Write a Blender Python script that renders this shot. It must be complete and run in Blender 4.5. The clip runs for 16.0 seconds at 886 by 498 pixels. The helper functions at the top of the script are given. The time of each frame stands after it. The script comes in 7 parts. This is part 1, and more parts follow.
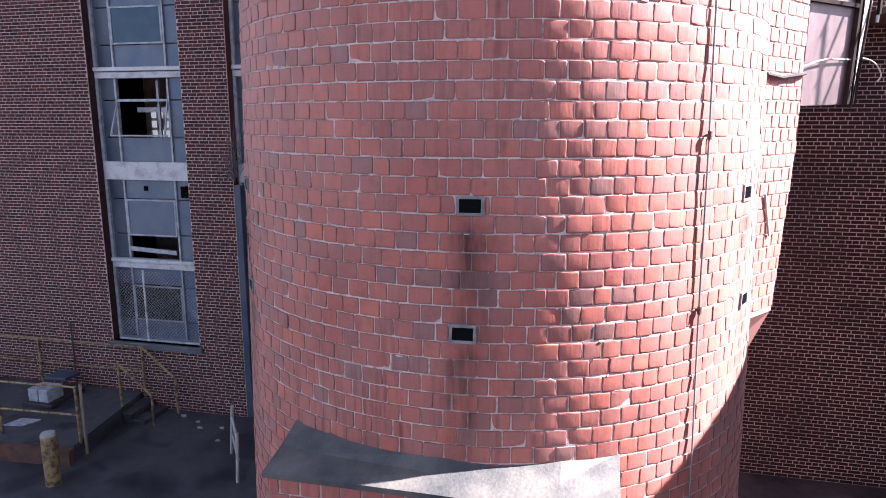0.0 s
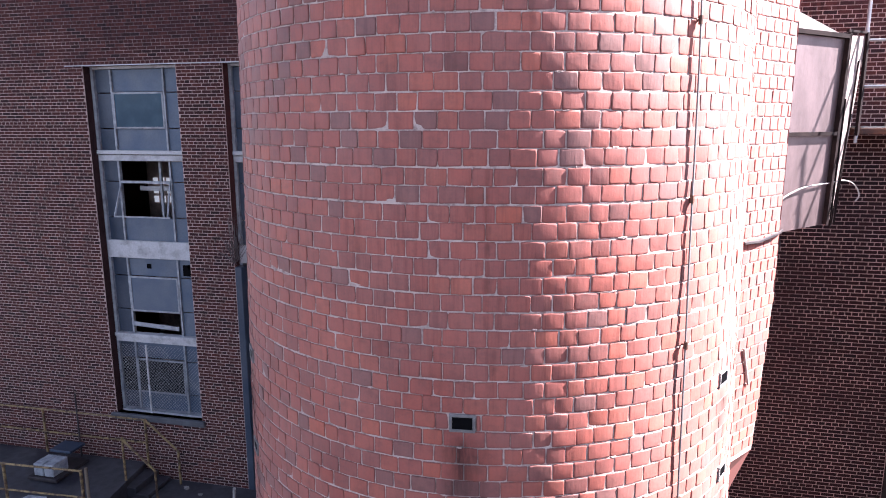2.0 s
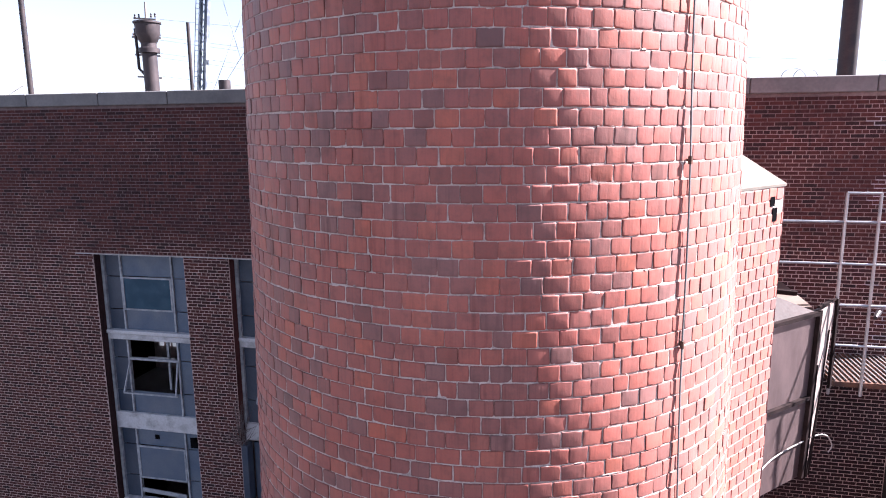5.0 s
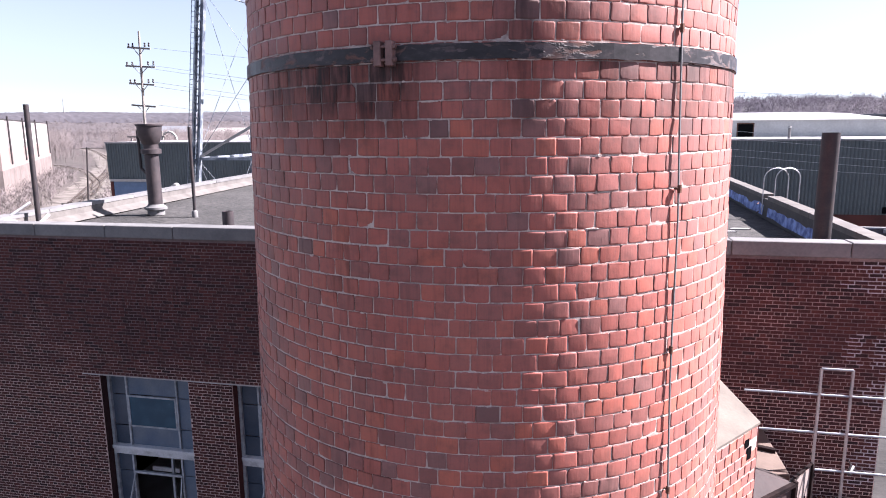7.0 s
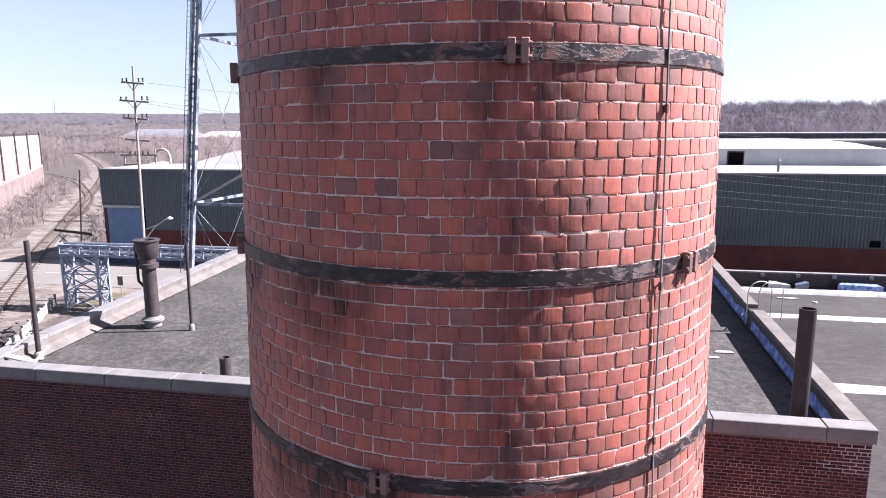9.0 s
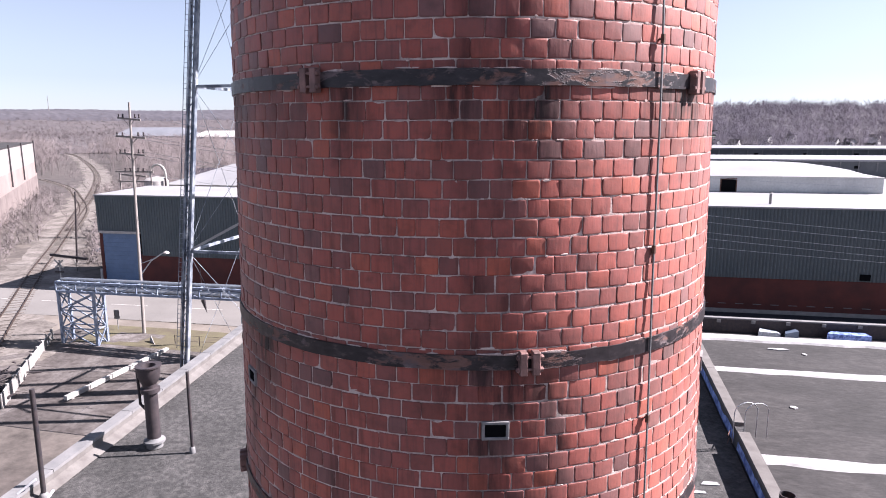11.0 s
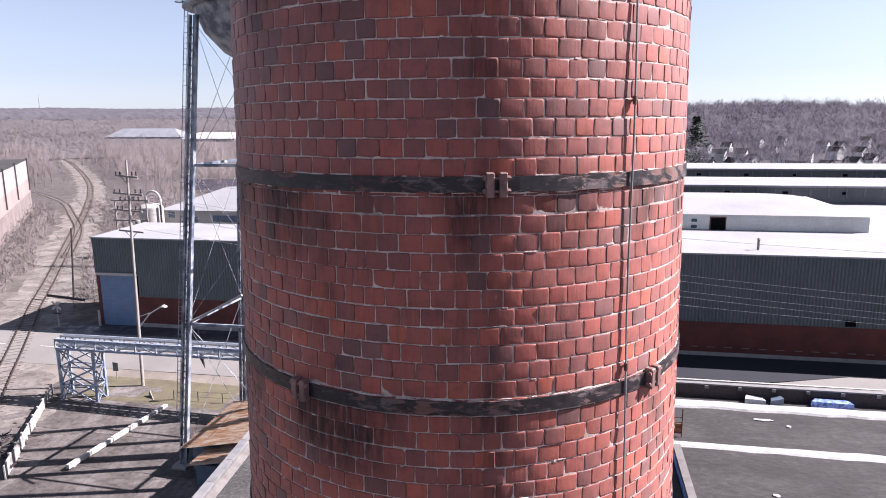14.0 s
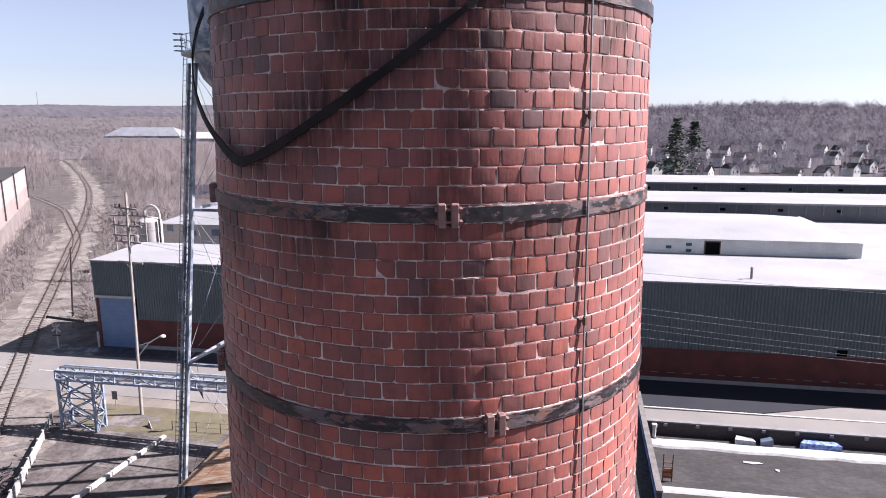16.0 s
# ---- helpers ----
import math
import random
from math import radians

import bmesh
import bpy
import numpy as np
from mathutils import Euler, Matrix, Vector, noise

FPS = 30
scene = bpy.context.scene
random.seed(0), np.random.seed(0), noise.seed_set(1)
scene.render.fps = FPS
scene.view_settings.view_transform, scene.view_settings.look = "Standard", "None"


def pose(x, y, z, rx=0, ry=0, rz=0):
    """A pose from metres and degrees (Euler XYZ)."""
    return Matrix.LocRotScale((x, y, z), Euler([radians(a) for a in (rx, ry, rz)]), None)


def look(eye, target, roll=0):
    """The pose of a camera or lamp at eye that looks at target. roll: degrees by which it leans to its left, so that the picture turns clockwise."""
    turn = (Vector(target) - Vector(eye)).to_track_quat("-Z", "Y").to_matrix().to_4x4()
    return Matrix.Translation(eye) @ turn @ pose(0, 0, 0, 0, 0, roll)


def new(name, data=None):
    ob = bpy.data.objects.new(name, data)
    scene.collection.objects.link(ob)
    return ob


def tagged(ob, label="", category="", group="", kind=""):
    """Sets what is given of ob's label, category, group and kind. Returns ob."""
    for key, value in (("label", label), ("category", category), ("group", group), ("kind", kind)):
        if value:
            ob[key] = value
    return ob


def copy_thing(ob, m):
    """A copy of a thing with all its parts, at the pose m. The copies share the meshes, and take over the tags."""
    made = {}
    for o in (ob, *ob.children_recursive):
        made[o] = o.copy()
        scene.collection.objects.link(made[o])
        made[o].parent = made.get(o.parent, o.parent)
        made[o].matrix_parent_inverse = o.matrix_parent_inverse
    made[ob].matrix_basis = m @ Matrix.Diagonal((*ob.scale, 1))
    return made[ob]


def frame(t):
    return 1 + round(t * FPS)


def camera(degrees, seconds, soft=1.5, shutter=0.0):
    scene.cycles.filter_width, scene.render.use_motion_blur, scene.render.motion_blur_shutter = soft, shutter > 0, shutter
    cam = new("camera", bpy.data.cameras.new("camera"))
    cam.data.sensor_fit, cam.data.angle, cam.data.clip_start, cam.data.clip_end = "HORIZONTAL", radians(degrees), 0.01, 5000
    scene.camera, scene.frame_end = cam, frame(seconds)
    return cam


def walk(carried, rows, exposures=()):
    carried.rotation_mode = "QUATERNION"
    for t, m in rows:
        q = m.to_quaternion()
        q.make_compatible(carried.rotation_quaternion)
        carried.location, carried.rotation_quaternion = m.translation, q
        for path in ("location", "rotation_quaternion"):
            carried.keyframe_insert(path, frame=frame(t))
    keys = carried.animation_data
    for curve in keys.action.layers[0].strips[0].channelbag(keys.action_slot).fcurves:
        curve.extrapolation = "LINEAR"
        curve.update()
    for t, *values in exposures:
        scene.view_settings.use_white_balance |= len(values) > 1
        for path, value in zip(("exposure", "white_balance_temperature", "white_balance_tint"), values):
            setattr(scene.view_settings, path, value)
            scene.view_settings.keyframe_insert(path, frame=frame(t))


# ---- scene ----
cam = camera(67.5, 16.0, soft=1.0)
PATH = [
    (0, (1.077, -6.985, 6.307), (0.628, -5.074, 5.922), -0.0),
    (0.5, (1.081, -7.009, 6.754), (0.633, -5.098, 6.372), -0.1),
    (1, (1.106, -7.025, 7.142), (0.66, -5.113, 6.763), -0.1),
    (1.5, (1.119, -7.017, 7.478), (0.673, -5.104, 7.101), -0.2),
    (2, (1.118, -7.015, 7.904), (0.675, -5.101, 7.529), -0.2),
    (2.5, (1.097, -6.991, 8.414), (0.656, -5.076, 8.041), -0.2),
    (3, (1.033, -6.991, 8.967), (0.593, -5.075, 8.599), -0.2),
    (3.5, (0.979, -6.956, 9.621), (0.544, -5.038, 9.256), -0.3),
    (4, (0.982, -6.927, 10.255), (0.551, -5.008, 9.893), -0.3),
    (4.5, (1.027, -6.938, 10.94), (0.6, -5.018, 10.582), -0.4),
    (7, (0.984, -7.004, 14.335), (0.584, -5.078, 13.975), -0.5),
    (7.5, (0.97, -7.006, 15.053), (0.576, -5.079, 14.695), -0.4),
    (8, (1.022, -6.975, 15.831), (0.633, -5.046, 15.474), -0.4),
    (8.5, (0.996, -6.937, 16.675), (0.611, -5.006, 16.32), -0.4),
    (9, (0.997, -6.832, 17.489), (0.617, -4.901, 17.133), -0.3),
    (9.5, (1.013, -6.769, 18.288), (0.638, -4.837, 17.933), -0.2),
    (10, (1.026, -6.682, 19.172), (0.654, -4.749, 18.814), -0.1),
    (12.5, (0.889, -6.616, 24.221), (0.534, -4.684, 23.844), -0.4),
    (13, (0.912, -6.659, 25.07), (0.56, -4.727, 24.692), -0.4),
    (13.5, (0.932, -6.657, 25.976), (0.583, -4.725, 25.598), -0.4),
    (14, (1.021, -6.617, 26.853), (0.673, -4.685, 26.473), -0.4),
    (14.5, (1.033, -6.652, 27.754), (0.687, -4.719, 27.374), -0.3),
    (15, (1.118, -6.648, 28.637), (0.773, -4.716, 28.254), -0.3),
    (15.5, (1.222, -6.603, 29.491), (0.877, -4.671, 29.106), -0.3),
    (16, (1.28, -6.593, 30.264), (0.936, -4.661, 29.876), -0.2),
]
EXPOSE = [(0.0, 3.28), (1.5, 3.26), (3.0, 3.15), (4.5, 2.94), (7.0, 2.46), (9.0, 2.34), (10.0, 2.24), (12.5, 2.12), (16.0, 2.01)]
walk(cam, [(t, look(eye, target, roll)) for t, eye, target, roll in PATH], [(t, stops, 6100, 22) for t, stops in EXPOSE])

# ---- world, sun ----
SUN_AZ, SUN_EL = radians(18.0), radians(41.0)     # azimuth counted from +x towards +y
world = bpy.data.worlds.new("sky")
scene.world = world
world.use_nodes = True
wn, wl = world.node_tree.nodes, world.node_tree.links
sky = wn.new("ShaderNodeTexSky")
sky.sky_type = "NISHITA"
sky.sun_disc = False
sky.sun_elevation = SUN_EL
sky.sun_rotation = math.pi / 2 - SUN_AZ
sky.altitude = 200
sky.air_density, sky.dust_density, sky.ozone_density = 1.0, 0.3, 2.0
hazy = wn.new("ShaderNodeHueSaturation")          # thin winter haze pales the blue
hazy.inputs["Saturation"].default_value, hazy.inputs["Value"].default_value = 0.44, 0.64
tint = wn.new("ShaderNodeMix")
tint.data_type, tint.blend_type = "RGBA", "MULTIPLY"
tint.inputs[0].default_value, tint.inputs[7].default_value = 1.0, (0.93, 1.0, 1.09, 1)
wl.new(sky.outputs[0], hazy.inputs["Color"])
wl.new(hazy.outputs[0], tint.inputs[6])
wl.new(tint.outputs[2], wn["Background"].inputs[0])
wn["Background"].inputs[1].default_value = 0.05
sun_data = bpy.data.lights.new("sun", "SUN")
sun_data.energy, sun_data.angle, sun_data.color = 4.4, radians(0.53), (1.0, 0.94, 0.86)
sun = new("sun", sun_data)
to_sun = Vector((math.cos(SUN_AZ) * math.cos(SUN_EL), math.sin(SUN_AZ) * math.cos(SUN_EL), math.sin(SUN_EL)))
sun.matrix_world = look(to_sun * 60, (0, 0, 0))

# ---- materials ----
def mat(name, rough=0.8, metal=0.0, spec=0.4, sheen=0.0):
    m = bpy.data.materials.new(name)
    m.use_nodes = True
    b = m.node_tree.nodes["Principled BSDF"]
    b.inputs["Roughness"].default_value, b.inputs["Metallic"].default_value = rough, metal
    b.inputs["Specular IOR Level"].default_value = spec
    b.inputs["Sheen Weight"].default_value, b.inputs["Sheen Roughness"].default_value = sheen, 0.55
    b.inputs["Sheen Tint"].default_value = (0.95, 0.78, 0.7, 1)
    return m


class Tree:
    """Short hand for a material's nodes."""

    def __init__(self, m):
        self.t, self.n, self.l = m.node_tree, m.node_tree.nodes, m.node_tree.links
        self.b = self.n["Principled BSDF"]

    def node(self, kind, **sets):
        n = self.n.new(kind)
        for k, v in sets.items():
            setattr(n, k, v)
        return n

    def pos(self, scale=(1, 1, 1), local=False):
        src = self.node("ShaderNodeTexCoord").outputs["Object"] if local else self.node("ShaderNodeNewGeometry").outputs["Position"]
        mp = self.node("ShaderNodeMapping")
        mp.inputs["Scale"].default_value = scale
        self.l.new(src, mp.inputs["Vector"])
        return mp.outputs[0]

    def noise(self, vec, scale, detail=4, rough=0.55, distort=0.0):
        n = self.node("ShaderNodeTexNoise")
        n.inputs["Scale"].default_value, n.inputs["Detail"].default_value = scale, detail
        n.inputs["Roughness"].default_value, n.inputs["Distortion"].default_value = rough, distort
        self.l.new(vec, n.inputs["Vector"])
        return n.outputs["Fac"]

    def ramp(self, fac, stops):
        r = self.node("ShaderNodeValToRGB")
        els = r.color_ramp.elements
        while len(els) < len(stops):
            els.new(0.5)
        for e, (p, c) in zip(els, stops):
            e.position, e.color = p, (*c, 1) if len(c) == 3 else c
        self.l.new(fac, r.inputs[0])
        return r.outputs[0]

    def span(self, fac, lo, hi, a=0.0, b=1.0):
        r = self.node("ShaderNodeMapRange")
        for k, v in zip(("From Min", "From Max", "To Min", "To Max"), (lo, hi, a, b)):
            r.inputs[k].default_value = v
        self.l.new(fac, r.inputs["Value"])
        return r.outputs[0]

    def mix(self, fac, a, b, blend="MIX"):
        m = self.node("ShaderNodeMix", data_type="RGBA", blend_type=blend)
        for sock, v in ((m.inputs[0], fac), (m.inputs[6], a), (m.inputs[7], b)):
            if isinstance(v, (int, float)):
                sock.default_value = v
            elif isinstance(v, tuple):
                sock.default_value = (*v, 1)
            else:
                self.l.new(v, sock)
        return m.outputs[2]

    def math(self, op, a, b=0.0):
        m = self.node("ShaderNodeMath", operation=op)
        for sock, v in ((m.inputs[0], a), (m.inputs[1], b)):
            if isinstance(v, (int, float)):
                sock.default_value = v
            else:
                self.l.new(v, sock)
        return m.outputs[0]

    def color(self, c):
        self.l.new(c, self.b.inputs["Base Color"])

    def rough(self, r):
        self.l.new(r, self.b.inputs["Roughness"])

    def bump(self, h, strength=0.3, dist=0.01):
        n = self.node("ShaderNodeBump")
        n.inputs["Strength"].default_value, n.inputs["Distance"].default_value = strength, dist
        self.l.new(h, n.inputs["Height"])
        self.l.new(n.outputs[0], self.b.inputs["Normal"])


def worn(name, base, other, scale=3.0, rough=0.8, metal=0.0, grain=40.0, bump=0.25, lo=0.35, hi=0.7, stretch=(1, 1, 1), local=False, dist=0.005):
    """Two colours in patches, fine grain in shade and relief."""
    m = mat(name, rough, metal)
    t = Tree(m)
    v = t.pos(stretch, local)
    big = t.span(t.noise(v, scale, 5), lo, hi)
    fine = t.noise(v, grain, 3)
    c = t.mix(big, base, other)
    t.color(t.mix(0.35, c, t.ramp(fine, [(0.3, (0.45, 0.45, 0.45)), (0.7, (1, 1, 1))]), "MULTIPLY"))
    t.rough(t.span(fine, 0.2, 0.8, max(0.05, rough - 0.12), min(1, rough + 0.1)))
    t.bump(fine, bump, dist)
    return m


def brick_mat(name, stops, soot_shade, grain=60.0, spec=0.45, rough=0.5, stain=True, sheen=0.0, tinted=True, flue=False):
    """Brick faces: a colour for each brick, mottling, dark runs."""
    m = mat(name, rough, 0.0, spec, sheen)
    t = Tree(m)
    geo = t.node("ShaderNodeNewGeometry")
    info = t.node("ShaderNodeObjectInfo")
    rnd = t.math("FRACT", t.math("ADD", geo.outputs["Random Per Island"], info.outputs["Random"]))
    c = t.ramp(rnd, stops)
    v = t.pos()
    mott = t.noise(v, 9.0, 5, 0.6)
    c = t.mix(0.75, c, t.ramp(mott, [(0.28, (0.5, 0.44, 0.46)), (0.5, (0.95, 0.92, 0.92)), (0.75, (1.12, 1.02, 0.98))]), "MULTIPLY")
    runs = t.noise(t.pos((14, 14, 0.9)), 1.0, 4, 0.6)
    patch = t.noise(t.pos((0.55, 0.55, 0.5)), 1.0, 3)
    dirt_shade = t.math("MULTIPLY", t.span(runs, 0.5, 0.72), t.span(patch, 0.45, 0.65))
    if stain:
        at = t.node("ShaderNodeAttribute", attribute_name="soot_shade")
        sharp = t.span(t.noise(t.pos((22, 22, 3)), 1.0, 4, 0.6), 0.3, 0.62)
        dirt_shade = t.math("MAXIMUM", t.math("MULTIPLY", dirt_shade, 0.55), t.math("MULTIPLY", at.outputs["Fac"], t.span(sharp, 0, 1, 0.45, 1.0)))
    if tinted:
        # Pinkish glare put into the colour of the lower bricks.
        low_glare = t.math("MULTIPLY", t.span(t.node("ShaderNodeSeparateXYZ").outputs[2], 21.0, 6.0), t.span(t.noise(t.pos((1.5, 1.5, 0.8)), 1.0, 4), 0.25, 0.75, 0.05, 0.24))
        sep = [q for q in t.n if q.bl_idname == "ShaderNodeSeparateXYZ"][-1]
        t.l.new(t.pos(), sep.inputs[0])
        c = t.mix(low_glare, c, (0.66, 0.33, 0.29))
        smoke = t.math("MULTIPLY", t.span(sep.outputs[2], 12.0, 28.0), t.span(t.noise(t.pos((0.8, 0.8, 0.5)), 1.0, 4), 0.3, 0.7, 0.0, 0.2))
        streak = t.math("MULTIPLY", t.span(t.noise(t.pos((38, 38, 2.2)), 1.0, 3, 0.6), 0.5, 0.75), t.span(sep.outputs[2], 6.0, 18.0, 0.15, 0.42))
        smoke = t.math("MAXIMUM", smoke, streak)
        odd = t.math("GREATER_THAN", t.math("FRACT", t.math("MULTIPLY", rnd, 7.31)), t.span(sep.outputs[2], 8.0, 22.0, 0.985, 0.83))
        smoke = t.math("MAXIMUM", smoke, t.math("MULTIPLY", odd, 0.34))
        smoke = t.math("ADD", smoke, t.math("MULTIPLY", t.span(sep.outputs[2], 25.5, 31.0), 0.33))
        c = t.mix(smoke, c, (0.05, 0.022, 0.025))
    if flue:                                       # shade of the deep corner below the duct, put into the colour
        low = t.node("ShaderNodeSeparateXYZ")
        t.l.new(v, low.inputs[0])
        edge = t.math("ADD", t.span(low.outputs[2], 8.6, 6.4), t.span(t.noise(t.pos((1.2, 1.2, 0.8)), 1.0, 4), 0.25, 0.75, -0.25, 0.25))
        dirt_shade = t.math("MAXIMUM", dirt_shade, t.math("MULTIPLY", t.span(low.outputs[0], 2.0, 2.9), t.span(edge, 0.1, 0.7, 0.0, 0.8)))
    c = t.mix(dirt_shade, c, soot_shade)
    t.l.new(t.span(dirt_shade, 0.0, 0.8, spec, spec * 0.15), t.b.inputs["Specular IOR Level"])   # soot and painted shade are matt
    fine = t.noise(v, grain, 4, 0.6)
    c = t.mix(0.4, c, t.ramp(fine, [(0.3, (0.6, 0.6, 0.6)), (0.65, (1.05, 1.05, 1.05))]), "MULTIPLY")
    t.color(c)
    t.rough(t.span(fine, 0.25, 0.75, rough - 0.14, rough + 0.16))
    ribs = t.noise(t.pos((45, 45, 5)), 1.0, 3, 0.5)
    t.bump(t.math("ADD", t.math("MULTIPLY", fine, 0.45), t.math("ADD", mott, t.math("MULTIPLY", ribs, 0.8))), 0.35, 0.004)
    return m


M = {}
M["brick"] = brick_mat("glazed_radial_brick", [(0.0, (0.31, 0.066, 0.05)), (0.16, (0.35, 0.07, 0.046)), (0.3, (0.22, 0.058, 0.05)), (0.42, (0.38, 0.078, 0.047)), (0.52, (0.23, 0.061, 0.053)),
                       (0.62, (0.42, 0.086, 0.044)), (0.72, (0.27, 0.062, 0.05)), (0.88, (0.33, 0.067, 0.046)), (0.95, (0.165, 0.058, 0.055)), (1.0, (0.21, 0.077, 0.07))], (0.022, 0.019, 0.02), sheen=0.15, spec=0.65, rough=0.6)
cm = mat("lime_mortar", 0.95)                      # pale joints, washed out and sooty in patches higher up
t = Tree(cm)
v = t.pos()
hi = t.node("ShaderNodeSeparateXYZ")
t.l.new(v, hi.inputs[0])
c = t.mix(t.span(t.noise(v, 3.0, 5), 0.35, 0.7), (0.57, 0.46, 0.425), (0.42, 0.335, 0.31))
lost = t.math("ADD", t.span(t.noise(v, 5.0, 6, 0.7), 0.3, 0.7), t.span(hi.outputs[2], 8.0, 32.0, -1.0, -0.4))
c = t.mix(t.span(lost, 0.35, 0.6), c, (0.05, 0.035, 0.036))
c = t.mix(t.span(t.noise(v, 16.0, 5, 0.65), 0.48, 0.66, 0.0, 0.65), c, (0.16, 0.1, 0.095))
black = t.node("ShaderNodeAttribute", attribute_name="soot_shade")
c = t.mix(t.math("MULTIPLY", black.outputs["Fac"], t.span(t.noise(t.pos((22, 22, 3)), 1.0, 4, 0.6), 0.3, 0.62, 0.5, 1.0)), c, (0.03, 0.026, 0.028))
t.color(t.mix(0.35, c, t.ramp(t.noise(v, 90.0, 3), [(0.3, (0.65, 0.65, 0.65)), (0.6, (1.05, 1.05, 1.05))]), "MULTIPLY"))
t.bump(t.noise(v, 90.0, 3), 0.6, 0.005)
M["mortar"] = cm
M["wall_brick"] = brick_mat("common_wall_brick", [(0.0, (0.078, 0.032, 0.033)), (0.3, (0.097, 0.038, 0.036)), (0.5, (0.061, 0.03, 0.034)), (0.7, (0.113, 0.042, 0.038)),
                            (0.87, (0.04, 0.026, 0.029)), (1.0, (0.062, 0.029, 0.028))], (0.022, 0.019, 0.022), rough=0.9, spec=0.1, stain=False, tinted=False, flue=True)
wm = mat("wall_mortar", 0.95)                      # pale joints, dark where repointed higher up
t = Tree(wm)
v = t.pos()
hi = t.node("ShaderNodeSeparateXYZ")
t.l.new(v, hi.inputs[0])
old = t.math("ADD", t.span(t.noise(t.pos((0.5, 0.5, 0.9)), 1.0, 5, 0.65), 0.3, 0.7, 0.3, 0.8), t.span(hi.outputs[2], 8.3, 9.9, -0.4, 0.22))
old = t.math("SUBTRACT", old, t.span(hi.outputs[0], 0.5, 4.0, 0.0, 0.16))
old = t.math("ADD", old, t.math("MULTIPLY", t.span(hi.outputs[2], 8.2, 6.8), t.span(hi.outputs[0], 1.5, 3.0, 0.0, 0.45)))   # shade below the duct, painted into the joints
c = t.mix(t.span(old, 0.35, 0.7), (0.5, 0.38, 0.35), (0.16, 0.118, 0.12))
t.color(t.mix(0.5, c, t.ramp(t.noise(v, 7.0, 5, 0.7), [(0.35, (0.4, 0.4, 0.4)), (0.6, (1.1, 1.1, 1.1))]), "MULTIPLY"))
t.bump(t.noise(v, 60.0), 0.4, 0.004)
M["wall_mortar"] = wm
M["white_mortar"] = worn("efflorescence_mortar", (0.52, 0.49, 0.52), (0.26, 0.23, 0.25), 4, 0.95, 0, 60, 0.4)
bm_ = mat("flaking_band_paint", 0.55, 0.15)         # black paint flaking off rust and old primer
t = Tree(bm_)
flake = t.noise(t.pos((6, 6, 15)), 1.0, 6, 0.68, 0.5)
lost = t.span(t.math("ADD", flake, t.span(t.noise(t.pos(), 1.3, 3), 0.3, 0.7, -0.13, 0.13)), 0.525, 0.6)
under = t.ramp(t.noise(t.pos((3, 3, 9)), 1.0, 5, 0.6), [(0.3, (0.1, 0.046, 0.036)), (0.45, (0.16, 0.088, 0.074)), (0.55, (0.1, 0.078, 0.083)), (0.7, (0.19, 0.145, 0.14))])
paint = t.ramp(t.noise(t.pos((9, 9, 20)), 1.0, 5, 0.6), [(0.35, (0.011, 0.009, 0.011)), (0.58, (0.026, 0.021, 0.025)), (0.7, (0.07, 0.052, 0.054))])
t.color(t.mix(lost, paint, under))
t.rough(t.span(lost, 0.0, 1.0, 0.45, 0.8))
t.bump(t.math("SUBTRACT", t.math("MULTIPLY", t.noise(t.pos(), 60.0, 3), 0.3), lost), 0.6, 0.003)
M["band"] = bm_
M["strap"] = worn("sooty_strap", (0.014, 0.012, 0.013), (0.028, 0.022, 0.022), 5, 0.75, 0.2, 60, 0.6)
M["rust"] = worn("rusty_steel", (0.16, 0.075, 0.05), (0.07, 0.045, 0.04), 6, 0.8, 0.3, 70, 0.5)
M["clamp"] = worn("primer_red_steel", (0.27, 0.155, 0.14), (0.12, 0.075, 0.07), 9, 0.65, 0.3, 60, 0.4)
M["galv"] = worn("galvanised_steel", (0.5, 0.51, 0.53), (0.33, 0.35, 0.38), 4, 0.42, 0.8, 50, 0.15)
M["dark"] = mat("black_void", 1.0, 0.0, 0.0)
Tree(M["dark"]).b.inputs["Base Color"].default_value = (0.006, 0.006, 0.007, 1)
M["vent"] = worn("grey_vent_tile", (0.26, 0.25, 0.25), (0.14, 0.13, 0.13), 14, 0.8, 0, 60, 0.4)
M["concrete"] = worn("concrete", (0.32, 0.304, 0.288), (0.216, 0.208, 0.2), 1.2, 0.9, 0, 30, 0.4)
M["coping"] = worn("stone_coping", (0.195, 0.19, 0.193), (0.125, 0.125, 0.13), 1.5, 0.8, 0, 25, 0.3)
M["sill"] = worn("dark_stone_sill", (0.12, 0.125, 0.14), (0.07, 0.075, 0.088), 3, 0.8, 0, 25, 0.3)
M["coat"] = worn("weathered_parapet_coat", (0.152, 0.141, 0.134), (0.096, 0.086, 0.082), 2.0, 0.85, 0, 25, 0.4)
M["dark_iron"] = worn("dark_angle_iron", (0.012, 0.008, 0.009), (0.03, 0.02, 0.02), 6, 0.8, 0, 40, 0.3)
M["white_paint"] = worn("chalky_white_paint", (0.4, 0.384, 0.368), (0.288, 0.272, 0.256), 2.5, 0.7, 0, 30, 0.2, 0.5, 0.8)
M["flashing"] = worn("lead_flashing", (0.16, 0.15, 0.14), (0.06, 0.065, 0.07), 3, 0.6, 0.3, 40, 0.5)
M["frame"] = worn("blue_grey_window_panel", (0.085, 0.125, 0.19), (0.15, 0.18, 0.225), 1.5, 0.45, 0.1, 40, 0.15)
M["frame_dark"] = worn("dark_blue_window_panel", (0.03, 0.05, 0.085), (0.08, 0.1, 0.135), 1.2, 0.4, 0.1, 40, 0.15)
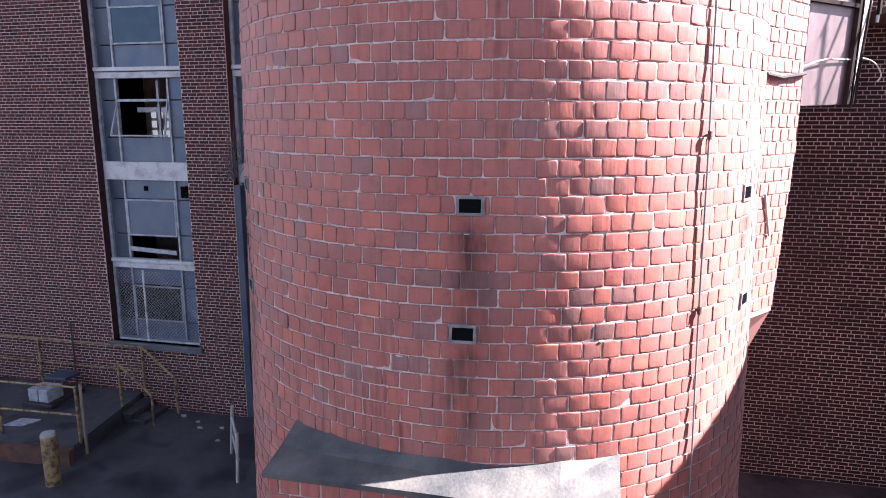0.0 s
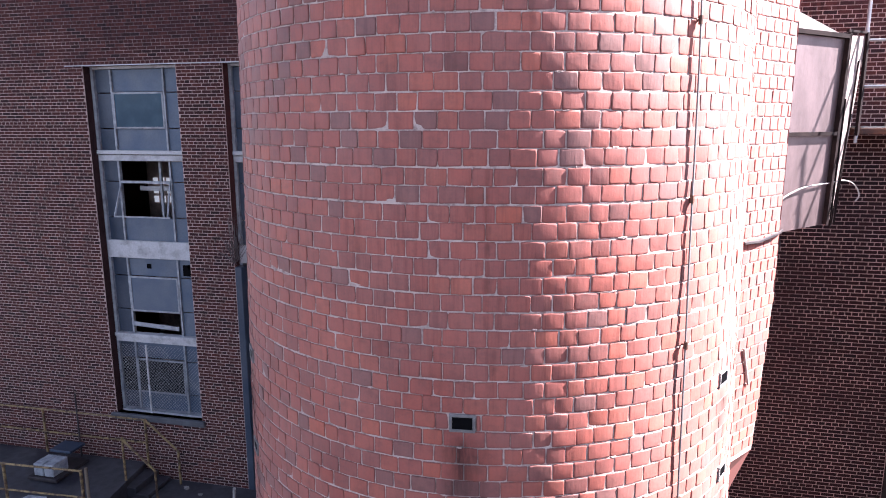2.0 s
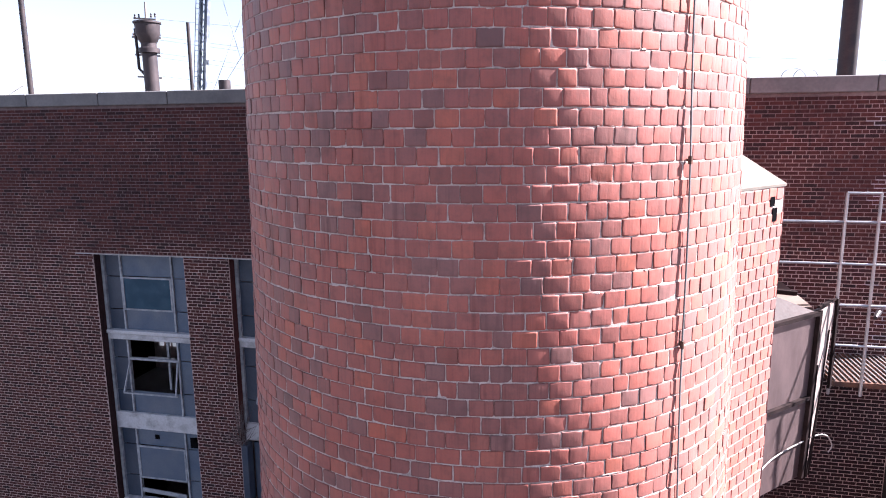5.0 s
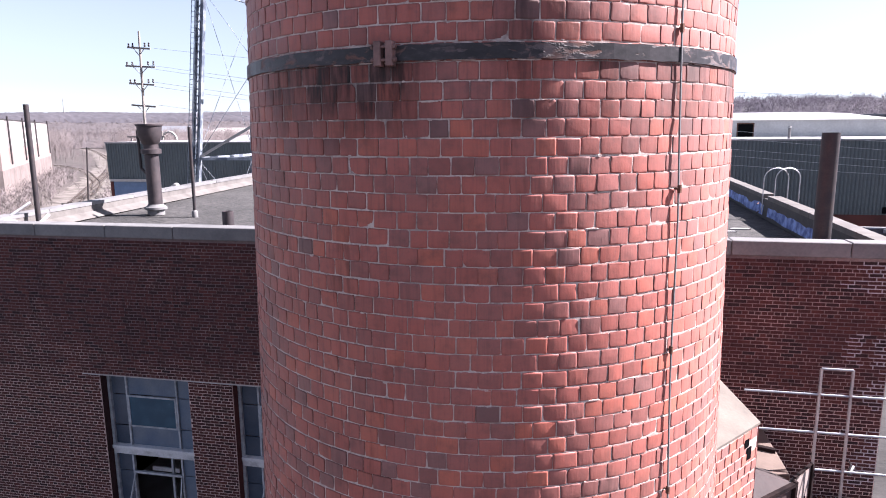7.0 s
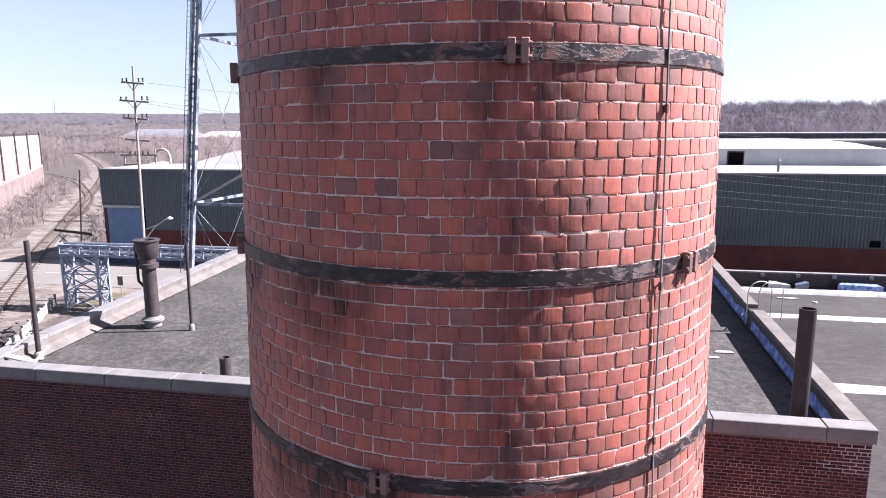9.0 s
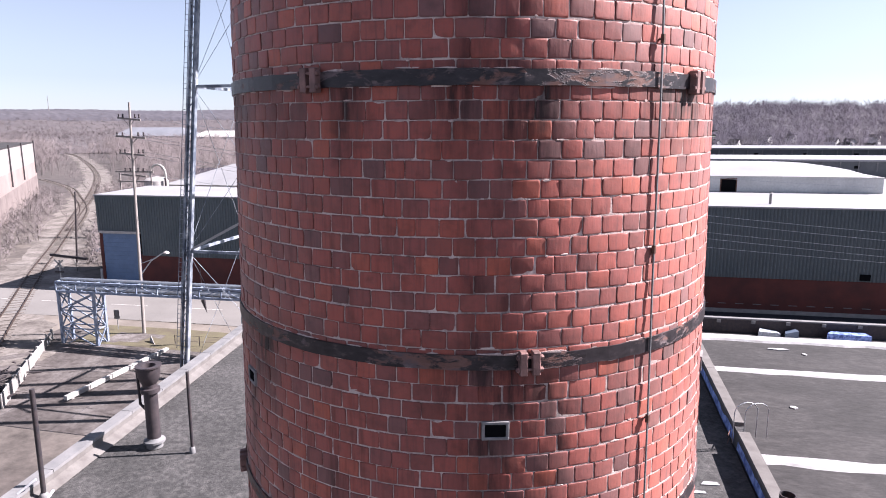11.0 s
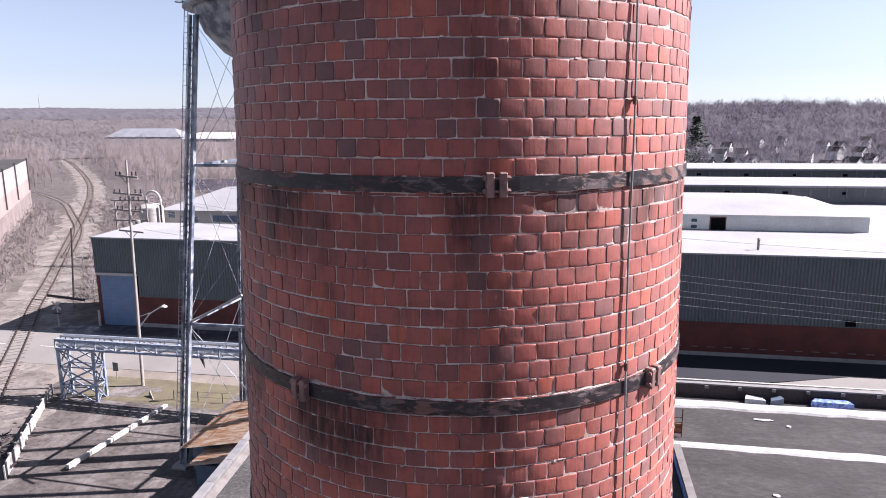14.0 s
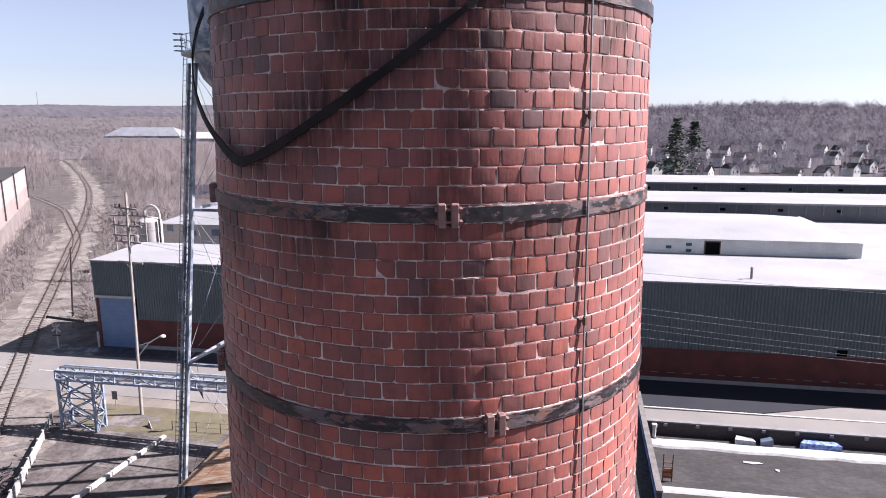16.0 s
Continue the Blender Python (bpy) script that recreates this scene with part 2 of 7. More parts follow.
M["steel_sash"] = worn("light_sash_paint", (0.42, 0.45, 0.49), (0.22, 0.24, 0.27), 8, 0.55, 0.1, 40, 0.2)
gv = mat("mossy_gravelled_roof", 0.95)
t = Tree(gv)
v = t.pos()
c = t.ramp(t.noise(v, 0.6, 5, 0.6), [(0.35, (0.035, 0.034, 0.034)), (0.65, (0.063, 0.06, 0.06))])
c = t.mix(0.75, c, t.ramp(t.noise(v, 6.0, 6, 0.75), [(0.36, (0.3, 0.3, 0.3)), (0.52, (0.95, 0.95, 0.95)), (0.64, (1.7, 1.65, 1.6))]), "MULTIPLY")
t.color(c)
t.bump(t.noise(v, 14.0, 6, 0.7), 0.9, 0.03)
M["gravel"] = gv
lr = mat("bituminous_roof", 0.9)
t = Tree(lr)
v = t.pos((0.6, 1.2, 1))
c = t.ramp(t.noise(v, 0.35, 7, 0.72, 0.6), [(0.3, (0.015, 0.014, 0.014)), (0.48, (0.026, 0.024, 0.0245)), (0.6, (0.038, 0.035, 0.035)), (0.75, (0.022, 0.02, 0.02))])
c = t.mix(0.7, c, t.ramp(t.noise(v, 3.0, 7, 0.75), [(0.35, (0.4, 0.4, 0.4)), (0.55, (1.05, 1.05, 1.05)), (0.7, (1.6, 1.6, 1.6))]), "MULTIPLY")
t.color(c)
t.bump(t.noise(v, 6.0, 5), 0.6, 0.03)
M["low_roof"] = lr
M["snow"] = worn("old_snow", (0.345, 0.345, 0.352), (0.247, 0.24, 0.24), 2, 0.75, 0, 20, 0.5, dist=0.02)
M["membrane"] = worn("white_roof_membrane", (0.27, 0.27, 0.281), (0.21, 0.21, 0.221), 0.12, 0.7, 0, 4, 0.1)
M["yellow"] = worn("worn_yellow_paint", (0.32, 0.23, 0.11), (0.09, 0.055, 0.04), 9, 0.6, 0.2, 50, 0.3, 0.42, 0.6)
M["pipe_dark"] = worn("dark_painted_pipe", (0.042, 0.039, 0.045), (0.07, 0.056, 0.056), 5, 0.55, 0.3, 40, 0.2)
M["vent_iron"] = worn("cast_iron_stack", (0.075, 0.06, 0.064), (0.045, 0.039, 0.044), 5, 0.6, 0.4, 40, 0.3)
M["wood"] = worn("weathered_wood", (0.24, 0.19, 0.14), (0.13, 0.1, 0.08), 3, 0.9, 0, 30, 0.4, stretch=(8, 8, 0.6))
M["pole"] = worn("pole_timber", (0.281, 0.255, 0.238), (0.17, 0.153, 0.145), 2, 0.9, 0, 20, 0.4, stretch=(6, 6, 0.4))
yd = mat("damp_yard_concrete", 0.8, 0.0, 0.5)
t = Tree(yd)
v = t.pos()
wet = t.span(t.noise(v, 0.8, 5, 0.6), 0.42, 0.62)
# The shade's blue cast is put into the concrete's colours.
c = t.mix(wet, (0.05, 0.048, 0.056), (0.022, 0.023, 0.033))
t.color(t.mix(0.6, c, t.ramp(t.noise(v, 5.0, 6, 0.7), [(0.35, (0.45, 0.45, 0.45)), (0.62, (1.25, 1.25, 1.25))]), "MULTIPLY"))
t.rough(t.span(wet, 0.0, 1.0, 0.85, 0.3))
t.bump(t.noise(v, 9.0, 5), 0.3, 0.01)
M["yard"] = yd
M["asphalt"] = worn("pale_road_asphalt", (0.18, 0.169, 0.161), (0.143, 0.134, 0.128), 0.15, 0.9, 0, 8, 0.25)
M["ballast"] = worn("ballast_gravel", (0.194, 0.169, 0.148), (0.122, 0.104, 0.09), 0.25, 0.95, 0, 3, 0.6, dist=0.03)
M["rail"] = worn("rail_steel", (0.09, 0.06, 0.05), (0.05, 0.04, 0.035), 3, 0.6, 0.5, 20, 0.2)
M["truss"] = worn("pale_blue_truss_paint", (0.306, 0.357, 0.442), (0.136, 0.17, 0.238), 2, 0.55, 0.15, 20, 0.2)
M["tower"] = worn("silver_tower_paint", (0.33, 0.36, 0.4), (0.1, 0.12, 0.16), 1.2, 0.5, 0.2, 12, 0.2, 0.4, 0.6)
M["green_metal"] = worn("green_cladding", (0.1, 0.12, 0.13), (0.075, 0.095, 0.105), 0.2, 0.6, 0.1, 4, 0.1)
M["far_brick"] = worn("far_red_brick", (0.12, 0.035, 0.029), (0.07, 0.026, 0.024), 0.5, 0.9, 0, 6, 0.2)
M["blue_door"] = worn("blue_shutter", (0.13, 0.2, 0.33), (0.1, 0.16, 0.27), 1, 0.5, 0.1, 8, 0.1)
M["rust_roof"] = worn("orange_rusted_sheet", (0.24, 0.12, 0.06), (0.368, 0.296, 0.232), 1.3, 0.8, 0.0, 20, 0.3, 0.4, 0.6, stretch=(0.5, 5, 1))
M["house_white"] = worn("white_house_siding", (0.6, 0.6, 0.585), (0.488, 0.488, 0.48), 0.5, 0.7, 0, 4, 0.1)
M["twig"] = worn("bare_twigs", (0.165, 0.14, 0.142), (0.115, 0.096, 0.098), 0.03, 0.95, 0, 1, 0.1)
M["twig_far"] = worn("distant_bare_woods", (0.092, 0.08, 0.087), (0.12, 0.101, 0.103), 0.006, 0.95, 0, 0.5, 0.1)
# Distance haze is put into the blue-grey of the ridge and hill woods.
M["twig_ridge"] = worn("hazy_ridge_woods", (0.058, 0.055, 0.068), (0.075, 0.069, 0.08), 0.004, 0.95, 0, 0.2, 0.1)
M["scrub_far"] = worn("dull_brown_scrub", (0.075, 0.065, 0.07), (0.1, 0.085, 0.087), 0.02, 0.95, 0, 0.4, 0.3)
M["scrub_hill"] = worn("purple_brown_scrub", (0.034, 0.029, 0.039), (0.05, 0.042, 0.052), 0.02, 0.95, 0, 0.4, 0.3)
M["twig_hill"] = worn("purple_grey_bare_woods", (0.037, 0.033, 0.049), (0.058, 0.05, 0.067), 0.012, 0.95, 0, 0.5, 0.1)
M["far_wall"] = worn("grey_far_wall", (0.13, 0.135, 0.145), (0.09, 0.095, 0.105), 0.2, 0.8, 0, 2, 0.1)
M["pine"] = worn("pine_needles", (0.04, 0.058, 0.042), (0.06, 0.085, 0.058), 0.5, 0.9, 0, 4, 0.3)
M["duct_top"] = worn("brown_coated_sheet", (0.06, 0.042, 0.042), (0.04, 0.029, 0.03), 2.0, 0.8, 0.0, 30, 0.2)
M["duct"] = worn("aluminium_duct_sheet", (0.24, 0.175, 0.178), (0.16, 0.118, 0.12), 2.2, 0.5, 0.7, 30, 0.2, stretch=(2, 2, 0.6))
M["end_board"] = worn("pale_end_board", (0.336, 0.272, 0.256), (0.24, 0.192, 0.176), 2, 0.8, 0, 30, 0.3)
M["timber_new"] = worn("pale_sheathing_board", (0.168, 0.124, 0.104), (0.12, 0.086, 0.072), 2, 0.8, 0, 30, 0.3)
M["blue_film"] = worn("blue_white_parapet_lining", (0.24, 0.34, 0.66), (0.05, 0.09, 0.28), 4, 0.6, 0, 12, 0.3, 0.4, 0.6)
M["tar"] = worn("black_tar_coat", (0.035, 0.034, 0.036), (0.06, 0.056, 0.055), 3, 0.7, 0, 20, 0.4)
M["tarmac"] = worn("bounce_cut_dark", (0.05, 0.05, 0.052), (0.075, 0.072, 0.07), 0.4, 0.9, 0, 12, 0.3)
M["puddle"] = worn("meltwater", (0.03, 0.035, 0.045), (0.05, 0.05, 0.055), 0.5, 0.15, 0, 4, 0.05)
# Distance haze is put into this colour and the far roof's.
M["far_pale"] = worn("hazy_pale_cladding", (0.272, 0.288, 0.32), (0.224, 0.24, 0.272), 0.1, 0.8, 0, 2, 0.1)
M["cap"] = worn("weathered_cap_concrete", (0.16, 0.14, 0.12), (0.11, 0.098, 0.085), 3, 0.9, 0, 30, 0.5)
# Shadow put into a colour, for the dark slab before the long building.
M["shadow_dark"] = worn("painted_shadow_black", (0.007, 0.0085, 0.016), (0.012, 0.0135, 0.02), 0.3, 0.98, 0, 8, 0.2)
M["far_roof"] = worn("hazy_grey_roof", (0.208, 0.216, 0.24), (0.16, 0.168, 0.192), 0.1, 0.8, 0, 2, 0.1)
M["sash_white"] = worn("grimy_white_transom_paint", (0.55, 0.561, 0.583), (0.33, 0.33, 0.341), 4, 0.7, 0, 30, 0.3, 0.5, 0.7)

for nm, k in (("dark_iron", 0.06), ("pipe_dark", 0.2), ("strap", 0.15)):   # old paint gone matt
    Tree(M[nm]).b.inputs["Specular IOR Level"].default_value = k
M["dark_glass"] = worn("dark_broken_glazing", (0.012, 0.016, 0.02), (0.035, 0.042, 0.05), 1.5, 0.3, 0, 20, 0.1)
glass = mat("dusty_window_glass", 0.25, 0.0, 0.25)
tg = Tree(glass)
gd = tg.noise(tg.pos(), 3.0, 4)
tg.color(tg.mix(tg.span(gd, 0.4, 0.7), (0.02, 0.06, 0.1), (0.035, 0.085, 0.13)))
tg.rough(tg.span(gd, 0.3, 0.7, 0.08, 0.3))
M["glass"] = glass

# Ground: dry grass, earth and thawing patches.
gm = mat("open_ground", 0.95)
t = Tree(gm)
v = t.pos()
c = t.ramp(t.noise(v, 0.035, 6, 0.6), [(0.3, (0.075, 0.064, 0.059)), (0.5, (0.1, 0.087, 0.08)), (0.65, (0.06, 0.051, 0.048)), (0.8, (0.115, 0.102, 0.095))])
at = t.node("ShaderNodeSeparateXYZ")               # leaf litter under the eastern woods
t.l.new(v, at.inputs[0])
litter = t.math("MULTIPLY", t.span(at.outputs[1], 290.0, 330.0), t.span(at.outputs[0], -60.0, 0.0))
span_ = t.node("ShaderNodeVectorMath", operation="LENGTH")
t.l.new(v, span_.inputs[0])
c = t.mix(t.math("MULTIPLY", t.span(span_.outputs["Value"], 130.0, 200.0), 0.75), c, (0.06, 0.052, 0.052))
c = t.mix(t.span(span_.outputs["Value"], 400.0, 560.0), c, (0.068, 0.058, 0.06))
c = t.mix(t.span(span_.outputs["Value"], 700.0, 1500.0), c, (0.055, 0.048, 0.053))
c = t.mix(litter, c, (0.032, 0.026, 0.031))
c = t.mix(0.8, c, t.ramp(t.noise(v, 0.45, 7, 0.72), [(0.32, (0.35, 0.33, 0.32)), (0.5, (0.95, 0.93, 0.9)), (0.68, (1.6, 1.55, 1.5))]), "MULTIPLY")
t.color(c)
t.bump(t.noise(v, 2.0, 6), 0.5, 0.06)
M["ground"] = gm

# ---- geometry helpers ----
class Geo:
    """Collects vertices and faces for one mesh."""

    def __init__(self):
        self.v, self.f = [], []

    def add(self, verts, faces):
        k = len(self.v)
        self.v += [tuple(p) for p in verts]
        self.f += [tuple(i + k for i in face) for face in faces]
        return self

    def box(self, a, b, m=None, ch=0.0):
        """A box between two corners, with chamfered edges."""
        a, b = Vector(a), Vector(b)
        lo = Vector(min(p, q) for p, q in zip(a, b))
        hi = Vector(max(p, q) for p, q in zip(a, b))
        c = min(ch, 0.3 * min(hi - lo))
        if c <= 0:
            vs = [Vector((x, y, z)) for x in (lo.x, hi.x) for y in (lo.y, hi.y) for z in (lo.z, hi.z)]
            fs = [(0, 1, 3, 2), (4, 6, 7, 5), (0, 4, 5, 1), (2, 3, 7, 6), (0, 2, 6, 4), (1, 5, 7, 3)]
        else:
            bm = bmesh.new()
            bmesh.ops.create_cube(bm, size=1.0)
            for p in bm.verts:
                p.co = Vector((lo[i] + (p.co[i] + 0.5) * (hi[i] - lo[i]) for i in range(3)))
            bmesh.ops.bevel(bm, geom=bm.edges[:], offset=c, segments=1, affect="EDGES")
            bm.verts.index_update()
            vs, fs = [p.co.copy() for p in bm.verts], [[p.index for p in f.verts] for f in bm.faces]
            bm.free()
        return self.add([m @ p for p in vs] if m else vs, fs)

    def prism(self, outline, z0, z1):
        """A straight prism on a plan outline (counter-clockwise); z1 may be a function of x, y."""
        n = len(outline)
        top = [(x, y, z1(x, y) if callable(z1) else z1) for x, y in outline]
        bot = [(x, y, z0(x, y) if callable(z0) else z0) for x, y in outline]
        fs = [tuple(range(n, 2 * n)), tuple(reversed(range(n)))] + [(i, (i + 1) % n, n + (i + 1) % n, n + i) for i in range(n)]
        return self.add(bot + top, fs)

    def rod(self, a, b, r, r2=None, sides=8, caps=True):
        """A round or tapered bar from a to b."""
        a, b = Vector(a), Vector(b)
        r2 = r if r2 is None else r2
        d = (b - a).normalized()
        u = d.orthogonal().normalized()
        w = d.cross(u)
        vs = []
        for p, q in ((a, r), (b, r2)):
            vs += [p + (u * math.cos(2 * math.pi * i / sides) + w * math.sin(2 * math.pi * i / sides)) * q for i in range(sides)]
        fs = [(i, (i + 1) % sides, sides + (i + 1) % sides, sides + i) for i in range(sides)]
        if caps:
            fs += [tuple(reversed(range(sides))), tuple(range(sides, 2 * sides))]
        return self.add(vs, fs)

    def bar(self, a, b, w, h, up=(0, 0, 1)):
        """A rectangular bar from a to b, w across and h along up."""
        a, b = Vector(a), Vector(b)
        d = (b - a).normalized()
        s = d.cross(Vector(up))
        s = s.normalized() if s.length > 1e-4 else d.orthogonal().normalized()
        n = s.cross(d)
        vs = [p + s * (i * w / 2) + n * (j * h / 2) for p in (a, b) for i, j in ((-1, -1), (1, -1), (1, 1), (-1, 1))]
        return self.add(vs, [(0, 1, 5, 4), (1, 2, 6, 5), (2, 3, 7, 6), (3, 0, 4, 7), (3, 2, 1, 0), (4, 5, 6, 7)])

    def tube(self, pts, r, sides=6):
        """A bent round bar through the points, as one sweep."""
        P = [Vector(pts[0])] + [Vector(b) for a, b in zip(pts, pts[1:]) if (Vector(b) - Vector(a)).length > 1e-5]
        d = (P[1] - P[0]).normalized()
        u = d.orthogonal().normalized()
        vs = []
        for i, p in enumerate(P):
            d = (P[min(i + 1, len(P) - 1)] - P[max(i - 1, 0)]).normalized()
            u = (u - d * u.dot(d)).normalized()
            w = d.cross(u)
            vs += [p + (u * math.cos(2 * math.pi * k / sides) + w * math.sin(2 * math.pi * k / sides)) * r for k in range(sides)]
        fs = [(i * sides + k, i * sides + (k + 1) % sides, (i + 1) * sides + (k + 1) % sides, (i + 1) * sides + k) for i in range(len(P) - 1) for k in range(sides)]
        fs += [tuple(reversed(range(sides))), tuple(range((len(P) - 1) * sides, len(P) * sides))]
        return self.add(vs, fs)

    def lathe(self, profile, centre, sides=24, caps=True):
        """Turned round a vertical axis: profile of (radius, z)."""
        cx, cy, cz = centre
        n = len(profile)
        vs = [(cx + r * math.cos(2 * math.pi * i / sides), cy + r * math.sin(2 * math.pi * i / sides), cz + z) for r, z in profile for i in range(sides)]
        fs = [(j * sides + i, j * sides + (i + 1) % sides, (j + 1) * sides + (i + 1) % sides, (j + 1) * sides + i) for j in range(n - 1) for i in range(sides)]
        if caps:
            fs += [tuple(reversed(range(sides))), tuple(range((n - 1) * sides, n * sides))]
        return self.add(vs, fs)

    def mesh(self, name):
        me = bpy.data.meshes.new(name)
        me.from_pydata(self.v, [], self.f)
        me.update()
        return me


def part(name, geo, material, parent=None, label="", smooth=False):
    """Links geometry as one mesh object, under a thing or part if given."""
    me = geo.mesh(name) if isinstance(geo, Geo) else geo
    if not me.materials:
        me.materials.append(material)
    if smooth:
        me.shade_smooth()
        me.set_sharp_from_angle(angle=radians(40))
    ob = new(name, me)
    if parent:
        ob.parent = parent
    if label:
        ob["label"] = label
    return ob


def thing(name, label, category, group="", kind=""):
    return tagged(new(name), label, category, group, kind)


def solid(name, geo, material, label, category="", group="", kind="structure", smooth=False):
    """A top-level mesh."""
    return tagged(part(name, geo, material, smooth=smooth), label, category, group, kind)

# ---- ground ----
def rise(x, y):
    """Height of the open ground: flat round the works, wooded slopes far off."""
    d = math.hypot(x, y)
    a = math.degrees(math.atan2(x, y))              # bearing from +y towards +x
    right = max(0.0, min(1.0, (a + 8) / 14))
    near = max(0.0, min(1.0, (d - 330) / 600))
    hill = 29 * near * near * (3 - 2 * near) * right
    far = max(0.0, min(1.0, (d - 1500) / 1300))
    hill += 63 * far * far * (3 - 2 * far) * (1 - right)
    wave = noise.noise((x / 260, y / 260, 0.3)) * 9 * max(near * right, far)
    slope = 1.5 * max(0.0, min(1.0, (d - 16) / 46))   # the site falls gently towards the works
    return hill + wave + slope


gg = Geo()
ring = [0, 16, 30, 45, 60, 75, 100, 150, 210, 290, 370, 440, 520, 600, 690, 780, 880, 990, 1200, 1500, 1700, 1900, 2150, 2450, 2800, 3400, 4400]
steps = 180
gg.v.append((0, 0, 0))
for r in ring[1:]:
    for i in range(steps):
        a = 2 * math.pi * i / steps
        x, y = r * math.sin(a), r * math.cos(a)
        gg.v.append((x, y, rise(x, y)))
for i in range(steps):
    gg.f.append((0, 1 + (i + 1) % steps, 1 + i))
for k in range(len(ring) - 2):
    for i in range(steps):
        p, q = 1 + k * steps, 1 + (k + 1) * steps
        gg.f.append((p + i, p + (i + 1) % steps, q + (i + 1) % steps, q + i))
solid("ground", gg, M["ground"], "dry winter grass and bare earth around the works", "ground", smooth=True)

solid("yard", Geo().prism([(-13.5, -14), (6.2, -14), (6.2, 5.0), (-13.5, 5.0)], -0.3, 0.012), M["yard"], "stained concrete yard at the chimney's foot in shade", "yard")

# ---- main brick building ----
FACE, TOP, LEFT, RIGHT, BACK = 5.0, 12.4, -13.0, 6.2, 36.5
COURSE, LONG = 0.0667, 0.2095


def roof_z(x, y):
    return 12.0 - 0.015 * (x + 12)


WIN_L, WIN_R, SILL, HEAD = -9.24, -7.09, 1.5, 9.06
WIN2_L, WIN2_R = -6.06, -3.9


def left_x(y):
    return -12.05 - (y - FACE) * 0.075


def right_x(y):
    return RIGHT + (y - FACE) * 0.022


# Wall core with the window openings going through it.
core = Geo()
B0, B1 = FACE + 0.006, FACE + 0.42
for x0, x1, z0, z1 in ((LEFT + 0.9, WIN_L, 0, 12.14), (WIN_R, WIN2_L, 0, 12.14), (WIN2_R, RIGHT - 0.02, 0, 12.14),
                       (WIN_L, WIN_R, 0, SILL), (WIN_L, WIN_R, HEAD, 12.14), (WIN2_L, WIN2_R, HEAD, 12.14)):
    core.box((x0, B0, z0), (x1, B1, z1))
core.box((-14.0, B0, 0), (LEFT + 0.9, B1, 9.5))
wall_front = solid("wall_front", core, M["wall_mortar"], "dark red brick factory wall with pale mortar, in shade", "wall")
side = Geo().prism([(right_x(B1) - 0.42, B1), (right_x(B1) - 0.01, B1), (right_x(BACK) - 0.01, BACK), (right_x(BACK) - 0.42, BACK)], 0, 11.28)
solid("wall_right", side, M["far_brick"], "brick side wall of the factory building", "wall")
side = Geo().prism([(left_x(B1) - 0.02, B1), (left_x(B1) + 0.4, B1), (left_x(BACK) + 0.4, BACK), (left_x(BACK) - 0.02, BACK)], 0, 11.7)
solid("wall_left", side, M["far_brick"], "brick side wall of the factory building", "wall")
solid("wall_back", Geo().box((left_x(BACK), BACK - 0.4, 0), (right_x(BACK), BACK, 12.0)), M["far_brick"], "rear brick wall of the factory building", "wall")
room = Geo().box((-10.5, 8.4, 0.5), (-3.0, 8.5, 10.5))
solid("wall_inner", room, M["wall_mortar"], "dim inner wall behind the windows", "wall")
solid("floor_inner", Geo().box((-10.5, 5.45, 5.02), (-3.0, 8.4, 5.2)), M["concrete"], "concrete upper floor behind the windows", "floor")

# Roof deck, copings and parapets.
deck = Geo().prism([(left_x(FACE + 0.3) + 0.2, FACE + 0.3), (RIGHT - 0.3, FACE + 0.3), (right_x(BACK) - 0.3, BACK - 0.2), (left_x(BACK) + 0.2, BACK - 0.2)], 11.4, roof_z)
solid("roof_deck", deck, M["gravel"], "flat factory roof covered in grey gravel", "roof")
coping = tagged(new("coping_front"), "grey stone coping along the factory wall", "coping", "", "structure")
x = left_x(FACE)
lengths = random.Random(4)
while x < RIGHT - 0.05:
    x1 = min(RIGHT + 0.04, x + lengths.uniform(1.55, 1.95))
    part("coping_stone", Geo().box((x + 0.006, FACE - 0.06, 12.14), (x1 - 0.006, FACE + 0.32, TOP + lengths.uniform(-0.006, 0.006)), ch=0.012), M["coping"], coping)
    x = x1
par = Geo()
for y0, y1 in ((FACE + 0.33, 22.6), (24.2, BACK)):
    par.prism([(right_x(y0) - 0.26, y0), (right_x(y0) - 0.02, y0), (right_x(y1) - 0.02, y1), (right_x(y1) - 0.26, y1)], 11.3, 12.28)
parapet_right = solid("parapet_right", par, M["tar"], "tarred parapet with a peeling blue-white lining, in shade", "parapet")
lining = Geo()
pr = random.Random(3)
ys = [FACE + 0.5 + i * 0.25 for i in range(124)]
for y in ys:
    up = 0.31 + 0.1 * noise.noise((y * 0.9, 2.0, 0.0)) + pr.uniform(-0.03, 0.03)
    lo = 0.05 + 0.05 * noise.noise((y * 0.7, 8.0, 0.0))
    lining.v += [(right_x(y) - 0.285, y, 11.76 + lo), (right_x(y) - 0.265, y, 11.76 + up)]
lining.f = [(2 * i, 2 * i + 1, 2 * i + 3, 2 * i + 2) for i in range(len(ys) - 1) if not (29 <= i <= 30 or 69 <= i <= 73)]
part("lining", lining, M["blue_film"], parapet_right, "ragged blue-white membrane strip")
for y0, y1 in ((FACE + 0.33, 9.0), (9.02, 12.7), (13.35, 18.0), (18.02, 22.6), (24.2, 30.0), (30.02, BACK)):
    part("coping_cap", Geo().prism([(right_x(y0) - 0.3, y0), (right_x(y0) + 0.02, y0), (right_x(y1) + 0.02, y1), (right_x(y1) - 0.3, y1)], 12.284, 12.4), M["coat"], parapet_right, "weathered grey coping")
